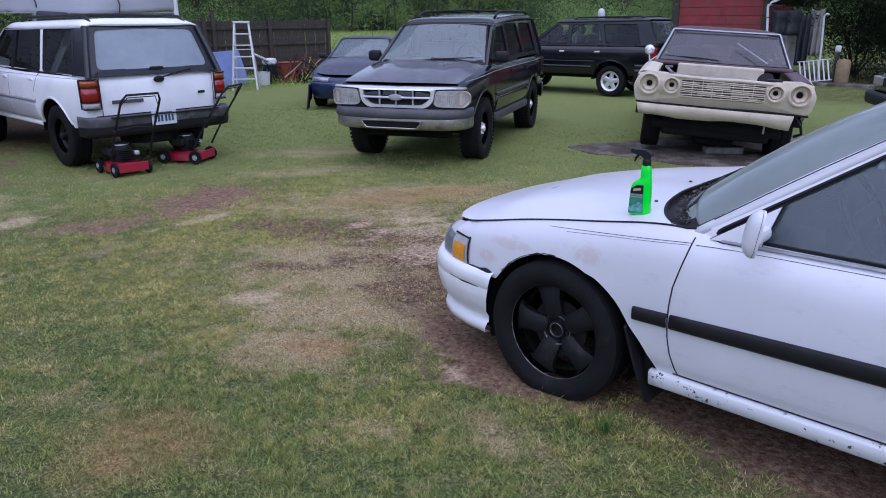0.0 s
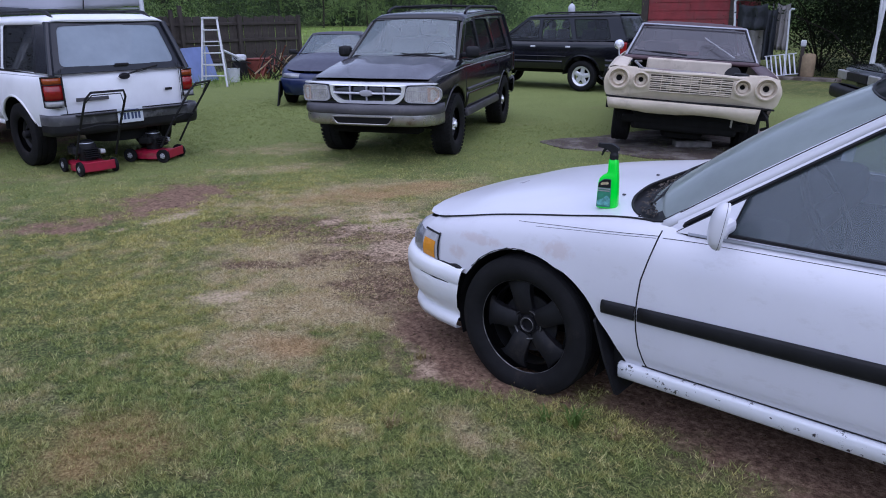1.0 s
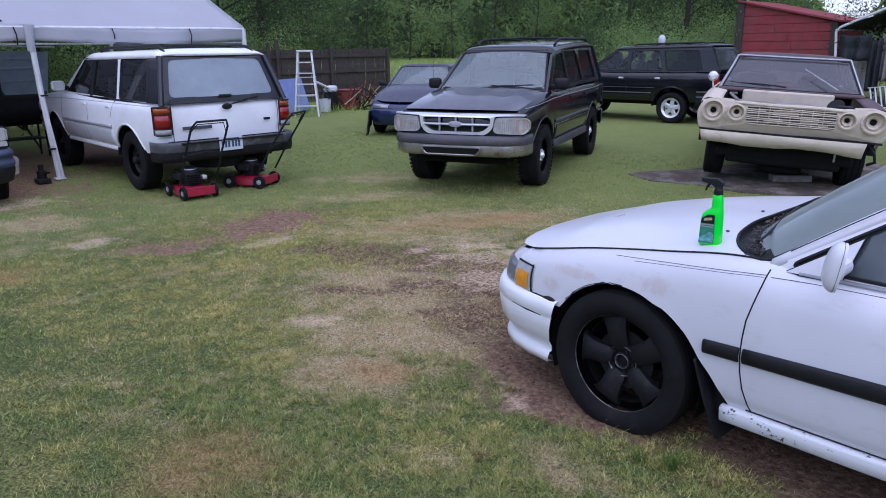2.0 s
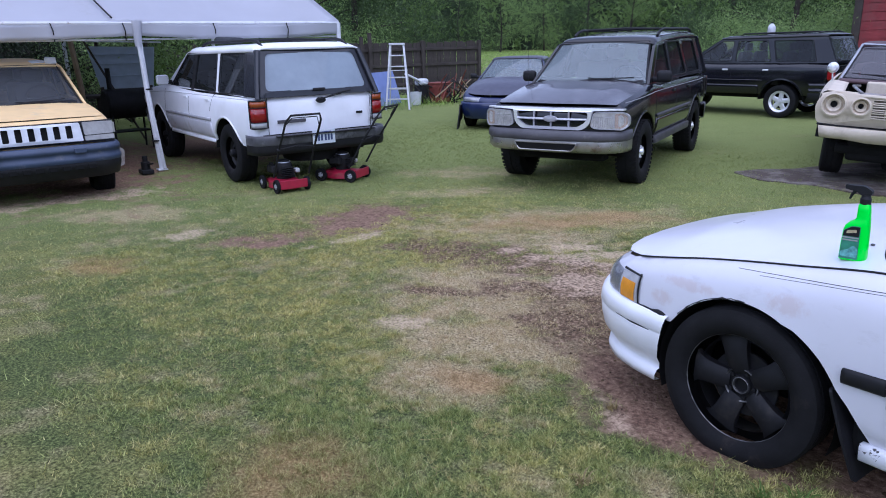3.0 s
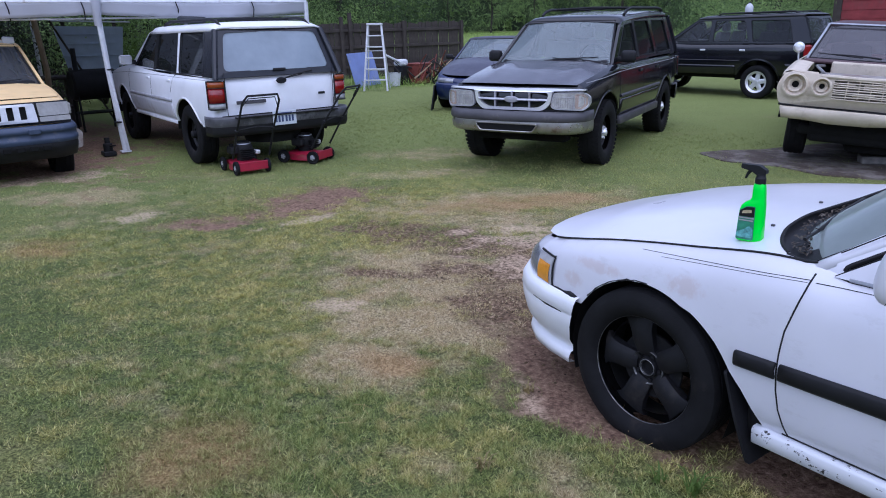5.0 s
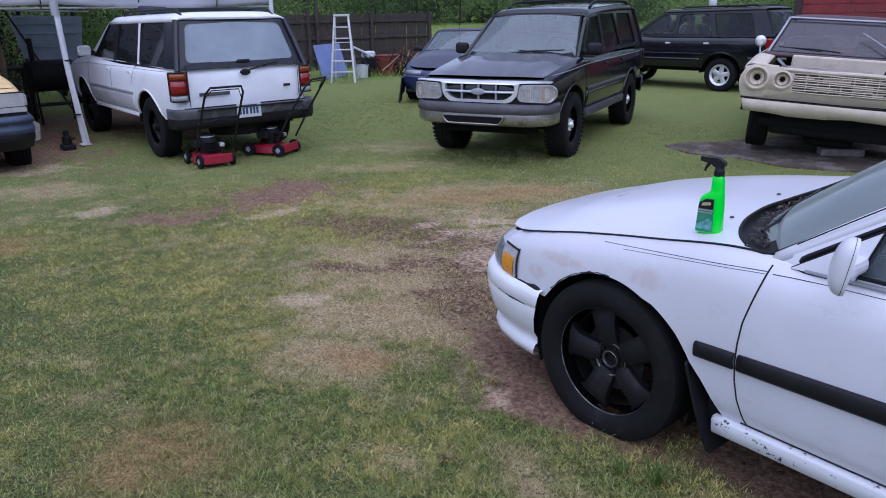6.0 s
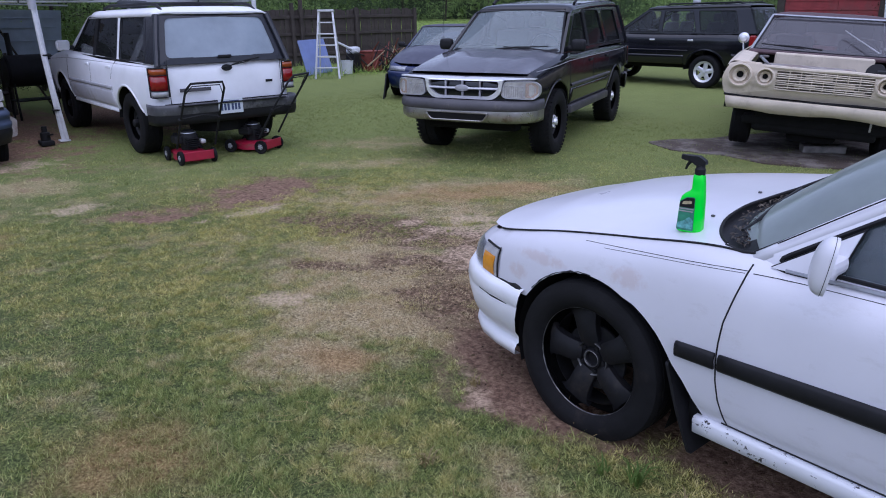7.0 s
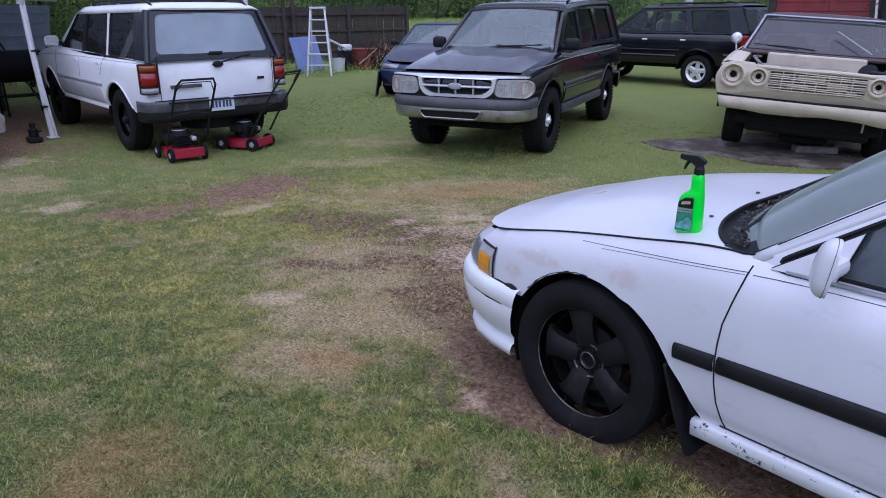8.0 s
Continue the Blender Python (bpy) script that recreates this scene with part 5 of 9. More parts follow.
def lens_patch(name, at, s0, s1, z0, z1, material, parent, out=0.004, slant=0.0, slope=0.0, mirror=True, n=10):
    """A lamp lens that follows the skin between two arc lengths."""
    for sg in (1, -1) if mirror else (1,):
        P = []
        for q in np.linspace(0, 1, n):
            row = []
            for v in np.linspace(0, 1, 5):
                p = at(s0 + (s1 - s0) * q + slant * v, z0 + (z1 - z0) * v + slope * q, out + 0.006 * math.sin(math.pi * v))
                row.append((p.x, sg * p.y, p.z))
            P.append(row)
        face_out(grid_ob(name, P, material, parent), (-1.0, 0, (z0 + z1) / 2))


def bumper_skin(name, at, s_end, rows, material, parent, arch=None, n=34, label=""):
    """A bumper cover round the nose: rows of (height, stand-off); its ends stop at the wheel arch."""
    P = []
    for q in np.linspace(-1, 1, 2 * n + 1):
        row = []
        for z, o in rows:
            e = s_end(z) if callable(s_end) else s_end
            p = at(abs(q) * e, z, o)
            row.append((p.x, math.copysign(1, q) * p.y, p.z))
        P.append(row)
    return grid_ob(name, P, material, parent, label=label)


def white_saloon(m):
    car = thing("saloon_car", m, "white saloon with peeling sill and black five-spoke wheels on bare dirt", "car")
    half = [(1.0, 0), (0.992, 0.22), (0.965, 0.42), (0.91, 0.59), (0.83, 0.70), (0.72, 0.772), (0.58, 0.815), (0.40, 0.84), (0.15, 0.852), (-0.3, 0.855), (-1.6, 0.855), (-2.9, 0.845), (-3.4, 0.80), (-3.58, 0.70), (-3.66, 0.45), (-3.68, 0)]
    sh = Shell(half, [(1.0, 0.625), (0.8, 0.66), (0.6, 0.70), (0.2, 0.785), (-0.1, 0.832), (-0.49, 0.88), (-0.56, 0.876), (-0.68, 0.862), (-1.5, 0.868), (-3.2, 0.90), (-3.68, 0.88)], 0.255,
               [(0.036, 0.29, 0.374), (-2.72, 0.30, 0.36)], [(0, 0.055), (0.12, 0.018), (0.3, 0.006), (0.5, 0.0), (0.72, 0.010), (0.86, 0.028), (0.94, 0.055), (1, 0.095)], step=0.022,
               cut=lambda x: 0.485 if x > 0.345 else (float(np.interp(x, (-0.476, -0.458, -0.396, -0.349, -0.311, -0.277, -0.23, -0.176, -0.108), (0.262, 0.306, 0.395, 0.446, 0.505, 0.545, 0.583, 0.615, 0.632))) if -0.476 < x < -0.108 else 0.0))
    sh.wall("body", WHITE_SCRAPED, car, rows=22)
    screen_x = lambda y: -0.545 + 0.155 * (1 - min(1.0, abs(y) / 0.755) ** 4)
    edge_x = smooth_fn([(0, -0.325), (0.2, -0.315), (0.35, -0.301), (0.5, -0.314), (0.6, -0.345), (0.68, -0.388), (0.73, -0.432), (0.757, -0.472), (0.77, -0.52)])
    cowl_edge = lambda y: float(edge_x(abs(y)))
    hood_z = lambda x, y: float(sh.top(x)) + 0.082 * (1 - 0.3 * min(1.0, max(0.0, (0.66 - x) / 0.98))) * (1 - min(1.0, abs(y) / 0.762) ** 2.6) + 0.004
    sh.lid("hood", WHITE, car, 0.66, -0.50, 0.082, n=34, m=61, z=0.004, rise=(0.22, 1.9), back=cowl_edge, fade=0.3)
    underside(car, -3.3, 0.4, 0.6, 0.2)
    arch_trim(sh, car, WHITE, 0.010, 0.0, lip=False)
    for s in (1, -1):
        part("wheel_liner", box_bm((0.50, s * 0.55, 0.33), (0.17, 0.46, 0.30), 0.03), UNDER, car)
        part("wheel_liner", box_bm((-0.46, s * 0.52, 0.33), (0.14, 0.56, 0.28), 0.03), UNDER, car)
    at, _, d = skin_path(sh, 0.4)
    # gap between hood and wing
    for s in (1, -1):
        xs = np.linspace(0.64, -0.52, 28)
        part("hood_gap", tube_bm([(x, s * (float(np.interp(x, sh.sx, sh.sy)) - 0.092), float(sh.top(x)) + 0.001) for x in xs], 0.0038, 5), SEAM, car)
    flank_seam(sh, car, [(0.10, 0.779), (-0.23, 0.808), (-0.50, 0.832), (-0.555, 0.836)], 0.0026)
    flank_seam(sh, car, [(0.0, 0.776), (-0.23, 0.799), (-0.50, 0.824), (-0.55, 0.828)], 0.0020)
    flank_seam(sh, car, [(-0.575, 0.832), (-0.72, 0.836), (-1.6, 0.848), (-2.6, 0.852)], 0.0028)
    # door gaps
    flank_seam(sh, car, [(-0.562, 0.855), (-0.553, 0.80), (-0.536, 0.73), (-0.519, 0.66), (-0.513, 0.585), (-0.511, 0.52), (-0.515, 0.45), (-0.528, 0.38), (-0.548, 0.325), (-0.56, 0.29)], 0.0062)
    flank_seam(sh, car, [(-1.64, 0.89), (-1.64, 0.32)], 0.008)
    flank_seam(sh, car, [(-2.45, 0.70), (-2.6, 0.8), (-2.66, 0.90)], 0.008)
    flank_seam(sh, car, [(-0.54, 0.287), (-2.3, 0.29)], 0.007)
    # ragged torn lip along the front of the arch, rust dark
    rj = random.Random(12)
    lip = [(0.036 + (0.377 + rj.uniform(-0.002, 0.003)) * math.cos(radians(a)), 0.29 + (0.377 + rj.uniform(-0.002, 0.003)) * math.sin(radians(a))) for a in range(40, 92, 3)]
    part("torn_arch_lip", tube_bm([sh.side(x, z, 0.001) for x, z in lip], [0.0015 + 0.0035 * rj.random() ** 2 for _ in lip], 5), SEAM, car, "dark ragged edge of a torn wheel arch")
    # lamps
    s_a0, s_a1 = s_at(sh, d, 0.695), s_at(sh, d, 0.565)
    lens_patch("corner_lamp", at, s_a0, s_a1, 0.508, 0.628, CLEAR_LENS, car, 0.006, slant=-0.012)
    lens_patch("amber_reflector", at, s_a0 + 0.012, s_a1 - 0.014, 0.514, 0.596, AMBER, car, 0.0105, slant=-0.008)
    lens_patch("lamp_edge", at, s_a1 + 0.001, s_a1 + 0.012, 0.498, 0.640, SEAM, car, 0.003, slant=-0.012)
    lens_patch("lamp_edge", at, s_a0 - 0.01, s_a1 + 0.012, 0.628, 0.637, SEAM, car, 0.003, slant=-0.012)
    lens_patch("headlamp", at, 0.30, s_a0 - 0.012, 0.515, 0.625, LENS_GLASS, car, 0.006)
    lens_patch("headlamp_bowl", at, 0.30, s_a0 - 0.012, 0.515, 0.625, REFLECTOR, car, 0.0)
    lens_patch("grille", at, 0.0, 0.28, 0.53, 0.605, TRIM, car, 0.004)
    # bumper cover
    arch_x = lambda z: 0.368 + max(0.0, 0.49 - z) * 0.235
    side_s = [(sh.half[i, 0], d[i]) for i in range(len(sh.half)) if sh.half[i, 1] > 0.5 and sh.half[i, 0] > -0.5][::-1]
    s_end = lambda z: float(np.interp(arch_x(z), [q[0] for q in side_s], [q[1] for q in side_s]))
    rows = [(0.505, -0.03), (0.508, 0.008), (0.500, 0.024), (0.478, 0.034), (0.434, 0.038), (0.428, 0.0335), (0.421, 0.0365), (0.37, 0.036), (0.30, 0.031), (0.25, 0.026), (0.234, 0.023), (0.227, 0.040), (0.20, 0.046), (0.172, 0.040), (0.168, 0.005)]
    bumper_skin("front_bumper", at, s_end, rows, WHITE_OLD, car, label="white front bumper with cracked edge")
    for sg in (1, -1):
        part("bumper_gap", tube_bm([(p.x, sg * p.y, p.z) for p in (at(s_at(sh, d, x), z, 0.004) for x, z in ((0.57, 0.505), (0.52, 0.507), (0.47, 0.503), (0.43, 0.510), (0.395, 0.505), (0.372, 0.498)))], [0.004, 0.006, 0.008, 0.011, 0.013, 0.010], 6), SEAM, car)
        part("bumper_scratch", tube_bm([(p.x, sg * p.y, p.z) for p in (at(s_at(sh, d, x), z, 0.0345) for x, z in ((0.66, 0.428), (0.55, 0.426), (0.45, 0.424)))], [0.002, 0.004, 0.002], 5), SEAM, car)
    rr = [(0.60, -0.02), (0.60, 0.02), (0.56, 0.035), (0.45, 0.04), (0.3, 0.03), (0.22, 0.0)]
    P = []
    h = sh.half
    tot = d[-1]
    e0 = s_at(sh, d, -3.1)
    for q in np.linspace(-1, 1, 41):
        P.append([(p.x, math.copysign(1, q) * p.y, p.z) for p in (at(tot - abs(q) * (tot - e0), z, o) for z, o in rr)])
    grid_ob("rear_bumper", P, WHITE_OLD, car)
    lens_patch("tail_lamp", at, tot - 0.75, tot - 0.3, 0.66, 0.80, RED_LENS, car, 0.005)
    # rubbing strips, in two lengths
    lo = [(-0.36, 0.488), (-1.0, 0.500), (-1.6, 0.510), (-2.6, 0.515)]
    hi = [(x, z + 0.056 + 0.012 * min(1, (-x - 0.36) / 0.8)) for x, z in lo]
    for x0, x1 in ((-0.365, -0.508), (-0.524, -1.63), (-1.65, -2.33)):
        flank_band(sh, car, "rubbing_strip", (x0, x1), lo, hi, TRIM, 0.016, label="black rubber rubbing strip")
    flank_band(sh, car, "sill_panel", (-0.445, -2.30), [(-0.445, 0.205), (-2.3, 0.215)], [(-0.445, 0.278), (-2.3, 0.283)], SILL_PEEL, 0.035, label="white sill with paint flaking off")
    for s in (1, -1):
        part("mud_flap", panel_bm(rounded([(0.63, 0.125), (0.858, 0.125), (0.866, 0.28), (0.858, 0.44), (0.64, 0.46)], 0.015), [], lambda u, v: (-0.312 - 0.125 * (0.46 - v) / 0.33, s * (u - 0.014), v), (-0.012, 0, 0)), TRIM, car, "black rubber mud flap")
    # glazed part
    hs = House((-0.563, 0.885), (-1.243, 1.335), (-2.42, 1.335), (-3.02, 0.93), 0.758, 0.555)
    zb = 0.874
    hs.sides(car, [[(-0.615, zb), (-1.235, 1.292), (-1.60, 1.30), (-1.60, zb)], [(-1.69, zb), (-1.69, 1.297), (-2.2, 1.285), (-2.62, zb + 0.03)]], WHITE, [SALOON_SIDE, SALOON_SIDE], thick=0.03, belt=((-0.60, 0.835), (-2.85, 0.86)))
    hs.roof(car, WHITE, 0.04, edge=0.04)
    hs.pane("windscreen", car, (-0.505, 0.858), (-1.24, 1.345), SALOON_SCREEN, 0.752, 0.552, 0.155, n=21, arch=(0.058, 0.05), seal=0.0045, bulge=0.035, power=4.0)
    hs.pane("rear_window", car, (-3.0, 0.94), (-2.42, 1.345), GLASS_SIDE, 0.68, 0.52, -0.10)
    for s in (1, -1):
        PL = []
        for v in np.linspace(-0.05, 1.03, 10):
            x, z = -0.560 - 0.68 * v, 0.887 + 0.458 * v
            PL.append([(x + 0.004, s * (0.742 - 0.190 * v), z + 0.004 + 0.012 * math.sin(max(v, 0) * math.pi)), (x - 0.004, s * (0.750 - 0.193 * v), z + 0.007 + 0.008 * math.sin(max(v, 0) * math.pi)), (x - 0.012, s * (0.759 - 0.197 * v), z + 0.001), (x - 0.02, s * (0.766 - 0.2 * v), z - 0.02)])
        face_out(grid_ob("screen_pillar", PL, WHITE, car, thick=0.006), (-1.5, 0, 0.9))
        part("pillar_moulding", tube_bm([(p[1][0], p[1][1] + s * 0.012, p[1][2]) for p in PL[1:]], 0.0022, 5), SEAM, car)
        part("window_moulding", tube_bm([(-0.66, s * 0.774, 0.859), (-1.2, s * 0.774, 0.864), (-2.65, s * 0.766, 0.888)], 0.007, 6), CHROME_DULL, car, "dull bright strip")
        part("sail_panel", panel_bm([(-0.596, 0.848), (-0.80, 0.852), (-0.84, 1.018)], [], lambda u, v: (u, s * (hs.y(v) + 0.006), v), (0, -s * 0.02, 0)), TRIM, car)
        part("sail_triangle", panel_bm([(-0.614, 0.857), (-0.799, 0.860), (-0.837, 1.009)], [], lambda u, v: (u, s * (hs.y(v) + 0.012), v), (0, -s * 0.01, 0)), WHITE, car)
        # egg-shaped mirror shell, its flat back turned in towards the driver
        E = []
        for q in np.linspace(0, 1, 11):
            r_ = math.cos(q * math.pi / 2) ** 0.75 if q < 1 else 0.02
            E.append([(0.062 * math.sin(q * math.pi / 2), 0.066 * r_ * math.copysign(abs(math.cos(a)) ** 0.75, math.cos(a)), 0.078 * r_ * math.copysign(abs(math.sin(a)) ** 0.75, math.sin(a))) for a in np.linspace(0, 2 * math.pi, 33)])
        E = [[(-0.018, y * 0.99, z * 0.99) for x, y, z in E[0]]] + E
        ob = grid_ob("wing_mirror", E, WHITE, car)
        face_out(ob, (0, 0, 0))
        ob.matrix_basis = pose(-0.815, s * 0.885, 0.940, 0, -8, s * 24) @ Matrix.Diagonal((0.66, 0.70, 1.10, 1))
        part("mirror_rim", tube_bm([(-0.003, 0.0665 * math.copysign(abs(math.cos(a)) ** 0.75, math.cos(a)), 0.0785 * math.copysign(abs(math.sin(a)) ** 0.75, math.sin(a))) for a in np.linspace(0, 2 * math.pi, 32, endpoint=False)], 0.0012, 5, closed=True), SEAM, ob)
        part("mirror_glass", panel_bm([(0.063 * math.copysign(abs(math.cos(a)) ** 0.75, math.cos(a)), 0.075 * math.copysign(abs(math.sin(a)) ** 0.75, math.sin(a))) for a in np.linspace(0, 2 * math.pi, 32, endpoint=False)], [], lambda u, v: (-0.012, u, v), (0.004, 0, 0)), CHROME, ob)
        part("mirror_foot", box_bm((-0.80, s * 0.80, 0.915), (0.05, 0.12, 0.05), 0.018), WHITE, car)
    deck = [[(x, u * (float(np.interp(x, sh.sx, sh.sy)) - 0.09), float(sh.top(x)) + 0.03 * (1 - u * u)) for u in np.linspace(-1, 1, 13)] for x in np.linspace(-2.9, -3.55, 10)]
    grid_ob("boot_lid", deck, WHITE, car)
    # cowl with wipers and caught leaves
    C = []
    for u in np.linspace(-1, 1, 41):
        y = math.copysign(abs(u) ** 0.8, u) * 0.744
        xe, xs_ = cowl_edge(y), screen_x(y)
        zr = 0.890 + 0.054 * (1 - (abs(y) / 0.748) ** 2.4)
        xe = max(xe, xs_ + 0.004)
        C.append([(xe + 0.012, y, hood_z(xe, y) - 0.006), (xe + 0.002, y, hood_z(xe, y) - 0.03), (0.5 * (xe + xs_), y, zr - 0.028), (xs_ + 0.005, y, zr - 0.012), (xs_ - 0.02, y, zr + 0.002)])
    grid_ob("cowl", C, TRIM, car)
    for s in (1, -1):
        part("screen_corner_seal", tube_bm([(-0.445, s * 0.748, 0.884), (-0.48, s * 0.757, 0.880), (-0.515, s * 0.760, 0.879), (-0.55, s * 0.757, 0.884)], [0.005, 0.006, 0.006, 0.004], 7), TRIM, car, smooth=True)
    part("cowl_seal", tube_bm([(cowl_edge(y), y, hood_z(cowl_edge(y), y)) for y in np.linspace(-0.74, 0.74, 81)], 0.006, 5), SEAM, car)
    for y0, y1 in ((0.05, 0.58), (-0.50, 0.0)):
        xa, xb = screen_x(y0) + 0.03, screen_x(y1) - 0.01
        wiper(car, (xa, y0, 0.938), (xb, y1, 0.935))
    vs, fs = [], []
    rnd = random.Random(4)
    for k in range(330):
        u = rnd.uniform(-0.5, 0.97)
        y = u * 0.74
        q = 0.05 + 0.75 * rnd.random() ** 1.6
        x = screen_x(y) + (cowl_edge(y) - screen_x(y)) * q * 0.8
        c = Vector((x, y, 0.890 + 0.054 * (1 - abs(u) ** 2.4) - 0.020 + rnd.uniform(0.0, 0.014)))
        e = Euler((rnd.uniform(-0.3, 0.3), rnd.uniform(-0.25, 0.25), 1.57 + 0.5 * u + rnd.gauss(0, 0.5))).to_matrix()
        a, b = rnd.uniform(0.005, 0.021), rnd.uniform(0.002, 0.005)
        i = len(vs)
        vs += [c + e @ Vector(v) for v in ((-a, 0, 0), (-0.3 * a, b, 0.003), (0.5 * a, b * 0.8, 0.004), (a, 0, 0), (0.4 * a, -b, 0.002), (-0.4 * a, -b, 0.002))]
        fs.append(tuple(range(i, i + 6)))
    mesh_ob("caught_leaves", vs, fs, DRY_LEAF, car, False, "dry leaves caught below the windscreen")
    for x, y in ((-0.262, 0.52), (-0.236, 0.13)):
        part("washer_jet", box_bm((x, y, hood_z(x, y) + 0.003), (0.014, 0.012, 0.008), 0.003), GREY_PLASTIC, car)
    interior(car, -2.7, -0.6, 0.70, 0.72, [(-1.55, 0.34), (-1.55, -0.34), (-2.45, 0.34), (-2.45, -0.34)], SEAT_TAN, (-1.02, 0.34, 0.93), (-0.78, 0.85))
    for x, t in ((0.045, 2), (-2.72, 0)):
        for s in (1, -1):
            wheel(car, x, s * 0.745, 0.293, 0.335, 0.215, 0.223, "five_black", s, t)
    return car


def coupe(m):
    car = thing("coupe", m, "small dark blue coupe with a torn front bumper", "car")
    half = [(0.85, 0), (0.83, 0.3), (0.76, 0.55), (0.62, 0.72), (0.40, 0.80), (0.0, 0.83), (-2.6, 0.83), (-3.2, 0.75), (-3.35, 0.5), (-3.4, 0)]
    sh = Shell(half, [(0.85, 0.62), (0.6, 0.68), (0.1, 0.78), (-0.55, 0.87), (-1.5, 0.90), (-3.4, 0.93)], 0.25, [(0, 0.29, 0.35), (-2.6, 0.29, 0.35)],
               [(0, 0.05), (0.2, 0.01), (0.5, 0.0), (0.8, 0.012), (0.93, 0.04), (1, 0.1)])
    sh.wall("body", NAVY, car)
    sh.lid("hood", SLATE, car, 0.56, -0.55, 0.09, bow=0.15, z=0.004)
    underside(car, -3.1, 0.4, 0.6, 0.2)
    arch_trim(sh, car, NAVY, 0.014, 0.002)
    at, _, d = skin_path(sh, 0.4)
    lens_patch("headlamp", at, 0.38, 0.80, 0.545, 0.625, LENS_GLASS, car, 0.006)
    lens_patch("headlamp_bowl", at, 0.38, 0.80, 0.545, 0.625, CHROME, car, 0.001)
    bumper_skin("front_bumper", at, 1.0, [(0.53, -0.02), (0.53, 0.02), (0.50, 0.035), (0.40, 0.035), (0.28, 0.03), (0.22, 0.0)], NAVY, car)
    part("torn_bumper_corner", panel_bm([(-0.10, 0.02), (0.10, 0.03), (0.16, 0.16), (0.36, 0.20), (0.44, 0.46), (0.10, 0.48), (-0.02, 0.30)], [], lambda u, v: (0.72 - u * 0.9, -0.78 - 0.05 * u - 0.12 * max(0.0, 0.25 - v), v), (0, -0.02, 0)), TRIM, car, "torn black bumper lining hanging down")
    hs = House((-0.6, 0.87), (-1.3, 1.27), (-2.2, 1.27), (-3.05, 0.94), 0.735, 0.54)
    hs.sides(car, [[(-0.85, 0.90), (-1.36, 1.22), (-1.8, 1.235), (-1.85, 0.90)], [(-1.93, 0.90), (-1.88, 1.235), (-2.15, 1.22), (-2.65, 0.93)]], NAVY, [GLASS_SIDE, GLASS_DARK], thick=0.03)
    hs.roof(car, SLATE, 0.04, edge=0.04)
    hs.pane("windscreen", car, (-0.6, 0.878), (-1.3, 1.285), GLASS_CLEAR, 0.68, 0.50, 0.14)
    hs.pane("rear_window", car, (-3.05, 0.95), (-2.2, 1.285), GLASS_SIDE, 0.66, 0.50, -0.08)
    deck = [[(x, u * (float(np.interp(x, sh.sx, sh.sy)) - 0.09), float(sh.top(x)) + 0.02 * (1 - u * u)) for u in np.linspace(-1, 1, 9)] for x in np.linspace(-2.9, -3.3, 6)]
    grid_ob("boot_lid", deck, NAVY, car)
    for s in (1, -1):
        wing_mirror(car, -0.85, 0.76, 0.95, s, TRIM, (0.08, 0.15, 0.1))
    wiper(car, (-0.45, -0.1, 0.93), (-0.5, -0.55, 0.93))
    interior(car, -2.6, -0.7, 0.68, 0.72, [(-1.5, 0.34), (-1.5, -0.34)], SEAT, (-1.05, 0.34, 0.92), (-0.85, 0.82))
    for x in (0, -2.6):
        for s in (1, -1):
            wheel(car, x, s * 0.725, 0.29, 0.29, 0.19, 0.18, "steel_black", s)
    return car


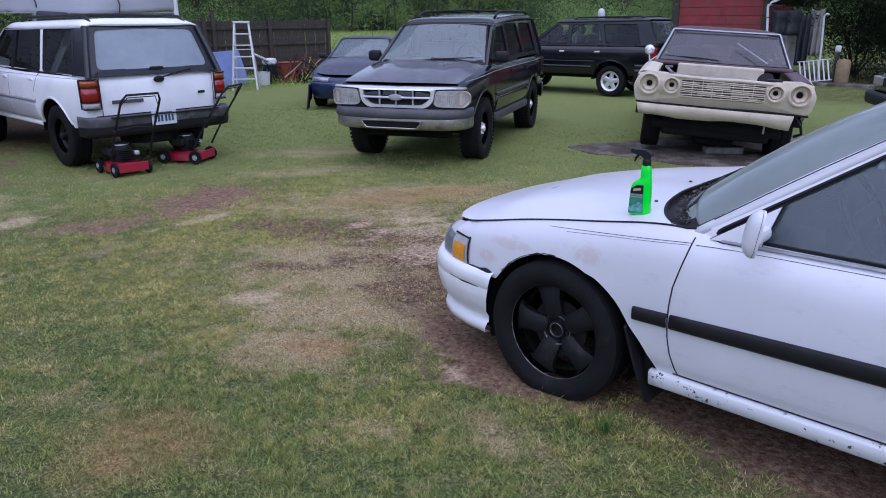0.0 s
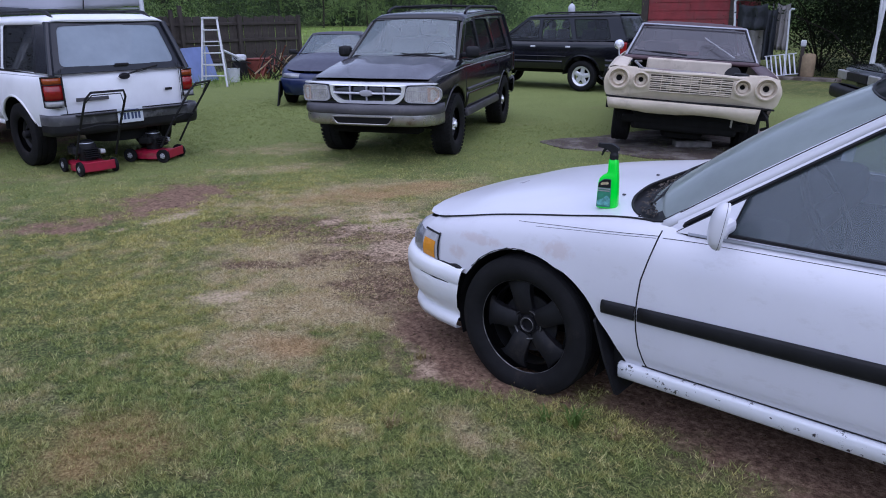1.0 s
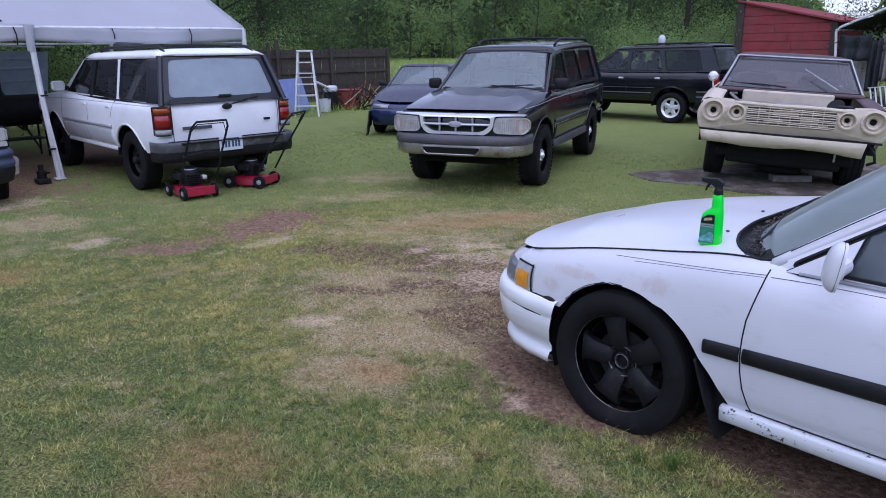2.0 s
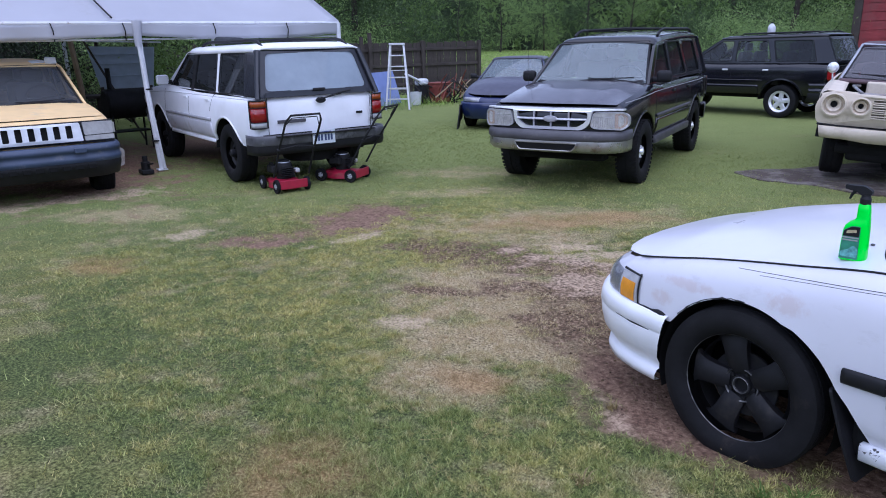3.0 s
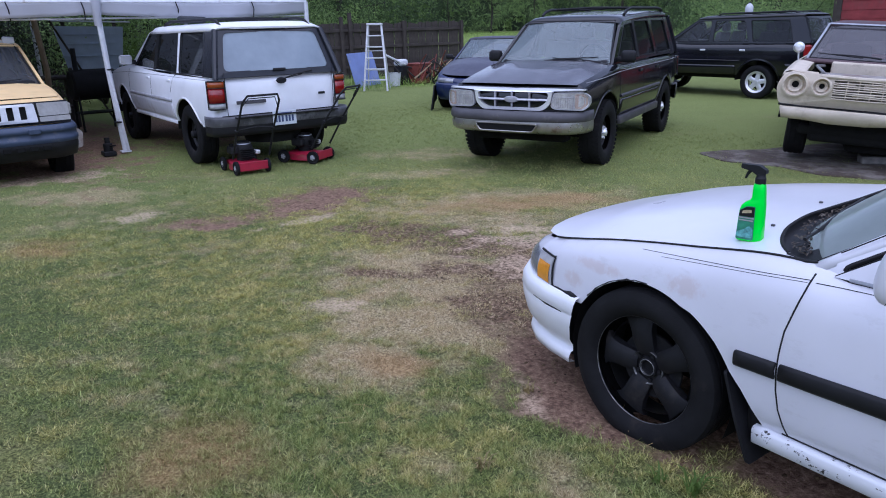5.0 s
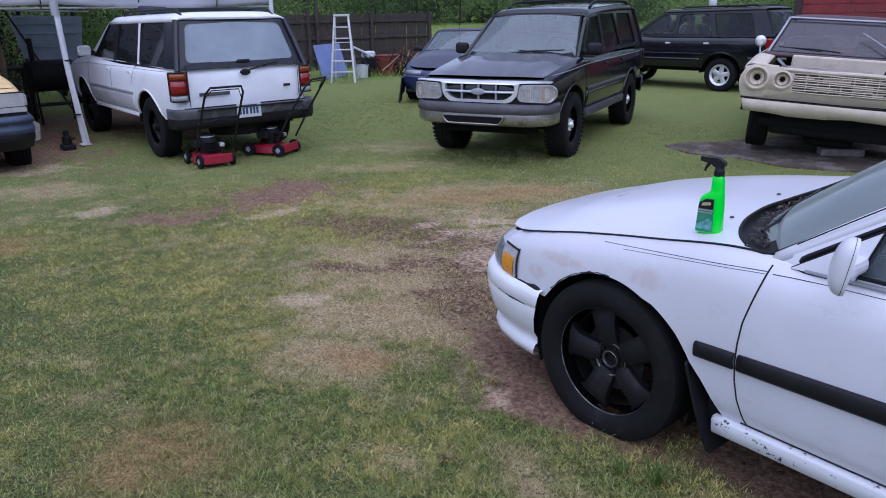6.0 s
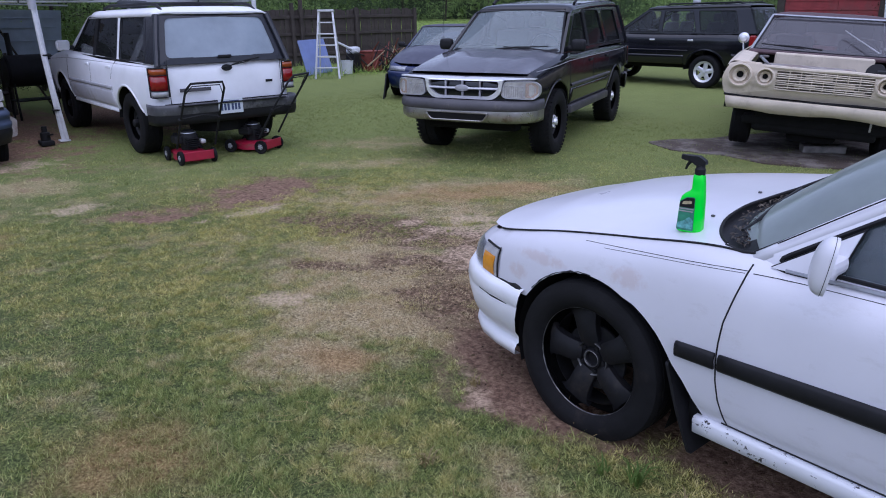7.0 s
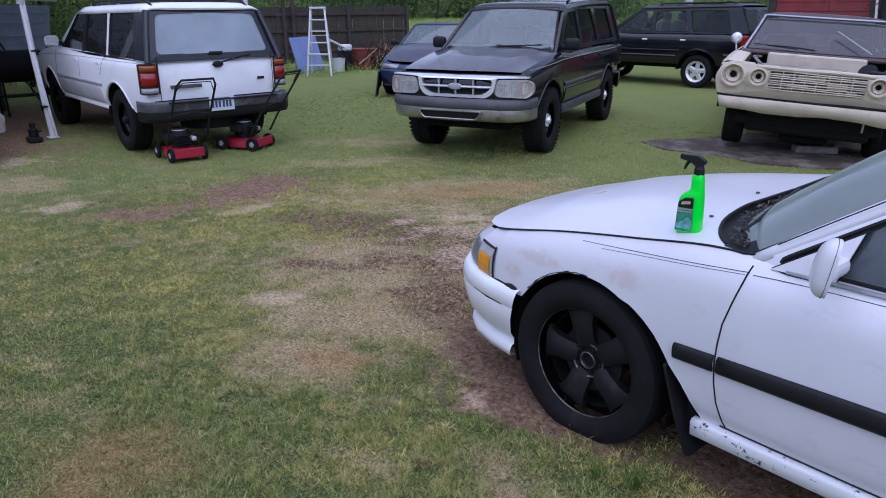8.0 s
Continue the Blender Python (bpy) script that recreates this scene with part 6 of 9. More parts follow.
def dark_saloon(m):
    car = thing("saloon_car", m, "black square-nosed saloon parked on the grass", "car")
    sh = Shell(rect_plan(0.88, -3.9, 0.88, taper=0.03), [(0.88, 0.86), (0.6, 0.89), (-0.7, 0.95), (-3.9, 0.97)], 0.30, [(0, 0.31, 0.38), (-2.8, 0.31, 0.36)],
               [(0, 0.04), (0.3, 0.005), (0.6, 0.0), (0.9, 0.02), (1, 0.06)])
    sh.wall("body", BLACK_PAINT, car)
    sh.lid("hood", BLACK_PAINT, car, 0.8, -0.75, 0.04)
    underside(car, -3.5, 0.6, 0.6, 0.25)
    arch_trim(sh, car, BLACK_PAINT, 0.014, 0.002)
    hs = House((-0.8, 0.95), (-1.35, 1.40), (-2.7, 1.40), (-3.2, 0.98), 0.80, 0.62)
    hs.sides(car, [[(-1.0, 0.98), (-1.4, 1.35), (-1.9, 1.35), (-1.9, 0.98)], [(-2.0, 0.98), (-2.0, 1.35), (-2.6, 1.35), (-2.9, 0.99)]], BLACK_PAINT, [GLASS_SIDE, GLASS_SIDE], thick=0.03)
    hs.roof(car, BLACK_PAINT, 0.04)
    hs.pane("windscreen", car, (-0.8, 0.955), (-1.35, 1.41), GLASS_CLEAR, 0.74, 0.57, 0.1)
    hs.pane("rear_window", car, (-3.2, 0.985), (-2.7, 1.41), GLASS_SIDE, 0.72, 0.56, -0.08)
    deck = [[(x, u * 0.81, 0.97 + 0.02 * (1 - u * u)) for u in np.linspace(-1, 1, 9)] for x in np.linspace(-3.1, -3.85, 6)]
    grid_ob("boot_lid", deck, BLACK_PAINT, car)
    fb = rounded([(0.45, 0.91), (0.92, 0.9), (1.0, 0.7), (1.02, 0)], [0, 0.06, 0.1, 0], 4)
    fb = fb + [(x, -y) for x, y in fb[::-1][1:]]
    grid_ob("front_bumper", [[(x + o, y, z) for z, o in ((0.60, -0.1), (0.60, 0.0), (0.57, 0.02), (0.47, 0.02), (0.43, 0.0), (0.42, -0.1))] for x, y in fb], TRIM, car)
    for s in (1, -1):
        part("headlamp", box_bm((0.87, s * 0.62, 0.75), (0.05, 0.36, 0.13), 0.015), OLD_LENS, car)
        part("side_lamp", box_bm((0.79, s * 0.875, 0.75), (0.16, 0.02, 0.12), 0.008), OLD_LENS, car)
        wing_mirror(car, -1.0, 0.83, 1.03, s, TRIM, (0.08, 0.15, 0.1))
    part("grille", box_bm((0.88, 0, 0.75), (0.03, 0.8, 0.12), 0.01), TRIM, car)
    for x in (0, -2.8):
        for s in (1, -1):
            wheel(car, x, s * 0.76, 0.31, 0.31, 0.19, 0.18, "steel_black", s)
    return car


def old_wreck(m):
    """A 1960s saloon with its bonnet, bumper and lamps gone, standing high on its wheels."""
    car = thing("vintage_car", m, "cream 1960s saloon stripped of hood and lamps on a slab", "car")
    Z = 0.0
    half = [(0.80, 0), (0.80, 0.86), (0.78, 0.93), (0.72, 0.975), (0.45, 0.99), (-0.6, 1.0), (-3.4, 0.99), (-4.3, 0.92), (-4.4, 0.7), (-4.42, 0)]
    sh = Shell(half, [(0.8, 0.99 + Z), (0.4, 1.01 + Z), (-0.6, 1.03 + Z), (-2.8, 1.02 + Z), (-4.4, 0.98 + Z)], 0.55 + Z, [(0, 0.36, 0.42), (-3.02, 0.36, 0.38)],
               [(0, 0.06), (0.3, 0.02), (0.6, 0.0), (0.85, 0.004), (0.95, 0.03), (1, 0.08)])
    sh.wall("body", CREAM, car, span=(-4.3, 0.70))
    arch_trim(sh, car, CREAM, 0.02, 0.002)
    # nose panel with four lamp bowls
    zl = 0.86 + Z
    lamps = [(0.82, 0.122), (0.565, 0.095), (-0.565, 0.095), (-0.82, 0.122)]
    ring = lambda y, r, n=28: [(y + r * math.cos(2 * math.pi * k / n), zl + r * math.sin(2 * math.pi * k / n)) for k in range(n)]
    outer = rounded([(-0.96, 0.645 + Z), (0.96, 0.645 + Z), (1.0, 0.84 + Z), (0.93, 0.985 + Z), (0.60, 0.985 + Z), (0.46, 0.97 + Z), (-0.46, 0.97 + Z), (-0.60, 0.985 + Z), (-0.93, 0.985 + Z), (-1.0, 0.84 + Z)], 0.06)
    mouth = rounded([(-0.455, 0.735 + Z), (0.455, 0.735 + Z), (0.455, 0.945 + Z), (-0.455, 0.945 + Z)], 0.02)
    nose = lambda u, v: (0.845 - 0.05 * (u / 0.95) ** 2 + 0.03 * math.cos((v - zl) * 9), u, v)
    part("nose_panel", panel_bm(outer, [mouth] + [ring(y, r - 0.012) for y, r in lamps], nose, (-0.05, 0, 0)), CREAM, car)
    for y, r in lamps:
        b = part("lamp_bowl", lathe_bm([(r + 0.004, 0.0), (r + 0.004, 0.03), (r - 0.012, 0.036), (r - 0.022, 0.01), (r - 0.028, -0.02), (r * 0.62, -0.03), (r * 0.60, 0.0), (r * 0.5, -0.005), (r * 0.28, -0.045)], 28, "x"), CREAM, car, smooth=True)
        b.matrix_basis = Matrix.Translation((nose(y, zl)[0] - 0.005, y, zl))
        part("lamp_hole", lathe_bm([(0, -0.05), (r * 0.30, -0.05), (r * 0.30, -0.035)], 14, "x"), UNDER, b)
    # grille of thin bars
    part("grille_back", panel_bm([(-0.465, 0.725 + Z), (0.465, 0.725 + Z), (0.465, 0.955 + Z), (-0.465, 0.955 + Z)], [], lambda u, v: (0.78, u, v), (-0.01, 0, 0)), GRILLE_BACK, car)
    for k in range(9):
        z = 0.748 + Z + k * 0.0235
        part("grille_bar", tube_bm([(nose(u, z)[0] + 0.004 + 0.004 * math.sin(u * 9 + k), u, z + 0.004 * math.sin(7 * u + 2 * k)) for u in np.linspace(-0.455, 0.455, 12)], 0.0062, 5), CREAM, car)
    for y in (-0.33, -0.22, -0.11, 0.0, 0.11, 0.22, 0.33):
        part("grille_post", box_bm((0.845, y, 0.855 + Z), (0.012, 0.012, 0.20), 0.003), CREAM, car)
    for (y, z, w, h) in ((-0.17, 0.80, 0.20, 0.04), (-0.05, 0.88, 0.26, 0.05), (0.20, 0.83, 0.18, 0.07), (-0.30, 0.90, 0.08, 0.03), (0.34, 0.77, 0.10, 0.03)):
        part("grille_patch", box_bm((0.838, y, z + Z), (0.006, w, h), 0.002), CREAM, car, "bent cream sheet behind broken grille bars")
    part("bonnet_lip", tube_bm([(0.86, u, 0.965 + Z + 0.004 * math.sin(9 * u)) for u in np.linspace(-0.58, 0.58, 13)], 0.02, 7), CREAM, car, smooth=True)
    part("seam_gap", tube_bm([(nose(u, 0.65)[0] + 0.004, u, 0.637 + Z + 0.01 * math.sin(4 * u)) for u in np.linspace(-0.95, 0.95, 11)], 0.012, 5), SEAM, car)
    # dented apron under the nose
    A = []
    for u in np.linspace(-0.93, 0.80, 20):
        sag = 0.02 * math.sin(5 * u) - 0.05 * max(0, u - 0.1)
        A.append([(0.85 - 0.04 * u * u, u, 0.625 + Z), (0.865 - 0.04 * u * u, u, 0.615 + Z), (0.845 + 0.006 * math.sin(7 * u), u * 0.985, 0.56 + Z), (0.815, u * 0.97, 0.498 + Z + sag * 0.7 + 0.004 * math.sin(17 * u)), (0.76, u * 0.97, 0.492 + Z + sag * 0.7)])
    grid_ob("apron", A, CREAM, car, label="dented cream apron", thick=0.006)
    part("apron_bracket", box_bm((0.78, 0.52, 0.44 + Z), (0.015, 0.02, 0.1), 0.004), BUMPER_METAL, car)
    part("hanging_hose", tube_bm([(0.7, 0.82, 0.62), (0.74, 0.90, 0.52), (0.7, 0.93, 0.42), (0.66, 0.86, 0.38)], 0.018, 6), TRIM, car)
    # open engine bay
    part("engine_bay_floor", box_bm((0.05, 0, 0.72 + Z), (1.3, 1.5, 0.03)), UNDER, car)
    part("bay_panel", box_bm((-0.42, -0.02, 0.93 + Z), (0.08, 1.06, 0.24), 0.02, 2, None, None), CREAM, car)
    part("bay_panel", box_bm((0.25, -0.16, 0.93 + Z), (0.62, 0.95, 0.03), 0.01), CREAM_GREY, car)
    part("air_cleaner", lathe_bm([(0, 0.07), (0.085, 0.07), (0.095, 0.055), (0.095, 0.0), (0.06, -0.02)], 24, "z"), DARK_IRON, car, smooth=True).matrix_basis = pose(0.2, 0.50, 0.93 + Z, 20, 50, 0)
    part("heater_hose", tube_bm([(-0.3, -0.62, 1.0 + Z), (0.1, -0.68, 1.02 + Z), (0.45, -0.58, 0.97 + Z), (0.6, -0.45, 0.92 + Z)], 0.016, 8), BUMPER_METAL, car, smooth=True)
    part("battery", box_bm((0.5, 0.56, 0.92 + Z), (0.2, 0.16, 0.14), 0.015), DARK_IRON, car)
    for s in (1, -1):
        W = [[(x, s * (0.915 - k * 0.17), float(sh.top(x)) + 0.004 - 0.02 * k * k) for k in np.linspace(0, 1, 5)] for x in np.linspace(0.76, -0.55, 12)]
        grid_ob("wing_top", W, CREAM if s < 0 else MAROON, car, label="rusty maroon wing top" if s > 0 else "", thick=0.008)
        part("lamp_brow", tube_bm([(0.80, s * y, 0.985 + Z + dz) for y, dz in ((0.62, 0), (0.8, 0.01), (0.95, -0.03))], 0.014, 6), CREAM, car)
    part("cowl_panel", box_bm((-0.62, 0, 1.035 + Z), (0.26, 1.72, 0.05), 0.02), MAROON, car)
    hs = House((-0.74, 1.03 + Z), (-1.25, 1.44 + Z), (-2.75, 1.44 + Z), (-3.3, 1.03 + Z), 0.88, 0.70)
    hs.sides(car, [[(-1.05, 1.07 + Z), (-1.33, 1.39 + Z), (-1.95, 1.395 + Z), (-1.95, 1.07 + Z)], [(-2.0, 1.07 + Z), (-2.0, 1.395 + Z), (-2.65, 1.38 + Z), (-2.9, 1.07 + Z)]], CREAM_GREY, [GLASS_SIDE, GLASS_SIDE], thick=0.03)
    hs.roof(car, MAROON, 0.045)
    hs.pane("windscreen", car, (-0.72, 1.06 + Z), (-1.24, 1.455 + Z), GLASS_DUSTY, 0.82, 0.67, 0.10)
    for s in (1, -1):
        part("screen_pillar", tube_bm([(-0.72, s * 0.845, 1.05 + Z), (-1.24, s * 0.69, 1.46 + Z)], 0.015, 7), CHROME_DULL, car)
    part("screen_header", tube_bm([(-1.2 + 0.1 * (1 - (u / 0.7) ** 2), u, 1.465 + Z) for u in np.linspace(-0.68, 0.68, 9)], 0.012, 6), CHROME_DULL, car)
    hs.pane("rear_window", car, (-3.3, 1.04 + Z), (-2.75, 1.45 + Z), GLASS_DUSTY, 0.8, 0.66, -0.08)
    deck = [[(x, u * 0.9, 1.02 + Z + 0.03 * (1 - u * u)) for u in np.linspace(-1, 1, 9)] for x in np.linspace(-3.2, -4.35, 8)]
    grid_ob("boot_lid", deck, CREAM_GREY, car)
    wiper(car, (-0.58, -0.05, 1.10 + Z), (-0.66, -0.6, 1.12 + Z))
    part("wiper", tube_bm([(-0.62, 0.55, 1.10 + Z), (-0.85, 0.15, 1.33 + Z)], [0.012, 0.007], 6), SILVER, car, "wiper arm standing up")
    # round door mirror
    mir = part("wing_mirror", lathe_bm([(0, 0.05), (0.04, 0.045), (0.062, 0.02), (0.066, 0.0), (0.06, -0.006), (0, -0.006)], 24, "x"), CHROME, car, "round chrome mirror", True)
    mir.matrix_basis = Matrix.Translation((-0.62, -0.95, 1.18 + Z))
    part("mirror_stem", tube_bm([(-0.02, 0, -0.05), (-0.02, 0.02, -0.16)], 0.01, 6), CHROME, mir)
    # assumed underbody, set low and wide to block light beneath the car
    underside(car, -4.0, 0.55, 0.74, 0.31)
    part("cross_member", box_bm((0.42, 0, 0.36), (0.24, 1.25, 0.24), 0.04), UNDER, car)
    part("oil_pan", box_bm((0.0, 0, 0.24), (0.8, 0.5, 0.2), 0.06), UNDER, car)
    part("front_axle", tube_bm([(0, -0.7, 0.36), (0, 0.7, 0.36)], 0.05, 8), UNDER, car)
    part("engine_block", box_bm((0.1, 0, 0.52), (0.7, 0.5, 0.35), 0.06), UNDER, car)
    interior(car, -2.9, -0.8, 0.8, 0.85, [(-1.7, 0.4), (-1.7, -0.4)], SEAT, (-1.2, 0.4, 1.05 + Z), (-0.95, 0.98))
    for x, t in ((0, 3), (-3.02, 0)):
        for s in (1, -1):
            wheel(car, x, s * 0.76, 0.355, 0.355, 0.235, 0.19, "steel_black", s, t)
    return car


def turn_to(hx, hy):
    return math.degrees(math.atan2(hy, hx))


white_saloon(pose(-1.462, 3.375, 0.0, 0, 0.3, 180))
explorer(pose(-6.815, 7.80, 0, 0, 0, -65.6), "black sport utility vehicle with chrome grille on oversized tyres", BLACK_PAINT, GREY_PLASTIC, GREY_PLASTIC, BUMPER_METAL, "alloy_lug", False, 0.835)
explorer(pose(-10.342, 3.927, 0, 0, 0, 181.2), "white sport utility vehicle with grey bumper, half under a tent", WHITE_OLD, PEARL, STEP_GREY, SILVER, "steel_black", True, 0.875)
grand_wagon(pose(-11.14, 1.0, -0.09, 0, 0, 0), "yellow faded sport utility vehicle with blue-grey bumper under a tent", YELLOW, YELLOW, BLUE_GREY, GRILLE_WHITE, "steel_black", True, [GLASS_SIDE, GLASS_DARK, GLASS_DARK])
grand_wagon(pose(-9.58, 15.14, 0, 0, 0, turn_to(-0.99, -0.12)), "black square sport utility vehicle with alloy wheels on grass", BLACK_PAINT, BLACK_PAINT, BLACK_PAINT, TRIM, "alloy", False, [GLASS_OPEN, GLASS_OPEN, GLASS_DARK])
coupe(pose(-11.12, 9.57, 0, 0, 0, turn_to(0.62, -0.78)))
dark_saloon(pose(-1.45, 12.45, 0, 0, 0, turn_to(-0.86, -0.5)))
old_wreck(pose(-3.57, 9.08, 0.02, -3.6, 0, -66))

# ---------------------------------------------------------------- bottle on the hood
def spray_bottle(m):
    b = thing("spray_bottle", m, "bright green plastic spray bottle with black trigger head", "bottle")
    rows = []
    for z, xl, xr, wy in ((0.0, -0.042, 0.042, 0.025), (0.004, -0.046, 0.046, 0.029), (0.06, -0.045, 0.045, 0.030), (0.112, -0.042, 0.043, 0.030), (0.130, -0.037, 0.042, 0.029), (0.143, -0.025, 0.041, 0.027), (0.151, -0.010, 0.040, 0.025),
                          (0.162, -0.004, 0.039, 0.023), (0.188, -0.004, 0.037, 0.021), (0.208, -0.004, 0.034, 0.019), (0.214, 0.0, 0.031, 0.016)):
        cx, wx = (xl + xr) / 2, (xr - xl) / 2
        rows.append([(cx + wx * math.copysign(abs(math.cos(t)) ** 0.5, math.cos(t)), wy * math.copysign(abs(math.sin(t)) ** 0.55, math.sin(t)), z) for t in np.linspace(0, 2 * math.pi, 33)])
    rows.insert(0, [(0, 0, 0.0)] * 33)
    grid_ob("bottle_body", rows, GREEN_BOTTLE, b)
    lab = part("label", panel_bm(rounded([(-0.041, 0.008), (0.021, 0.008), (0.019, 0.134), (-0.010, 0.133), (-0.035, 0.116)], 0.006), [], lambda u, v: (u, -0.0312 + 0.6 * max(0.0, -u - 0.03) ** 1.4, v), (0, -0.0006, 0)), LABEL_GREEN, b, "green and black printed label")
    part("label_badge", panel_bm(rounded([(-0.037, 0.094), (0.018, 0.094), (0.017, 0.131), (-0.010, 0.130), (-0.033, 0.114)], 0.005), [], lambda u, v: (u, -0.0325, v), (0, -0.0006, 0)), TRIM, lab, "black badge on the label")
    part("badge_mark", panel_bm(rounded([(-0.026, 0.104), (0.009, 0.110), (0.008, 0.121), (-0.022, 0.116)], 0.004), [], lambda u, v: (u, -0.0335, v), (0, -0.0006, 0)), STRAW_INK, lab)
    for z, w in ((0.089, 0.055), (0.080, 0.050)):
        part("label_bar", box_bm((-0.010, -0.0328, z), (w, 0.001, 0.0045)), CLEAR_LENS, lab)
    part("label_picture", panel_bm(rounded([(-0.038, 0.016), (0.018, 0.016), (0.018, 0.050), (0.004, 0.062), (-0.015, 0.044), (-0.038, 0.036)], 0.008), [], lambda u, v: (u, -0.0325, v), (0, -0.0006, 0)), BOTTLE_PICTURE, lab, "small picture of a car")
    head = part("trigger_head", lathe_bm([(0.0, 0.246), (0.015, 0.246), (0.016, 0.235), (0.0185, 0.232), (0.0185, 0.212), (0.0, 0.212)], 20, "z"), TRIM, b, smooth=True)
    head.location = (0.0155, 0, 0)
    part("nozzle", panel_bm(rounded([(-0.062, 0.262), (-0.060, 0.278), (-0.006, 0.278), (0.020, 0.262), (0.020, 0.248), (-0.014, 0.244), (-0.030, 0.256)], 0.005), [], lambda u, v: (u, -0.013, v), (0, 0.026, 0)), TRIM, head)
    part("nozzle_tip", box_bm((-0.064, 0, 0.270), (0.012, 0.02, 0.018), 0.004), TRIM, head)
    part("trigger", tube_bm([(-0.036, 0, 0.258), (-0.046, 0, 0.243), (-0.052, 0, 0.226)], [0.008, 0.006, 0.004], 6), TRIM, head)
    return b


spray_bottle(pose(-1.203, 2.704, 0.877, 0, 0, 12) @ Matrix.Scale(0.965, 4))

# ---------------------------------------------------------------- tent
TX, TZ = -10.5, 1.98
TY0, TY1 = -4.6, 5.58


def tent():
    t = thing("canopy_tent", pose(0, 0, 0), "white tarpaulin canopy tent on white metal poles", "tent")
    ridge_x, ridge_z, back_x = TX - 3.0, TZ + 1.25, TX - 6.0
    bays = [TY0, -1.9, 2.58, TY1]

    def sag(y):
        k = max(i for i in range(3) if y >= bays[i] - 1e-6)
        q = (y - bays[k]) / (bays[k + 1] - bays[k])
        return 4 * q * (1 - q)

    ys = np.linspace(TY0, TY1, 90)
    for xa, xb, nm in ((TX, ridge_x, "roof_cloth"), (back_x, ridge_x, "roof_cloth")):
        P = []
        for y in ys:
            row = []
            for v in np.linspace(0, 1, 26):
                z = TZ + 0.03 + (ridge_z - TZ) * v - 0.07 * sag(y) * math.sin(math.pi * min(1, v + 0.15)) - 0.05 * sag(y) * (1 - v) + 0.010 * math.sin(23 * y + 4 * v) * (1 - v) + 0.012 * noise.noise((y * 1.5, v * 5, 0))
                row.append((xa + (xb - xa) * v, y + 0.25 * (0.5 - v) * 0, z))
            P.append(row)
        grid_ob(nm, P, TENT_CLOTH, t, thick=0.004)
    V = []
    for y in ys:
        V.append([(TX + 0.012 + 0.02 * math.sin(9 * y) * v, y, TZ + 0.03 - 0.05 * sag(y) - (0.19 + 0.02 * math.sin(31 * y) * noise.noise((y, 1, 2))) * v) for v in np.linspace(0, 1, 5)])
    grid_ob("valance", V, TENT_CLOTH, t, label="wavy hanging edge of the tarpaulin", thick=0.004)
    G = [[(TX + (ridge_x - TX) * v, TY1 + 0.01, TZ + 0.03 + (ridge_z - TZ) * v - d) for d in (0, 0.12, 0.24)] for v in np.linspace(0, 1, 8)]
    grid_ob("gable_edge", G, TENT_CLOTH, t, thick=0.004)
    for y in bays:
        for x in (TX, back_x):
            lean = 0.09 if (x == TX and abs(y - 2.58) < 0.1) else 0.0
            p = part("pole", tube_bm([(x, y + lean, 0.0), (x, y + lean * 0.3, 1.1), (x, y, TZ)], 0.036, 10), POLE_WHITE, t, smooth=True)
            part("pole_foot", box_bm((x, y + lean, 0.012), (0.13, 0.13, 0.02), 0.004), POLE_WHITE, p)
            if lean:
                part("pole_sleeve", tube_bm([(x + 0.05, y + lean + 0.03, 0.03), (x + 0.045, y + 0.03, 1.0), (x + 0.02, y - 0.03, TZ - 0.02)], 0.02, 8), POLE_WHITE, p, smooth=True)
                for z in (0.42, 1.12):
                    part("pole_clamp", box_bm((x + 0.02, y + lean * 0.5, z), (0.10, 0.085, 0.022), 0.008), DARK_IRON, p)
                part("pole_cover", tube_bm([(x + 0.01, y - 0.01, TZ - 0.30), (x + 0.01, y - 0.005, TZ - 0.1), (x + 0.01, y, TZ + 0.03)], [0.045, 0.056, 0.066], 10), TENT_CLOTH, p, "white cloth wrapped round the pole head", True)
        part("rafter", tube_bm([(TX, y, TZ), (ridge_x, y, ridge_z - 0.03), (back_x, y, TZ)], 0.022, 7), POLE_WHITE, t)
    for x, z in ((TX, TZ), (ridge_x, ridge_z - 0.03), (back_x, TZ)):
        part("purlin", tube_bm([(x, TY0, z), (x, TY1, z)], 0.022, 7), POLE_WHITE, t)
    part("tie_rope", tube_bm([(-10.53, 2.29, 2.05), (-10.9, 2.25, 2.20), (-11.5, 2.18, 2.45), (-12.6, 2.06, 2.90)], 0.011, 6), DARK_IRON, t, "thin dark rope over the cloth")
    for y in (0.9, 1.55, 2.40, 3.6, 4.7):
        part("tie_cord", tube_bm([(TX + 0.03, y, TZ + 0.0), (TX + 0.05, y + 0.02, TZ - 0.10), (TX - 0.02, y + 0.03, TZ - 0.22)], 0.008, 5), DARK_IRON, t)
    part("cross_bar", tube_bm([(TX - 0.05, TY0, TZ - 0.22), (TX - 0.05, TY1, TZ - 0.20)], 0.012, 6), POLE_WHITE, t)


tent()


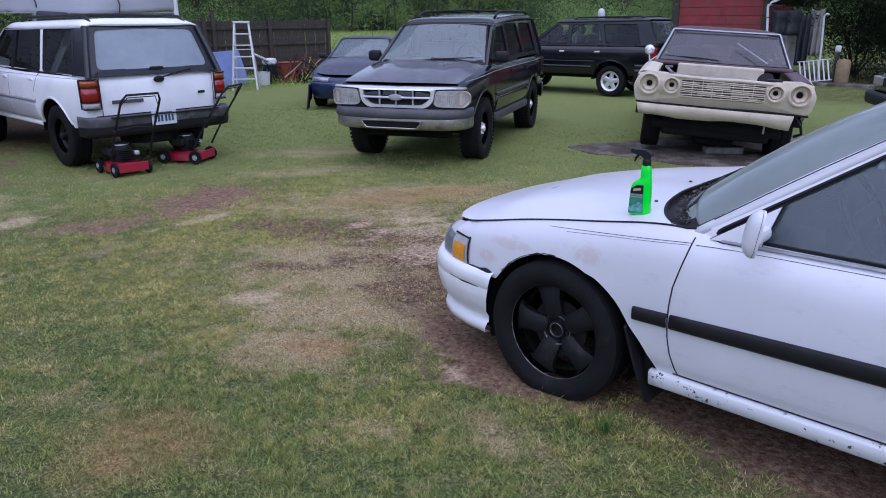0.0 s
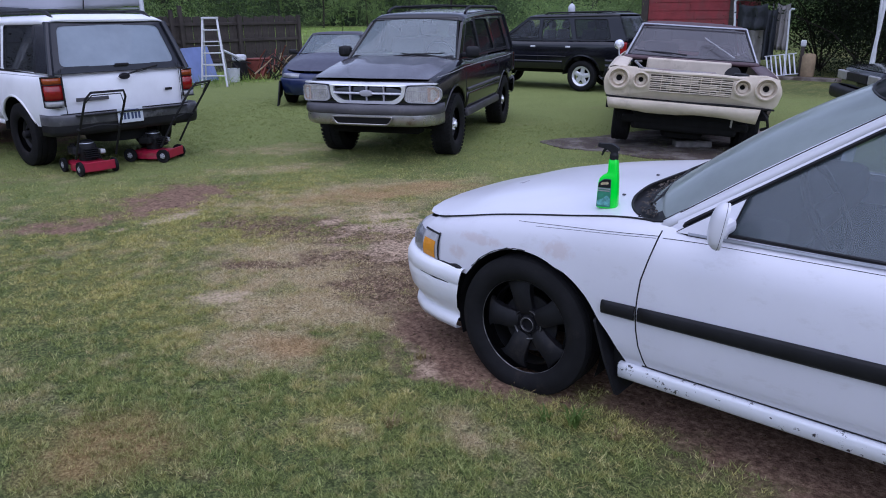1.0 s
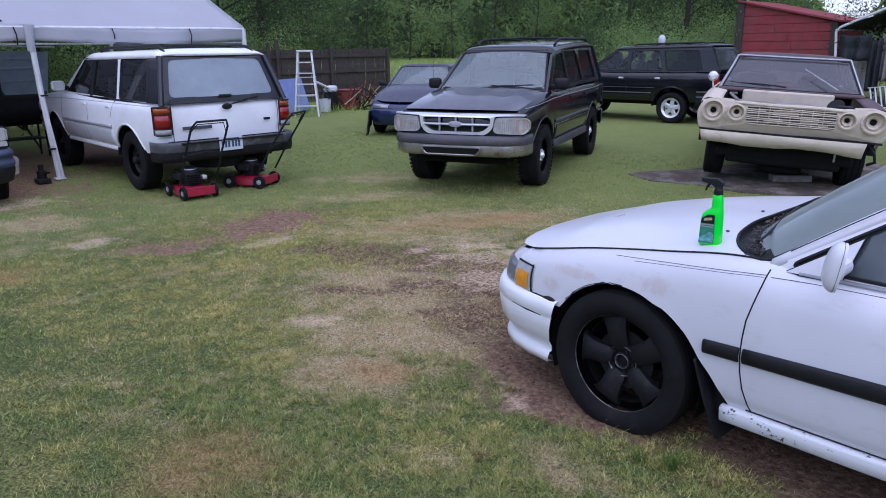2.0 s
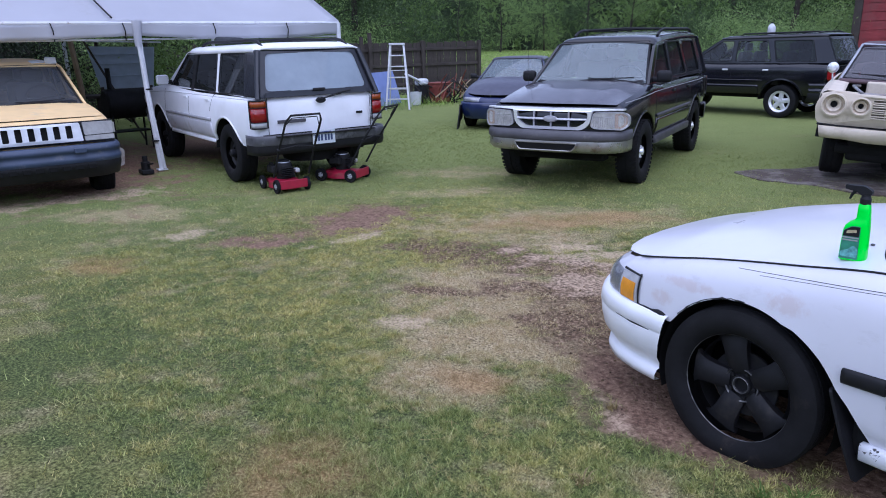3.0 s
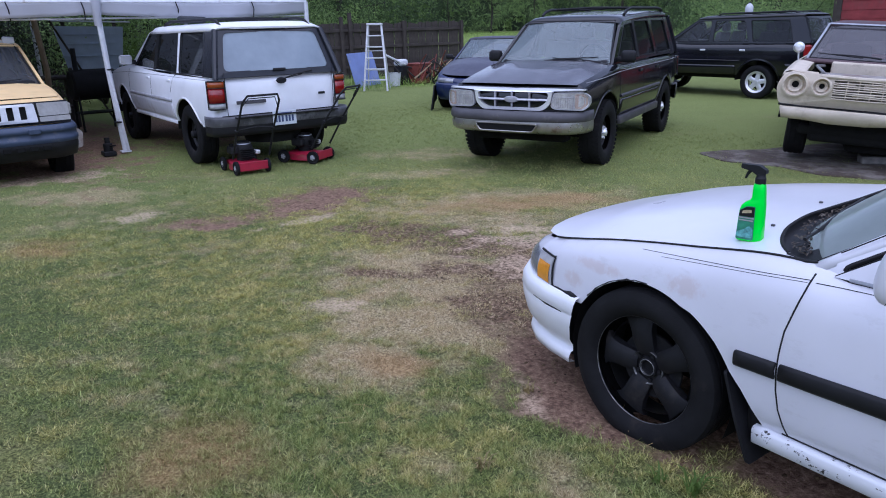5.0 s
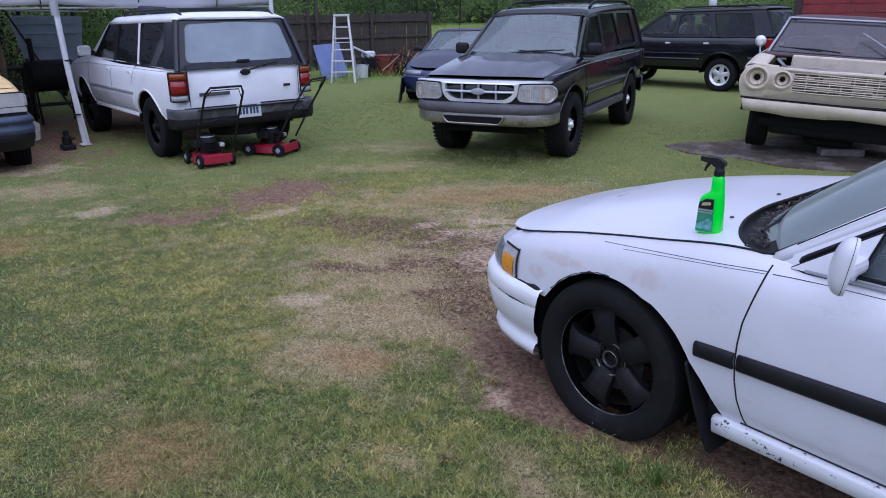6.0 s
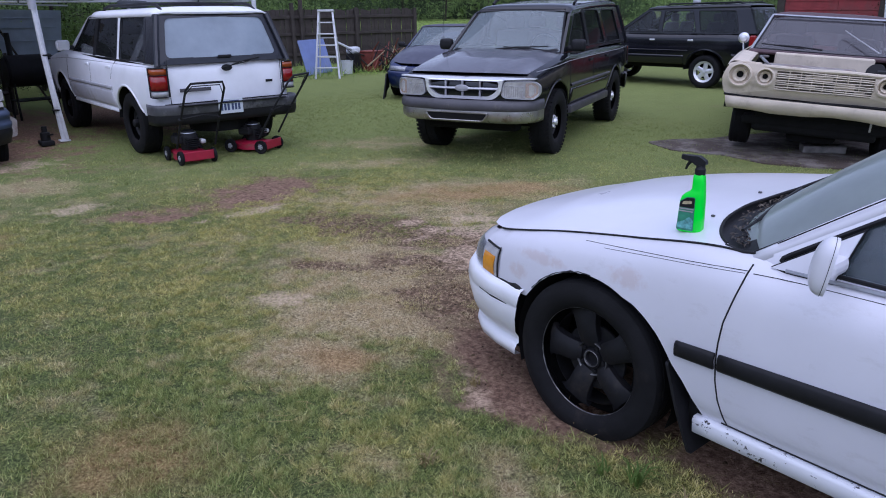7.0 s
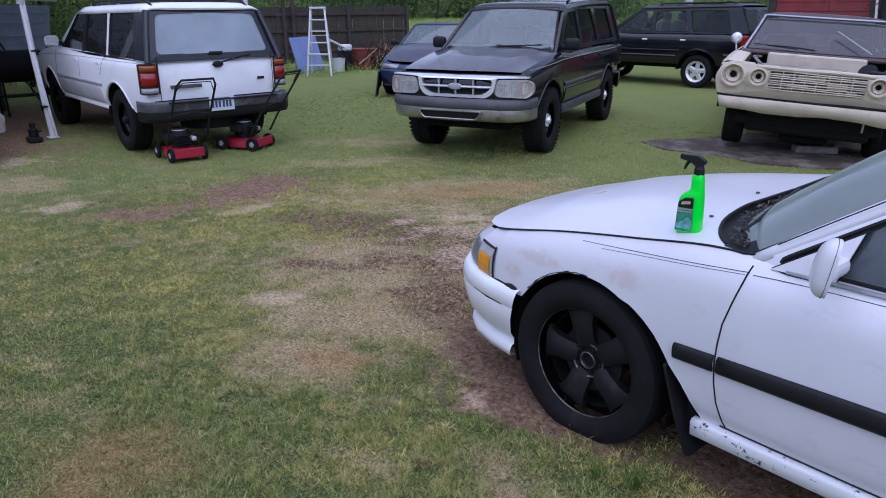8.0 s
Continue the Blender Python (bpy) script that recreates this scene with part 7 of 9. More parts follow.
# ---------------------------------------------------------------- mowers
def mower(m, label):
    w = thing("lawn_mower", m, label, "lawn mower", "mowers behind the white car")
    deck = [(0.0, 0.21), (0.13, 0.205), (0.2, 0.185), (0.235, 0.16), (0.245, 0.06), (0.24, 0.055)]
    d = part("deck", lathe_bm(deck, 28, "z"), RED_PAINT, w, smooth=True)
    d.matrix_basis = Matrix.Diagonal((1.0, 0.74, 0.66, 1))
    part("deck_apron", box_bm((0.0, 0, 0.095), (0.46, 0.30, 0.06), 0.028), RED_PAINT, w, smooth=True)
    part("engine", lathe_bm([(0, 0.335), (0.05, 0.335), (0.085, 0.325), (0.10, 0.30), (0.105, 0.22), (0.09, 0.19), (0.09, 0.14)], 20, "z"), DARK_IRON, w, smooth=True)
    part("starter_cover", lathe_bm([(0, 0.362), (0.045, 0.36), (0.068, 0.35), (0.072, 0.335), (0.07, 0.32)], 20, "z"), TRIM, w, smooth=True)
    part("starter_ring", lathe_bm([(0.076, 0.336), (0.086, 0.334), (0.088, 0.326), (0.076, 0.322)], 20, "z"), CHROME_DULL, w, smooth=True)
    for k in range(5):
        part("cooling_fin", box_bm((-0.115, 0.0, 0.185 + 0.022 * k), (0.07, 0.15, 0.008), 0.002), DARK_IRON, w)
    part("exhaust", box_bm((-0.10, -0.12, 0.23), (0.08, 0.06, 0.05), 0.015), ALU, w, "pale metal exhaust box")
    part("fuel_cap", lathe_bm([(0, 0.335), (0.025, 0.333), (0.028, 0.30)], 14, "z"), UNDER, w).matrix_basis = Matrix.Translation((0.02, 0.14, 0.0))
    part("fuel_tank", box_bm((0.02, 0.13, 0.26), (0.16, 0.09, 0.09), 0.02), DARK_IRON, w)
    part("air_filter", box_bm((0.11, -0.08, 0.25), (0.06, 0.09, 0.08), 0.02), GREY_PLASTIC, w)
    part("grass_flap", box_bm((-0.27, 0, 0.10), (0.02, 0.34, 0.10), 0.006), RED_PAINT, w)
    for x in (0.21, -0.21):
        for s in (1, -1):
            q = part("wheel", lathe_bm([(0.0, 0.022), (0.03, 0.024), (0.07, 0.012), (0.078, 0.022), (0.098, 0.02), (0.102, 0.0), (0.098, -0.02), (0.0, -0.02)], 24), RUBBER, w, smooth=True)
            q.matrix_basis = pose(x, s * 0.188, 0.082, 0, 0, 0 if s > 0 else 180) @ Matrix.Scale(0.80, 4)
            part("wheel_cover", lathe_bm([(0.0, 0.03), (0.025, 0.03), (0.040, 0.024), (0.044, 0.016)], 20), SILVER, q, "pale wheel cover", True)
            for k in range(5):
                c, sn = math.cos(k * 1.2566), math.sin(k * 1.2566)
                part("cover_slot", box_bm((0.033 * c, 0.0265, 0.033 * sn), (0.013, 0.006, 0.013), 0.002), UNDER, q)
    h = [(-0.22, -0.22, 0.2), (-0.42, -0.215, 0.52), (-0.66, -0.21, 0.86), (-0.72, -0.17, 0.93), (-0.72, 0.17, 0.93), (-0.66, 0.21, 0.86), (-0.42, 0.215, 0.52), (-0.22, 0.22, 0.2)]
    part("handle", tube_bm(h, 0.0125, 8), DARK_IRON, w, smooth=True)
    part("handle_brace", tube_bm([(-0.44, -0.215, 0.54), (-0.47, 0, 0.57), (-0.44, 0.215, 0.54)], 0.008, 6), DARK_IRON, w)
    part("control_bail", tube_bm([(-0.60, -0.21, 0.80), (-0.69, -0.15, 0.90), (-0.69, 0.15, 0.90), (-0.60, 0.21, 0.80)], 0.006, 6), DARK_IRON, w)
    for s in (1, -1):
        part("handle_knob", lathe_bm([(0, 0.03), (0.02, 0.028), (0.022, 0.0)], 10), DARK_IRON, w).matrix_basis = Matrix.Translation((-0.43, s * 0.215, 0.53))
    return w


mower(pose(-8.02, 3.44, 0, 0, 0, 180), "red push lawn mower with black folding handle behind a bumper")
mower(pose(-8.12, 4.28, 0, 0, 0, 212), "red push lawn mower leaning its black handle on a bumper")


# ---------------------------------------------------------------- fence, ladder, board, scrap
def fence():
    f = tagged(new("fence"), "dark weathered wooden board fence", "fence", kind="structure")
    rnd = random.Random(9)
    me_cache = []
    for k in range(5):
        bm = box_bm((0, 0, 0.83), (0.022, 0.135, 1.66), 0.004, 1)
        me = bpy.data.meshes.new("fence_board")
        bm.to_mesh(me)
        bm.free()
        me.materials.append(FENCE_WOOD)
        me_cache.append(me)
    y = -5.5
    while y < 16.1:
        o = new("fence_board", me_cache[rnd.randrange(5)])
        o.parent = f
        o.matrix_basis = pose(-20.3 + rnd.uniform(-0.012, 0.012), y, rnd.uniform(-0.02, 0.02), rnd.uniform(-0.4, 0.4), rnd.uniform(-0.8, 0.8), 0) @ Matrix.Diagonal((1, 1, rnd.uniform(0.985, 1.02), 1))
        y += 0.1365 + rnd.uniform(0, 0.002)
    for z in (0.35, 0.95, 1.45):
        part("fence_rail", box_bm((-20.26, 5.3, z), (0.05, 21.6, 0.09), 0.008), FENCE_WOOD, f)
    for y, h in ((16.12, 1.7), (13.75, 1.72), (11.75, 1.98), (11.45, 1.86), (9.0, 1.75), (6.3, 1.75), (3.3, 1.75), (0.6, 1.75), (-2.2, 1.75), (-5.4, 1.75)):
        part("fence_post", box_bm((-20.22, y, h / 2), (0.1, 0.1, h), 0.01), FENCE_WOOD, f)


fence()


def step_ladder(m):
    l = thing("step_ladder", m, "tall aluminium step ladder standing open on grass", "ladder")
    H, w0, w1, run = 1.62, 0.30, 0.17, 0.38
    for s in (1, -1):
        part("front_rail", box_rail((run, s * w0, 0), (0.05, s * w1, H), 0.05), ALU, l)
        part("rear_rail", box_rail((-run, s * w0 * 0.95, 0), (-0.02, s * w1 * 0.95, H - 0.02), 0.036), ALU, l)
        part("spreader", tube_bm([(run * 0.62, s * 0.25, 0.75), (-run * 0.62, s * 0.24, 0.75)], 0.008, 6), ALU, l)
    for k in range(1, 6):
        q = k / 6
        y = w0 + (w1 - w0) * q
        part("step", box_bm((run + (0.05 - run) * q, 0, H * q), (0.085, 2 * y, 0.03), 0.006), ALU, l)
    for q in (0.3, 0.6):
        part("rear_brace", tube_bm([(-run * (1 - q), -w0 * 0.8, H * q), (-run * (1 - q), w0 * 0.8, H * q)], 0.010, 6), ALU, l)
    part("top_cap", box_bm((0.01, 0, H + 0.01), (0.17, 0.40, 0.05), 0.01), ALU, l)


def box_rail(a, b, w):
    a, b = Vector(a), Vector(b)
    d = b - a
    q = d.to_track_quat("Z", "Y").to_matrix().to_4x4()
    bm = box_bm((0, 0, d.length / 2), (w, 0.022, d.length), 0.004, 1)
    bmesh.ops.transform(bm, matrix=Matrix.Translation(a) @ q, verts=bm.verts)
    return bm


step_ladder(pose(-16.15, 10.2, 0, 0, 0, -38))

board = tagged(part("blue_board", box_bm((0, 0, 0.45), (0.03, 1.35, 0.92), 0.006), BLUE_BOARD), "pale blue rectangular board leaning beside a ladder", "board")
board.matrix_world = pose(-17.3, 10.62, 0.02, 0, -16, 30)


def scrap_heap():
    rnd = random.Random(21)
    box = thing("metal_crate", pose(-17.0, 12.1, 0, 0, 0, 24), "rusty red metal crate in tall grass", "crate")
    part("crate_body", box_bm((0, 0, 0.27), (0.5, 0.55, 0.52), 0.03), RUST_RED, box)
    part("crate_lid", box_bm((0, 0, 0.545), (0.53, 0.58, 0.035), 0.01), RUST_RED, box)
    bucket = thing("plastic_bucket", pose(-16.7, 11.1, 0), "white plastic bucket beside scrap", "bucket")
    part("bucket_body", lathe_bm([(0, 0.01), (0.13, 0.01), (0.16, 0.36), (0.168, 0.36), (0.155, 0.33)], 24, "z"), GRILLE_WHITE, bucket, smooth=True)
    part("bucket_handle", tube_bm([(0.165, 0, 0.34), (0.12, 0.06, 0.42), (0, 0.09, 0.45), (-0.12, 0.06, 0.42), (-0.165, 0, 0.34)], 0.005, 5), DARK_IRON, bucket)
    helmet = thing("fuel_can", pose(-17.0, 11.5, 0.0, 0, 0, 20), "white plastic can on a scrap pile", "can")
    part("can_body", box_bm((0, 0, 0.60), (0.28, 0.36, 0.18), 0.07, 3), GRILLE_WHITE, helmet, smooth=True)
    part("can_stand", box_bm((0, 0, 0.26), (0.3, 0.3, 0.5), 0.02), DARK_IRON, helmet)
    pile = thing("scrap_pile", pose(-17.2, 11.9, 0), "tangle of scrap branches, pipes and wire by a fence", "scrap")
    for k in range(64):
        a = Vector((rnd.uniform(-0.3, 1.0), rnd.uniform(-0.5, 1.2), rnd.uniform(0.0, 0.35)))
        b = a + Vector((rnd.uniform(-0.5, 0.5), rnd.uniform(-0.7, 0.7), rnd.uniform(0.1, 0.6)))
        part("stick", tube_bm([a, a.lerp(b, 0.5) + Vector((0, 0, rnd.uniform(-0.05, 0.1))), b], [0.024, 0.018, 0.01], 5), (BARK, DARK_IRON, RUST_RED, BARK, TAN_WOOD)[k % 5], pile)
    part("white_pipe", tube_bm([(0.4, 1.0, 0.35), (0.5, 1.5, 0.05)], 0.03, 7), POLE_WHITE, pile)
    part("white_pipe", tube_bm([(0.3, -1.0, 0.85), (0.35, -0.35, 0.55)], 0.03, 7), POLE_WHITE, pile)


scrap_heap()

# ---------------------------------------------------------------- slab and block under the old car
slab = tagged(new("concrete_slab"), "cracked grey concrete slab sunk in grass", "slab", kind="structure")
sl = panel_bm(rounded([(-5.18, 8.22), (-4.92, 8.10), (-4.65, 7.97), (-4.1, 8.14), (-3.55, 8.02), (-2.9, 8.35), (-2.35, 9.0), (-2.4, 10.2), (-3.0, 11.3), (-4.2, 10.8), (-4.66, 9.45), (-4.78, 8.95), (-5.05, 8.62)], 0.08), [], lambda u, v: (u, v, 0.015 + 0.012 * noise.noise((u * 2, v * 2, 0))), (0, 0, -0.08))
part("slab_top", sl, CONCRETE, slab)
blk = tagged(part("concrete_block", box_bm((0, 0, 0.042), (0.46, 0.2, 0.085), 0.014), BLOCK), "pale grey concrete block lying on the slab", "block")
blk.matrix_world = pose(-3.40, 9.1, 0.018, 0, 0, 38)

# ---------------------------------------------------------------- under the tent
def smoker():
    s = thing("barrel_grill", pose(-13.3, 2.92, 0, 0, 0, 4), "black barrel grill on thin legs", "grill")
    part("barrel", lathe_bm([(0, -0.36), (0.22, -0.36), (0.25, -0.33), (0.25, 0.33), (0.22, 0.36), (0, 0.36)], 24), DARK_IRON, s, smooth=True).location = (0, 0, 0.76)
    for x in (-0.2, 0.2):
        for y in (-0.3, 0.3):
            part("leg", tube_bm([(x, y, 0), (x * 0.8, y, 0.6)], 0.02, 6), DARK_IRON, s)
    part("shelf", box_bm((0, 0, 0.3), (0.4, 0.62, 0.02), 0.005), DARK_IRON, s)
    part("chimney", tube_bm([(0, -0.24, 0.95), (0, -0.24, 1.35)], 0.04, 10), DARK_IRON, s)


smoker()
trailer = thing("metal_sheet", pose(-14.6, 3.2, 0), "blue-grey metal sheet standing on edge under a tent", "sheet")
part("sheet_face", panel_bm(rounded([(-0.40, 0.93), (0.52, 0.92), (0.62, 1.68), (-0.56, 1.71)], 0.02), [], lambda u, v: (0.012 * math.sin(v * 12), u, v), (-0.02, 0, 0)), SHEET_GREY, trailer)
for z in (1.18, 1.40, 1.56):
    part("sheet_rib", box_bm((0.018, 0.02, z), (0.02, 1.0, 0.018), 0.004), SHEET_GREY, trailer)
part("sheet_rail", tube_bm([(0.0, -0.6, 1.80), (0.0, 0.75, 1.76)], 0.014, 6), POLE_WHITE, trailer)
for dy in (-0.38, 0.48):
    part("sheet_post", box_bm((-0.04, dy, 0.9), (0.06, 0.06, 1.8), 0.005), FENCE_WOOD, trailer)
plank = tagged(part("leaning_plank", box_rail((0, 0.20, 0.0), (0, -0.62, 1.80), 0.11), FENCE_WOOD), "weathered grey plank leaning under a tent", "plank")
plank.location = (-14.4, 3.2, 0.0)
post = tagged(part("wooden_post", tube_bm([(0, 0, 0), (0.02, 0.05, 1.0), (0.0, -0.02, 1.95)], 0.045, 8), TAN_WOOD), "pale round wooden post under a tent", "post")
post.location = (-13.6, 2.25, 0)
table = thing("work_bench", pose(-14.2, 1.6, 0, 0, 0, 90), "dark cluttered wooden work bench", "bench")
part("bench_top", box_bm((0, 0, 0.85), (2.4, 0.6, 0.05), 0.01), FENCE_WOOD, table)
for x in (-1.1, 1.1):
    for y in (-0.25, 0.25):
        part("leg", box_bm((x, y, 0.42), (0.08, 0.08, 0.84), 0.01), FENCE_WOOD, table)
part("bench_shelf", box_bm((0, 0, 0.35), (2.2, 0.5, 0.04), 0.01), FENCE_WOOD, table)
jack = thing("bottle_jack", pose(-10.35, 2.42, 0), "small dark greasy jack at a pole's foot", "jack")
part("jack_base", box_bm((0, 0, 0.03), (0.22, 0.16, 0.06), 0.012), DARK_IRON, jack)
part("jack_body", lathe_bm([(0.06, 0.06), (0.06, 0.16), (0.035, 0.17), (0.035, 0.24), (0, 0.24)], 16, "z"), DARK_IRON, jack, smooth=True)
part("jack_lever", tube_bm([(0, 0, 0.12), (0.16, 0.06, 0.15)], 0.012, 6), DARK_IRON, jack)
for y, w, h, x, tilt in ((1.40, 0.16, 0.05, -11.12, 12), (1.57, 0.13, 0.09, -11.10, -8), (1.22, 0.10, 0.03, -11.20, 20)):
    rag = box_bm((0, 0, h / 2), (0.14, w, h), 0.015, 2)
    for v in rag.verts:
        v.co += Vector((noise.noise(v.co * 14), noise.noise(v.co * 14 + Vector((5, 0, 0))), noise.noise(v.co * 11))) * 0.02
    pc = tagged(part("plastic_piece", rag, GRILLE_WHITE, smooth=True), "torn white plastic piece lying on a yellow roof", "plastic")
    pc.matrix_world = pose(x, y, 1.478, 0, 0, tilt)

# ---------------------------------------------------------------- red shed and the things beside it
def shed():
    s = thing("red_shed", pose(-9.35, 22.2, 0), "shed clad in faded red boards under a sloping roof", "shed")
    xa, xb, za, zc = -1.05, 1.50, 2.86, 2.28
    fall = lambda x: za + (zc - za) * (x - xa) / (xb - xa)
    where = lambda z: min(xb, xa + (z - za) / (zc - za) * (xb - xa))
    part("shed_body", panel_bm([(xa, 0.0), (xb, 0.0), (xb, zc - 0.02), (xa, za - 0.02)], [], lambda u, v: (u, 0.02, v), (0, 2.6, 0)), RED_WALL, s)
    rnd = random.Random(3)
    for k in range(12):
        z0, z1 = 0.03 + 0.245 * k, 0.03 + 0.245 * k + 0.232
        if z0 > za - 0.05:
            continue
        poly = [(xa, z0), (where(z0), z0)] + ([(where(z1), z1), (xa, z1)] if z1 < za else [(xa, za)])
        cut = rnd.uniform(-0.5, 0.9)
        if z1 < zc:
            for lo, hi in ((xa, cut - 0.004), (cut + 0.004, xb)):
                part("board", panel_bm([(lo, z0), (hi, z0), (hi, z1), (lo, z1)], [], lambda u, v: (u, -0.012 - rnd.uniform(0, 0.004), v), (0, 0.024, 0)), RED_WALL, s)
        else:
            part("board", panel_bm(poly, [], lambda u, v: (u, -0.014, v), (0, 0.024, 0)), RED_WALL, s)
    part("corner_board", box_bm((xa - 0.10, -0.03, 1.52), (0.22, 0.06, 3.04), 0.006), FENCE_WOOD, s)
    part("corner_board", box_bm((xb + 0.09, -0.03, 1.12), (0.16, 0.06, 2.24), 0.006), FENCE_WOOD, s)
    part("shed_roof", panel_bm([(xa - 0.2, za + 0.05), (xb + 0.25, fall(xb + 0.25) + 0.01), (xb + 0.25, fall(xb + 0.25) + 0.06), (xa - 0.2, za + 0.10)], [], lambda u, v: (u, -0.12, v), (0, 2.9, 0)), RED_WALL, s)


shed()


def hanging_cloth(name, x0, x1, y, z0, z1, material, label, seed):
    P = []
    for u in np.linspace(0, 1, 24):
        row = []
        for v in np.linspace(0, 1, 10):
            row.append((x0 + (x1 - x0) * u, y + 0.06 * math.sin(u * 15 + seed) * (0.4 + v) + 0.05 * noise.noise((u * 3, v * 3, seed)), z1 - 0.06 * math.sin(math.pi * u) * (1 - v) - (z1 - z0) * v))
        P.append(row)
    return tagged(grid_ob(name, P, material, None, thick=0.005), label, "cloth")


def carport():
    """A lean canopy of dark tarpaulin over a bent white pipe frame."""
    c = thing("carport", pose(0, 0, 0), "dark tarpaulin canopy on a white pipe frame beside a shed", "canopy")
    for xa, za, xb, zb in ((-7.2, 2.03, -5.5, 2.72), (-5.5, 2.72, -3.7, 2.05)):
        P = [[(xa + (xb - xa) * u, y, za + (zb - za) * u - 0.06 * math.sin(math.pi * u) + 0.02 * noise.noise((u * 4, y * 2, 1))) for y in np.linspace(20.7, 24.0, 12)] for u in np.linspace(0, 1, 12)]
        grid_ob("roof_cloth", P, DARK_CLOTH, c, thick=0.006)
    for y in (20.7, 24.0):
        part("pipe", tube_bm([(-7.08, y, 0.0), (-7.14, y, 1.45), (-7.19, y, 1.95), (-7.10, y, 2.06), (-5.5, y, 2.74), (-3.8, y, 2.08), (-3.7, y, 1.95), (-3.62, y, 0.0)], 0.032, 8), POLE_WHITE, c, smooth=True)
    for x, z in ((-7.19, 2.0), (-5.5, 2.74), (-3.7, 2.0)):
        part("pipe", tube_bm([(x, 20.7, z), (x, 24.0, z)], 0.025, 7), POLE_WHITE, c)
    part("hem", tube_bm([(-7.0 + 0.14 * k, 20.68, 2.10 + 0.057 * k - 0.012 * (k % 2)) for k in range(11)], 0.012, 6), GRILLE_WHITE, c, "frayed white hem of the canopy")


carport()
hanging_cloth("tarpaulin", -7.12, -6.34, 20.8, 1.22, 1.90, DARK_CLOTH, "dark tarpaulin slung below a canopy", 1.0)
hanging_cloth("cloth", -7.04, -6.50, 21.3, 0.28, 1.26, PALE_CLOTH, "pale grey cloth hanging behind a tarpaulin", 3.0)
hanging_cloth("cloth", -6.22, -5.90, 21.2, 0.70, 1.90, PALE_CLOTH, "pale cloth hung under a dark canopy", 5.0)
hanging_cloth("tarpaulin", -6.42, -6.10, 20.9, 0.45, 1.78, DARK_CLOTH, "narrow dark tarpaulin hanging from a canopy", 7.0)
rack = thing("pipe_post", pose(0, 0, 0), "thin white pipe post with a hooked end", "post")
part("pipe", tube_bm([(-5.70, 20.75, 0.0), (-5.73, 20.75, 1.0), (-5.77, 20.75, 1.70), (-5.72, 20.75, 1.76), (-5.66, 20.75, 1.74)], 0.024, 7), POLE_WHITE, rack, smooth=True)
lad = thing("ladder", pose(0, 0, 0), "white ladder lying on its side against clutter", "ladder")
part("rail", box_rail((-6.22, 20.62, 0.55), (-5.40, 20.5, 0.66), 0.05), POLE_WHITE, lad)
part("rail", box_rail((-6.05, 20.45, 0.05), (-5.25, 20.35, 0.16), 0.05), POLE_WHITE, lad)
for k in range(7):
    q = (k + 0.4) / 7
    part("rung", tube_bm([(-6.22 + 0.82 * q, 20.62 - 0.12 * q, 0.55 + 0.11 * q), (-6.05 + 0.80 * q, 20.45 - 0.10 * q, 0.05 + 0.11 * q)], 0.02, 6), POLE_WHITE, lad)
drum = tagged(part("drum", lathe_bm([(0, 0.0), (0.155, 0.0), (0.165, 0.02), (0.165, 0.50), (0.13, 0.57), (0.0, 0.58)], 24, "z"), TAN_WOOD, smooth=True), "tan plastic drum on a concrete edge", "drum")
drum.location = (-5.10, 20.6, 0.08)
bird = tagged(part("garden_ornament", box_bm((0, 0, 0.1), (0.14, 0.10, 0.17), 0.04, 3), GRILLE_WHITE, smooth=True), "small white plastic ornament on a post", "ornament")
bird.location = (-5.32, 20.75, 0.80)
bpost = tagged(part("wooden_post", box_bm((0, 0, 0.405), (0.08, 0.08, 0.81), 0.008), FENCE_WOOD), "dark wooden post with an ornament on it", "post")
bpost.location = (-5.32, 20.75, 0.0)
kerb = tagged(part("kerb", box_bm((-3.2, 20.4, 0.03), (6.0, 0.35, 0.1), 0.015), CONCRETE), "pale concrete edge along the yard", "kerb", kind="structure")
for x, y, h, tilt in ((-3.4, 19.0, 3.6, 2.0),):
    pl = tagged(part("pole", tube_bm([(0, 0, 0), (0.05, 0, h)], 0.04, 8), POLE_WHITE, smooth=True), "slim white metal pole standing in the yard", "pole")
    pl.matrix_world = pose(x, y, 0, 0, tilt, 0)


# dark bundle left on the roof of the white car
bundle = thing("cloth_bundle", pose(-10.15, 3.7, 1.69, 0, 0, 25), "dark crumpled bundle forgotten on a car roof", "bundle")
bb = box_bm((0, 0, 0.045), (0.34, 0.24, 0.09), 0.04, 3)
for v in bb.verts:
    v.co += Vector((noise.noise(v.co * 9), noise.noise(v.co * 9 + Vector((3, 0, 0))), 0.6 * noise.noise(v.co * 7))) * 0.03
part("bundle_cloth", bb, DARK_CLOTH, bundle, smooth=True)

jug = thing("plastic_jug", pose(-8.9, 15.1, 1.70, 0, 0, 40), "small white plastic jug standing on a roof rack", "jug")
part("jug_body", lathe_bm([(0, 0.0), (0.07, 0.0), (0.08, 0.02), (0.08, 0.12), (0.05, 0.17), (0.025, 0.185), (0.025, 0.2), (0, 0.2)], 18, "z"), GRILLE_WHITE, jug, smooth=True)
part("jug_cap", lathe_bm([(0, 0.225), (0.026, 0.225), (0.028, 0.2), (0, 0.2)], 14, "z"), DARK_IRON, jug, smooth=True)

# ---------------------------------------------------------------- ground
def lattice(seed, n=256):
    return np.random.RandomState(seed).rand(n, n)


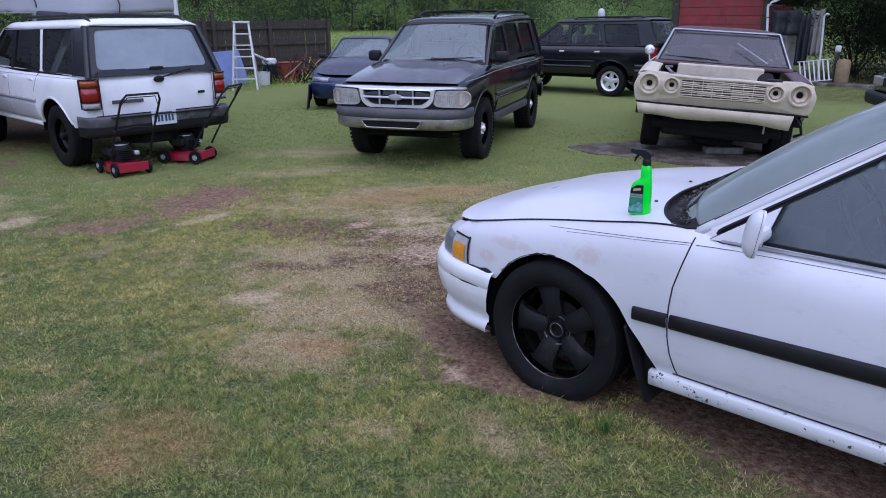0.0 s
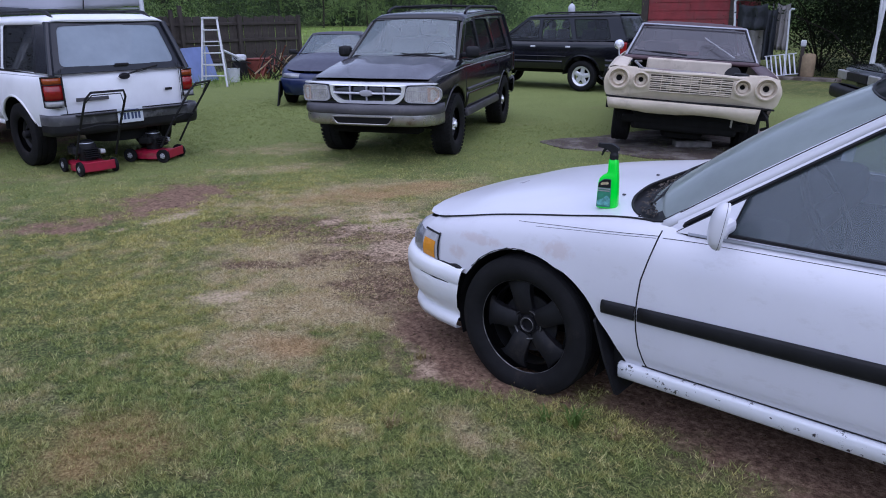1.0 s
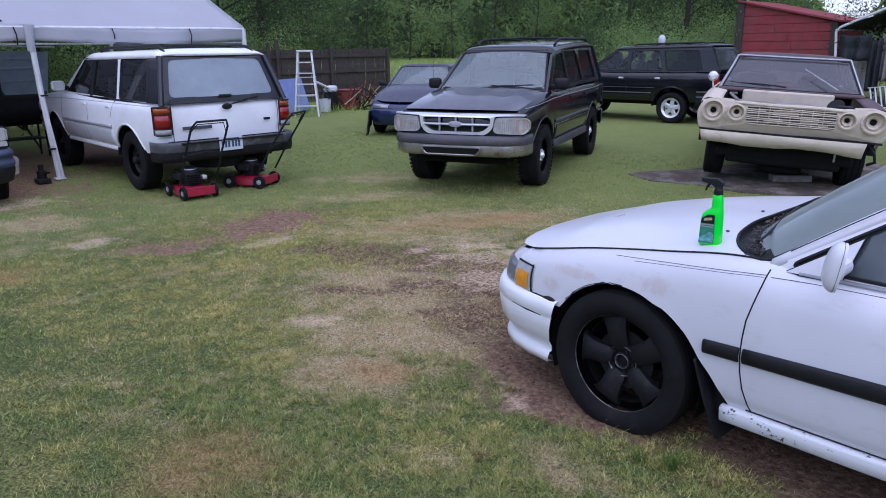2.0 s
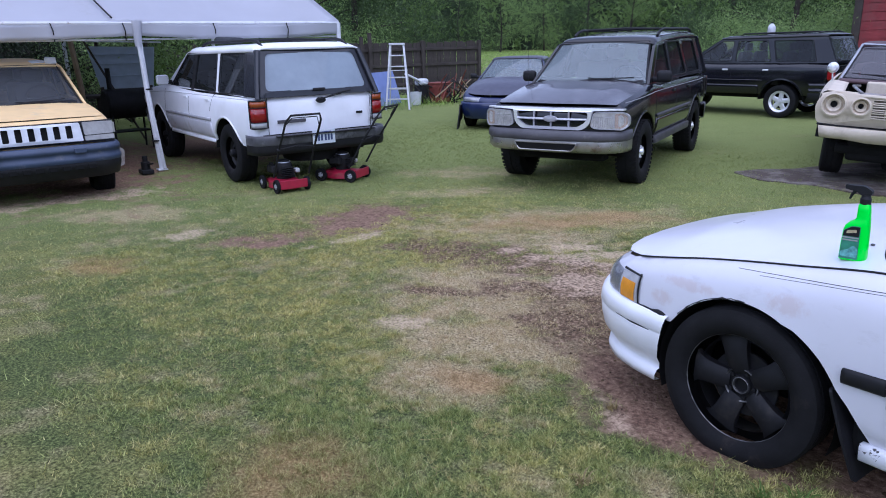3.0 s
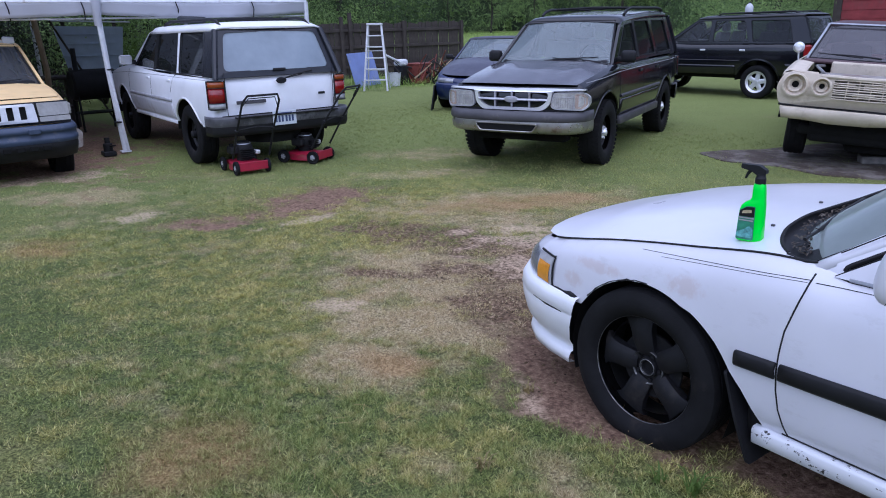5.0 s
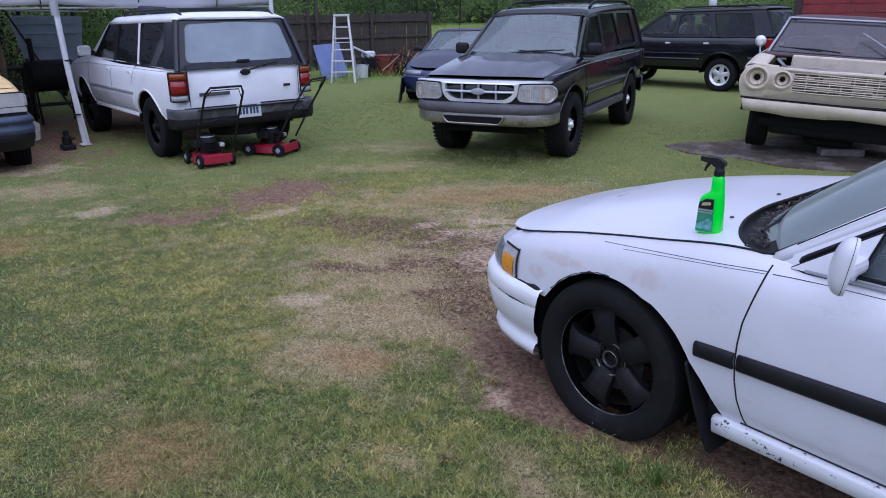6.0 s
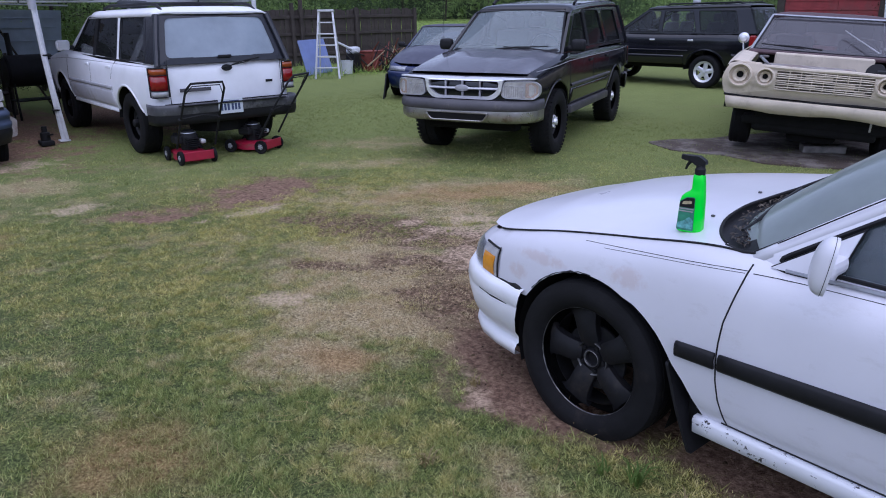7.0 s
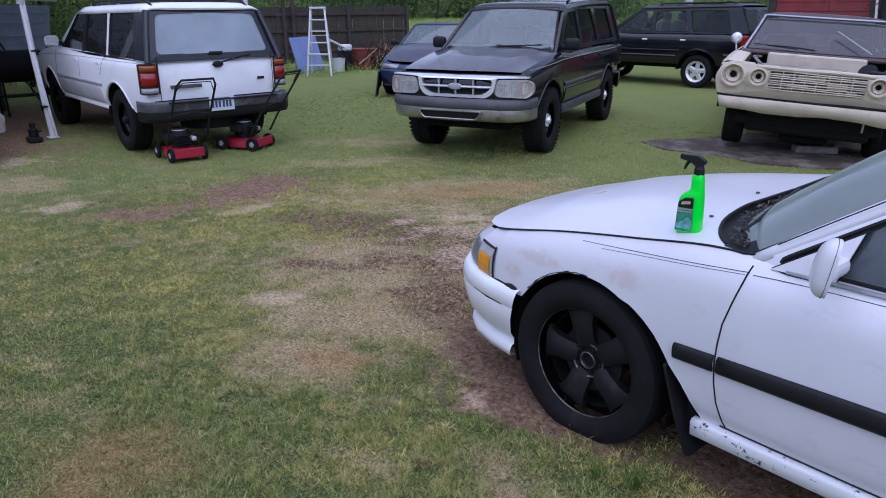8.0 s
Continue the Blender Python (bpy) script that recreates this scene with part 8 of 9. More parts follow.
def vnoise(x, y, scale, seed, octaves=4, rough=0.5):
    """Smooth lattice noise in 0..1."""
    tab = lattice(seed)
    total, amp, norm = 0.0, 1.0, 0.0
    for o in range(octaves):
        u, v = x * scale * 2 ** o + 17.3 * o, y * scale * 2 ** o + 5.7 * o
        i, j = np.floor(u).astype(int), np.floor(v).astype(int)
        f, g = u - i, v - j
        f, g = f * f * (3 - 2 * f), g * g * (3 - 2 * g)
        a, b = tab[i % 256, j % 256], tab[(i + 1) % 256, j % 256]
        c, d_ = tab[i % 256, (j + 1) % 256], tab[(i + 1) % 256, (j + 1) % 256]
        total = total + amp * ((a * (1 - f) + b * f) * (1 - g) + (c * (1 - f) + d_ * f) * g)
        norm += amp
        amp *= rough
    return total / norm


def blob(x, y, cx, cy, a, b, ang):
    """1 in the middle of a rotated ellipse, 0 at its rim and beyond."""
    c, s = math.cos(radians(ang)), math.sin(radians(ang))
    u, v = (x - cx) * c + (y - cy) * s, -(x - cx) * s + (y - cy) * c
    return np.clip(1.5 - 1.0 * np.sqrt((u / a) ** 2 + (v / b) ** 2), 0, 1)


EARTH = [(-6.15, 3.36, 0.80, 0.46, 107), (-5.95, 2.5, 0.50, 0.26, 75), (-1.75, 2.82, 0.72, 0.48, 0), (-2.2, 2.74, 0.34, 0.22, -20), (-0.2, 3.02, 2.2, 0.54, 2), (-1.5, 3.2, 0.8, 0.75, 0), (2.0, 3.3, 3.0, 0.9, 0),
         (-12.5, 1.5, 3.5, 1.9, 0), (-10.4, 1.6, 1.3, 1.0, 0), (-12.5, 4.0, 2.6, 1.0, 0)]
MUD = [(-4.45, 3.52, 0.80, 0.30, 29), (-4.75, 3.4, 0.45, 0.25, 25), (-3.75, 3.75, 0.5, 0.30, 20), (-3.30, 3.45, 0.55, 0.24, 42), (-2.85, 2.98, 0.34, 0.24, 20), (-2.75, 3.3, 0.5, 0.5, 0), (-3.9, 2.75, 0.26, 0.10, 40)]
SAND = [(-6.57, 1.85, 0.25, 0.19, 60), (-5.5, 3.0, 0.36, 0.11, 88), (-3.56, 2.25, 0.19, 0.12, 40), (-3.88, 4.12, 0.55, 0.32, 60), (-3.3, 3.75, 0.48, 0.27, 40), (-9.0, 1.0, 0.3, 1.0, 5), (-9.1, 2.0, 0.35, 0.3, 0), (-2.05, 2.44, 0.26, 0.05, -26)]
DRY = [(-2.75, 2.02, 0.36, 0.26, 30), (-4.85, 4.85, 1.15, 0.50, 62), (-5.2, 4.0, 0.8, 0.4, 40), (-4.4, 4.3, 0.8, 0.4, 45), (-3.75, 2.55, 0.6, 0.35, 25), (-3.5, 3.05, 1.0, 0.62, 35), (-3.1, 2.45, 0.6, 0.35, 20), (-6.6, 4.7, 0.9, 0.35, 60), (-1.9, 1.75, 0.20, 0.12, 20), (-7.9, 1.6, 0.7, 0.35, 60), (-7.3, 6.2, 1.4, 0.4, 65), (-2.6, 2.75, 0.4, 0.5, 0), (-1.35, 2.1, 0.3, 0.14, 0)]
RUSSET = [(-2.47, 1.02, 0.34, 0.26, 15), (-6.1, 1.0, 0.35, 0.22, 10), (-2.66, 2.1, 0.2, 0.12, 30), (-4.7, 4.9, 0.9, 0.30, 62)]


def patches(x, y):
    """How bare, how muddy, how sandy and how dry the ground is at a place."""
    w = 0.85 * (vnoise(x, y, 2.2, 3, 5, 0.62) - 0.5) + 0.30 * (vnoise(x, y, 14, 4, 3) - 0.5)
    rag = vnoise(x, y, 5.5, 12, 5, 0.7) - 0.5
    out = []
    for group in (EARTH, MUD, SAND, DRY, RUSSET):
        m = np.zeros_like(x)
        for p in group:
            m = np.maximum(m, blob(x, y, *p))
        out.append(m)
    earth, mud, sand, dry, russet = out
    far = np.clip((-x - 4.0) / 1.0, 0, 1)
    earth = np.clip((earth + (w * 0.75 + rag * (0.8 + 0.7 * far)) * (earth > 0) - 0.31) * (2.5 - 0.7 * far), 0, 1)
    mud = np.clip((mud * 0.95 + (1.0 * w + 1.7 * rag) * (mud > 0) - 0.30) * 2.0, 0, 0.94)
    sand = np.clip((sand + (1.2 * w + 2.6 * rag) * (sand > 0) - 0.43) * 1.6, 0, 0.75)
    wide = vnoise(x, y, 0.9, 8, 4, 0.6)
    tuft_ = vnoise(x, y, 6.5, 17, 4, 0.7) - 0.5
    # the last term of dry keeps grass near the camera dark, as lens falloff
    dry = np.clip(0.86 * dry + 0.50 * w + 0.55 * rag + 1.7 * tuft_ + 1.3 * (wide - 0.51) - 0.30 * np.clip(np.hypot(x, y) / 4 - 1.5, 0, 1) - 0.30 * np.clip((3.0 - np.hypot(x - 0.1, y - 0.45)) / 1.0, 0, 1), 0, 0.92)
    russet = np.clip((russet + 1.2 * rag + 0.7 * w - 0.24) * 0.95 * (russet > 0), 0, 0.72)
    return earth, mud, sand, dry, russet


def tone(x, y):
    """From cool dark green clover (0) to yellow-green grass (1); lens falloff near the camera is painted in."""
    # near-camera term and near-left blob darken the grass as lens falloff would
    return np.clip(0.64 - 0.45 * np.clip((3.1 - np.hypot(x - 0.1, y - 0.45)) / 1.2, 0, 1) - 0.5 * blob(x, y, -1.5, 1.6, 1.5, 0.8, 0) - 0.55 * blob(x, y, -3.7, 0.6, 2.6, 0.8, 0) - 0.4 * blob(x, y, -8.2, 1.6, 2.4, 1.6, 0) - 0.42 * np.clip(np.hypot(x, y) / 4 - 1.6, 0, 1) + 1.9 * (vnoise(x, y, 1.6, 61, 5, 0.6) - 0.5) + 1.5 * (vnoise(x, y, 7, 62, 4, 0.65) - 0.5), 0, 1)


def lush(x, y):
    """How fresh and green the grass is: more so at the back of the yard, but kept dark under the shade-coloured trees.
    """
    d = np.hypot(x, y)
    wood = np.clip((y - 15.5) / 1.5, 0, 1) * np.clip((x + 9.5) / 2.0, 0, 1)
    return (1 - wood) * np.clip((d + 3.2 * (vnoise(x, y, 0.55, 71, 3) - 0.5) - 6.3) / 3.6, 0, 1) * np.clip(0.95 + 0.5 * (vnoise(x, y, 3, 72, 3) - 0.5), 0, 1)


def height(x, y, earth, mud):
    near = np.clip(1.6 - np.hypot(x + 4, y - 3) / 9, 0, 1)
    h = 0.016 * (vnoise(x, y, 1.1, 21, 3) - 0.5) + 0.010 * (vnoise(x, y, 9, 22, 3) - 0.5)
    h = h + mud * 0.035 * (vnoise(x, y, 7, 23, 4, 0.7) - 0.55) - 0.012 * earth + 0.012 * earth * (vnoise(x, y, 16, 24, 3) - 0.5)
    return h * near


def axis_steps(lo, hi, step, far):
    mid = np.arange(lo, hi + step / 2, step)
    out = [step * 1.06 ** k for k in range(1, 170)]
    a, x = [], lo
    for s in out:
        x -= s
        a.append(x)
        if x < -far:
            break
    b, x = [], hi
    for s in out:
        x += s
        b.append(x)
        if x > far:
            break
    return np.r_[a[::-1], mid, b]


gx, gy = axis_steps(-9.5, 0.6, 0.045, 900), axis_steps(0.2, 8.5, 0.045, 900)
X, Y = np.meshgrid(gx, gy, indexing="ij")
E_, M_, S_, D_, R_ = patches(X, Y)
T_ = tone(X, Y)
L_ = lush(X, Y) * (1 - 0.65 * D_)
Zg = height(X, Y, E_, M_)
nx_, ny_ = X.shape
idx = np.arange(nx_ * ny_).reshape(nx_, ny_)
quads = np.stack([idx[:-1, :-1], idx[1:, :-1], idx[1:, 1:], idx[:-1, 1:]], -1).reshape(-1, 4)
gm = bpy.data.meshes.new("ground")
gm.vertices.add(nx_ * ny_)
gm.vertices.foreach_set("co", np.stack([X, Y, Zg], -1).reshape(-1).astype(np.float32))
gm.loops.add(quads.size)
gm.loops.foreach_set("vertex_index", quads.reshape(-1).astype(np.int32))
gm.polygons.add(len(quads))
gm.polygons.foreach_set("loop_start", np.arange(0, quads.size, 4, dtype=np.int32))
gm.polygons.foreach_set("loop_total", np.full(len(quads), 4, dtype=np.int32))
gm.update(calc_edges=True)
gm.shade_smooth()
for nm, arr in (("earth", E_), ("mud", M_), ("sand", S_), ("dry", D_), ("russet", R_), ("tone", T_), ("lush", L_)):
    at_ = gm.attributes.new(nm, "FLOAT", "POINT")
    at_.data.foreach_set("value", arr.reshape(-1).astype(np.float32))


def ground_material():
    m, nt, b = node_mat("lawn_soil")

    def attr(n):
        a = nt.nodes.new("ShaderNodeAttribute")
        a.attribute_name = n
        return a.outputs["Fac"]

    fine = noise_tex(nt, 68, 7, 0.72)
    tiny = noise_tex(nt, 230, 3, 0.7)
    clod = noise_tex(nt, 38, 7, 0.74)
    cool = ramp(nt, fine.outputs["Fac"], [(0.35, (0.018, 0.024, 0.008)), (0.5, (0.080, 0.100, 0.032)), (0.64, (0.21, 0.245, 0.08))]).outputs["Color"]
    warm = ramp(nt, fine.outputs["Fac"], [(0.35, (0.036, 0.034, 0.011)), (0.5, (0.17, 0.165, 0.052)), (0.64, (0.37, 0.36, 0.125))]).outputs["Color"]
    c = mixc(nt, attr("tone"), cool, warm)
    fresh = ramp(nt, fine.outputs["Fac"], [(0.33, (0.092, 0.124, 0.038)), (0.5, (0.190, 0.224, 0.070)), (0.66, (0.295, 0.332, 0.116))]).outputs["Color"]
    straw = ramp(nt, fine.outputs["Fac"], [(0.35, (0.065, 0.045, 0.024)), (0.50, (0.34, 0.265, 0.145)), (0.65, (0.66, 0.54, 0.33))]).outputs["Color"]
    c = mixc(nt, attr("dry"), c, straw)
    c = mixc(nt, attr("lush"), c, fresh)
    rus = ramp(nt, fine.outputs["Fac"], [(0.34, (0.11, 0.062, 0.025)), (0.5, (0.32, 0.20, 0.085)), (0.66, (0.50, 0.34, 0.17))]).outputs["Color"]
    c = mixc(nt, attr("russet"), c, rus)
    mud = ramp(nt, clod.outputs["Fac"], [(0.38, (0.042, 0.027, 0.016)), (0.52, (0.150, 0.097, 0.058)), (0.65, (0.46, 0.335, 0.22))]).outputs["Color"]
    c = mixc(nt, attr("mud"), c, mud)
    soil = ramp(nt, clod.outputs["Fac"], [(0.34, (0.075, 0.042, 0.030)), (0.52, (0.225, 0.140, 0.093)), (0.70, (0.44, 0.30, 0.205))]).outputs["Color"]
    c = mixc(nt, attr("earth"), c, soil)
    pale = ramp(nt, tiny.outputs["Fac"], [(0.3, (0.52, 0.37, 0.25)), (0.7, (0.82, 0.63, 0.45))]).outputs["Color"]
    spread = nt.nodes.new("ShaderNodeMath")
    spread.operation = "MULTIPLY"
    nt.links.new(attr("sand"), spread.inputs[0])
    nt.links.new(ramp(nt, clod.outputs["Fac"], [(0.40, (0.05, 0.05, 0.05)), (0.60, (1, 1, 1))]).outputs["Color"], spread.inputs[1])
    c = mixc(nt, spread.outputs["Value"], c, pale)
    nt.links.new(c, b.inputs["Base Color"])
    b.inputs["Roughness"].default_value = 0.95
    b.inputs["Specular IOR Level"].default_value = 0.15
    add_bump(nt, b, clod.outputs["Fac"], 0.8, 0.02)
    return m


gm.materials.append(ground_material())
ground = tagged(new("ground", gm), "patchy mown lawn with bare earth, mud and sand", "ground", kind="structure")


def blade_material():
    m, nt, b = node_mat("grass_blade")

    def attr(n):
        a = nt.nodes.new("ShaderNodeAttribute")
        a.attribute_name = n
        return a.outputs["Fac"]

    g = nt.nodes.new("ShaderNodeNewGeometry").outputs["Random Per Island"]
    cool = ramp(nt, g, [(0.0, (0.070, 0.100, 0.025)), (0.5, (0.180, 0.234, 0.058)), (1.0, (0.40, 0.455, 0.15))]).outputs["Color"]
    warm = ramp(nt, g, [(0.0, (0.19, 0.175, 0.042)), (0.5, (0.43, 0.398, 0.11)), (1.0, (0.70, 0.622, 0.24))]).outputs["Color"]
    straw = ramp(nt, g, [(0.0, (0.28, 0.20, 0.105)), (0.6, (0.60, 0.47, 0.265)), (1.0, (0.78, 0.65, 0.43))]).outputs["Color"]
    rus = ramp(nt, g, [(0.0, (0.20, 0.12, 0.05)), (1.0, (0.54, 0.36, 0.17))]).outputs["Color"]
    c = mixc(nt, attr("tone"), cool, warm)
    c = mixc(nt, attr("dry"), c, straw)
    fresh = ramp(nt, g, [(0.0, (0.165, 0.218, 0.064)), (0.5, (0.250, 0.294, 0.088)), (1.0, (0.345, 0.385, 0.138))]).outputs["Color"]
    c = mixc(nt, attr("lush"), c, fresh)
    c = mixc(nt, attr("russet"), c, rus)
    nt.links.new(c, b.inputs["Base Color"])
    b.inputs["Roughness"].default_value = 0.75
    b.inputs["Specular IOR Level"].default_value = 0.2
    return m


def grass(name, n, area, lo, hi, seed, width, label, thin=1.0, material=None):
    """Many single blades over a stretch of lawn, sparse on bare earth."""
    r = np.random.RandomState(seed)
    x, y = r.uniform(area[0], area[1], n), r.uniform(area[2], area[3], n)
    e, mu, sa, dr, ru = patches(x, y)
    to = tone(x, y)
    clump = np.clip(0.5 * vnoise(x, y, 6, 31, 3) + 2.6 * (vnoise(x, y, 15, 33, 3, 0.65) - 0.41), 0, 1)
    patch = vnoise(x, y, 21, 35, 2)
    fine = vnoise(x, y, 42, 36, 2, 0.6)
    edge = np.clip(np.minimum(np.minimum(x - area[0], area[1] - x), np.minimum(y - area[2], area[3] - y)) / 1.5, 0, 1)
    keep = r.rand(n) < edge * np.clip(1.1 - e * 1.25 - mu * 0.80 - sa * 1.25 - ru * 0.35, 0.0, 1) * np.clip(0.10 + 1.35 * clump, 0, 1) * np.clip((fine - 0.31) * 4.2, 0.06, 1) * thin
    x, y, e, mu, dr, ru, to, clump, patch, fine = (q[keep] for q in (x, y, e, mu, dr, ru, to, clump, patch, fine))
    k = len(x)
    z = height(x, y, e, mu)
    h = r.uniform(lo, hi, k) * (0.55 + 0.9 * clump) * (1 - 0.45 * dr)
    a = r.uniform(0, 2 * math.pi, k)
    lean = r.uniform(0.3, 1.8, k) * h
    la = r.uniform(0, 2 * math.pi, k)
    w = width * r.uniform(0.7, 1.4, k)
    P = np.zeros((k, 3, 3), np.float32)
    P[:, 0] = np.c_[x - w * np.cos(a), y - w * np.sin(a), z - 0.003]
    P[:, 1] = np.c_[x + w * np.cos(a), y + w * np.sin(a), z - 0.003]
    P[:, 2] = np.c_[x + lean * np.cos(la), y + lean * np.sin(la), z + h]
    me = bpy.data.meshes.new(name)
    me.vertices.add(3 * k)
    me.vertices.foreach_set("co", P.reshape(-1))
    me.loops.add(3 * k)
    me.loops.foreach_set("vertex_index", np.arange(3 * k, dtype=np.int32))
    me.polygons.add(k)
    me.polygons.foreach_set("loop_start", np.arange(0, 3 * k, 3, dtype=np.int32))
    me.polygons.foreach_set("loop_total", np.full(k, 3, dtype=np.int32))
    me.update(calc_edges=True)
    for nm, val in (("dry", np.clip(dr * 0.95 + 0.24 * r.rand(k) - 0.1 + 1.0 * np.clip(patch - 0.56, 0, 1), 0, 1)), ("russet", ru * 0.65), ("lush", lush(x, y) * (1 - 0.65 * dr) * (0.88 + 0.12 * r.rand(k))), ("tone", np.clip(to + 0.3 * (r.rand(k) - 0.5) + 1.0 * (patch - 0.5) + 1.1 * (fine - 0.5), 0, 1))):
        at = me.attributes.new(nm, "FLOAT", "POINT")
        at.data.foreach_set("value", np.repeat(val, 3).astype(np.float32))
    me.materials.append(material or BLADES)
    return tagged(new(name, me), label, "grass", kind="stuff")


BLADES = blade_material()
grass("grass", 900000, (-3.9, -0.3, 0.3, 2.9), 0.007, 0.024, 7, 0.0012, "short mown grass blades, green and straw-coloured")
grass("grass", 1150000, (-7.0, 0.2, 0.2, 5.6), 0.006, 0.020, 1, 0.0017, "short mown grass blades mixed with dry straw")
grass("grass", 520000, (-13, 0.5, 0.0, 10.5), 0.008, 0.024, 2, 0.0028, "short mown grass blades further off")
grass("grass", 240000, (-22, -0.5, 2.0, 22.0), 0.003, 0.010, 3, 0.0042, "short mown grass of the back lawn")
grass("grass", 120000, (-95, -20.6, 10, 80), 0.04, 0.16, 6, 0.03, "lush bright meadow grass beyond the fence", 1.0, MEADOW)
grass("grass", 9000, (-19.8, -15.5, 9.0, 14.5), 0.06, 0.26, 4, 0.006, "tall uncut grass round scrap by a fence", 1.0, MEADOW)


def clods(n, seed):
    """Small lumps of earth on the bare and muddy places."""
    r = np.random.RandomState(seed)
    x, y = r.uniform(-7.4, 0.2, n), r.uniform(2.0, 4.6, n)
    e, mu, sa, dr, ru = patches(x, y)
    keep = r.rand(n) < np.clip(0.55 * e + 0.9 * mu - sa, 0, 1)
    x, y, e, mu = x[keep], y[keep], e[keep], mu[keep]
    z = height(x, y, e, mu)
    base = [(1, 0, 0), (-1, 0, 0), (0, 1, 0), (0, -1, 0), (0, 0, 1), (0, 0, -1)]
    tri = [(0, 2, 4), (2, 1, 4), (1, 3, 4), (3, 0, 4), (2, 0, 5), (1, 2, 5), (3, 1, 5), (0, 3, 5)]
    vs, fs = [], []
    for i in range(len(x)):
        s = 0.002 + 0.011 * r.rand() ** 3
        k = len(vs)
        vs += [(x[i] + b[0] * s * r.uniform(0.6, 1.5), y[i] + b[1] * s * r.uniform(0.6, 1.5), z[i] + b[2] * s * r.uniform(0.4, 0.8)) for b in base]
        fs += [(k + a, k + b, k + c) for a, b, c in tri]
    tagged(mesh_ob("earth_clods", vs, fs, CLOD, None, True), "small brown clods of earth on bare ground", "earth", kind="stuff")


clods(9000, 15)


def straws(n, seed):
    """Dry stalks lying on the lawn."""
    r = np.random.RandomState(seed)
    vs, fs = [], []
    for i in range(n):
        x, y, a, L = r.uniform(-5.5, -0.6), r.uniform(0.7, 4.0), r.uniform(0, 6.28), r.uniform(0.02, 0.09) * (1 + (r.rand() > 0.9))
        d, w = np.array((math.cos(a), math.sin(a))), 0.0012
        bend = r.uniform(-0.3, 0.3) * L
        k = len(vs)
        for q in (0, 0.5, 1.0):
            p = np.array((x, y)) + d * L * q + np.array((-d[1], d[0])) * bend * 4 * q * (1 - q)
            zz = 0.012 + 0.008 * q
            vs += [(p[0] - d[1] * w, p[1] + d[0] * w, zz), (p[0] + d[1] * w, p[1] - d[0] * w, zz)]
        fs += [(k, k + 1, k + 3, k + 2), (k + 2, k + 3, k + 5, k + 4)]
    tagged(mesh_ob("straw", vs, fs, STRAW, None, False), "dry straw stalks lying on the lawn", "straw", kind="stuff")


straws(900, 16)


# weeds beside the wheel and straws on the lawn
def tuft(x, y, n, h, seed, material, label, cat):
    rnd = random.Random(seed)
    vs, fs = [], []
    for k in range(n):
        a = rnd.uniform(0, 6.28)
        L = h * rnd.uniform(0.5, 1.1)
        d = Vector((math.cos(a), math.sin(a), 0))
        s = Vector((-d.y, d.x, 0)) * 0.004
        b = Vector((rnd.uniform(-0.02, 0.02), rnd.uniform(-0.02, 0.02), 0))
        i = len(vs)
        vs += [b - s, b + s, b + d * L * 0.35 + Vector((0, 0, L * 0.7)) + s * 0.8, b + d * L * 0.35 + Vector((0, 0, L * 0.7)) - s * 0.8, b + d * L * 0.8 + Vector((0, 0, L * 0.75))]
        fs += [(i, i + 1, i + 2, i + 3), (i + 3, i + 2, i + 4)]
    ob = tagged(mesh_ob("grass_tuft", vs, fs, material, None, False), label, cat)
    ob.location = (x, y, -0.005)


tuft(-1.13, 2.40, 26, 0.12, 1, LEAF_BRIGHT, "green weed tuft beside a tyre", "weed")
tuft(-1.25, 2.36, 12, 0.08, 2, LEAF_BRIGHT, "small green weed in bare earth", "weed")
tuft(-0.95, 2.42, 16, 0.07, 3, STRAW, "dry straw tuft beside a sill", "weed")
tuft(-2.05, 2.45, 18, 0.06, 4, STRAW, "dry straw tuft in red earth", "weed")
tuft(-1.72, 1.90, 14, 0.07, 5, STRAW, "dry straw tuft on the lawn", "weed")


# ---------------------------------------------------------------- trees
def leaf_mesh(name, centres, normals_seed, size, material):
    """Small bent leaf shapes at the given places."""
    r = np.random.RandomState(normals_seed)
    c = np.asarray(centres, np.float32)
    k = len(c)
    u = r.normal(size=(k, 3))
    u /= np.linalg.norm(u, axis=1)[:, None]
    w = np.cross(u, r.normal(size=(k, 3)))
    w /= np.linalg.norm(w, axis=1)[:, None]
    s = size * r.uniform(0.55, 1.35, (k, 1))
    P = np.stack([c - u * s, c + w * s * 0.7 + u * s * 0.1, c + u * s], 1).astype(np.float32)
    me = bpy.data.meshes.new(name)
    me.vertices.add(3 * k)
    me.vertices.foreach_set("co", P.reshape(-1))
    me.loops.add(3 * k)
    me.loops.foreach_set("vertex_index", np.arange(3 * k, dtype=np.int32))
    me.polygons.add(k)
    me.polygons.foreach_set("loop_start", np.arange(0, 3 * k, 3, dtype=np.int32))
    me.polygons.foreach_set("loop_total", np.full(k, 3, dtype=np.int32))
    me.update(calc_edges=True)
    me.materials.append(material)
    return me


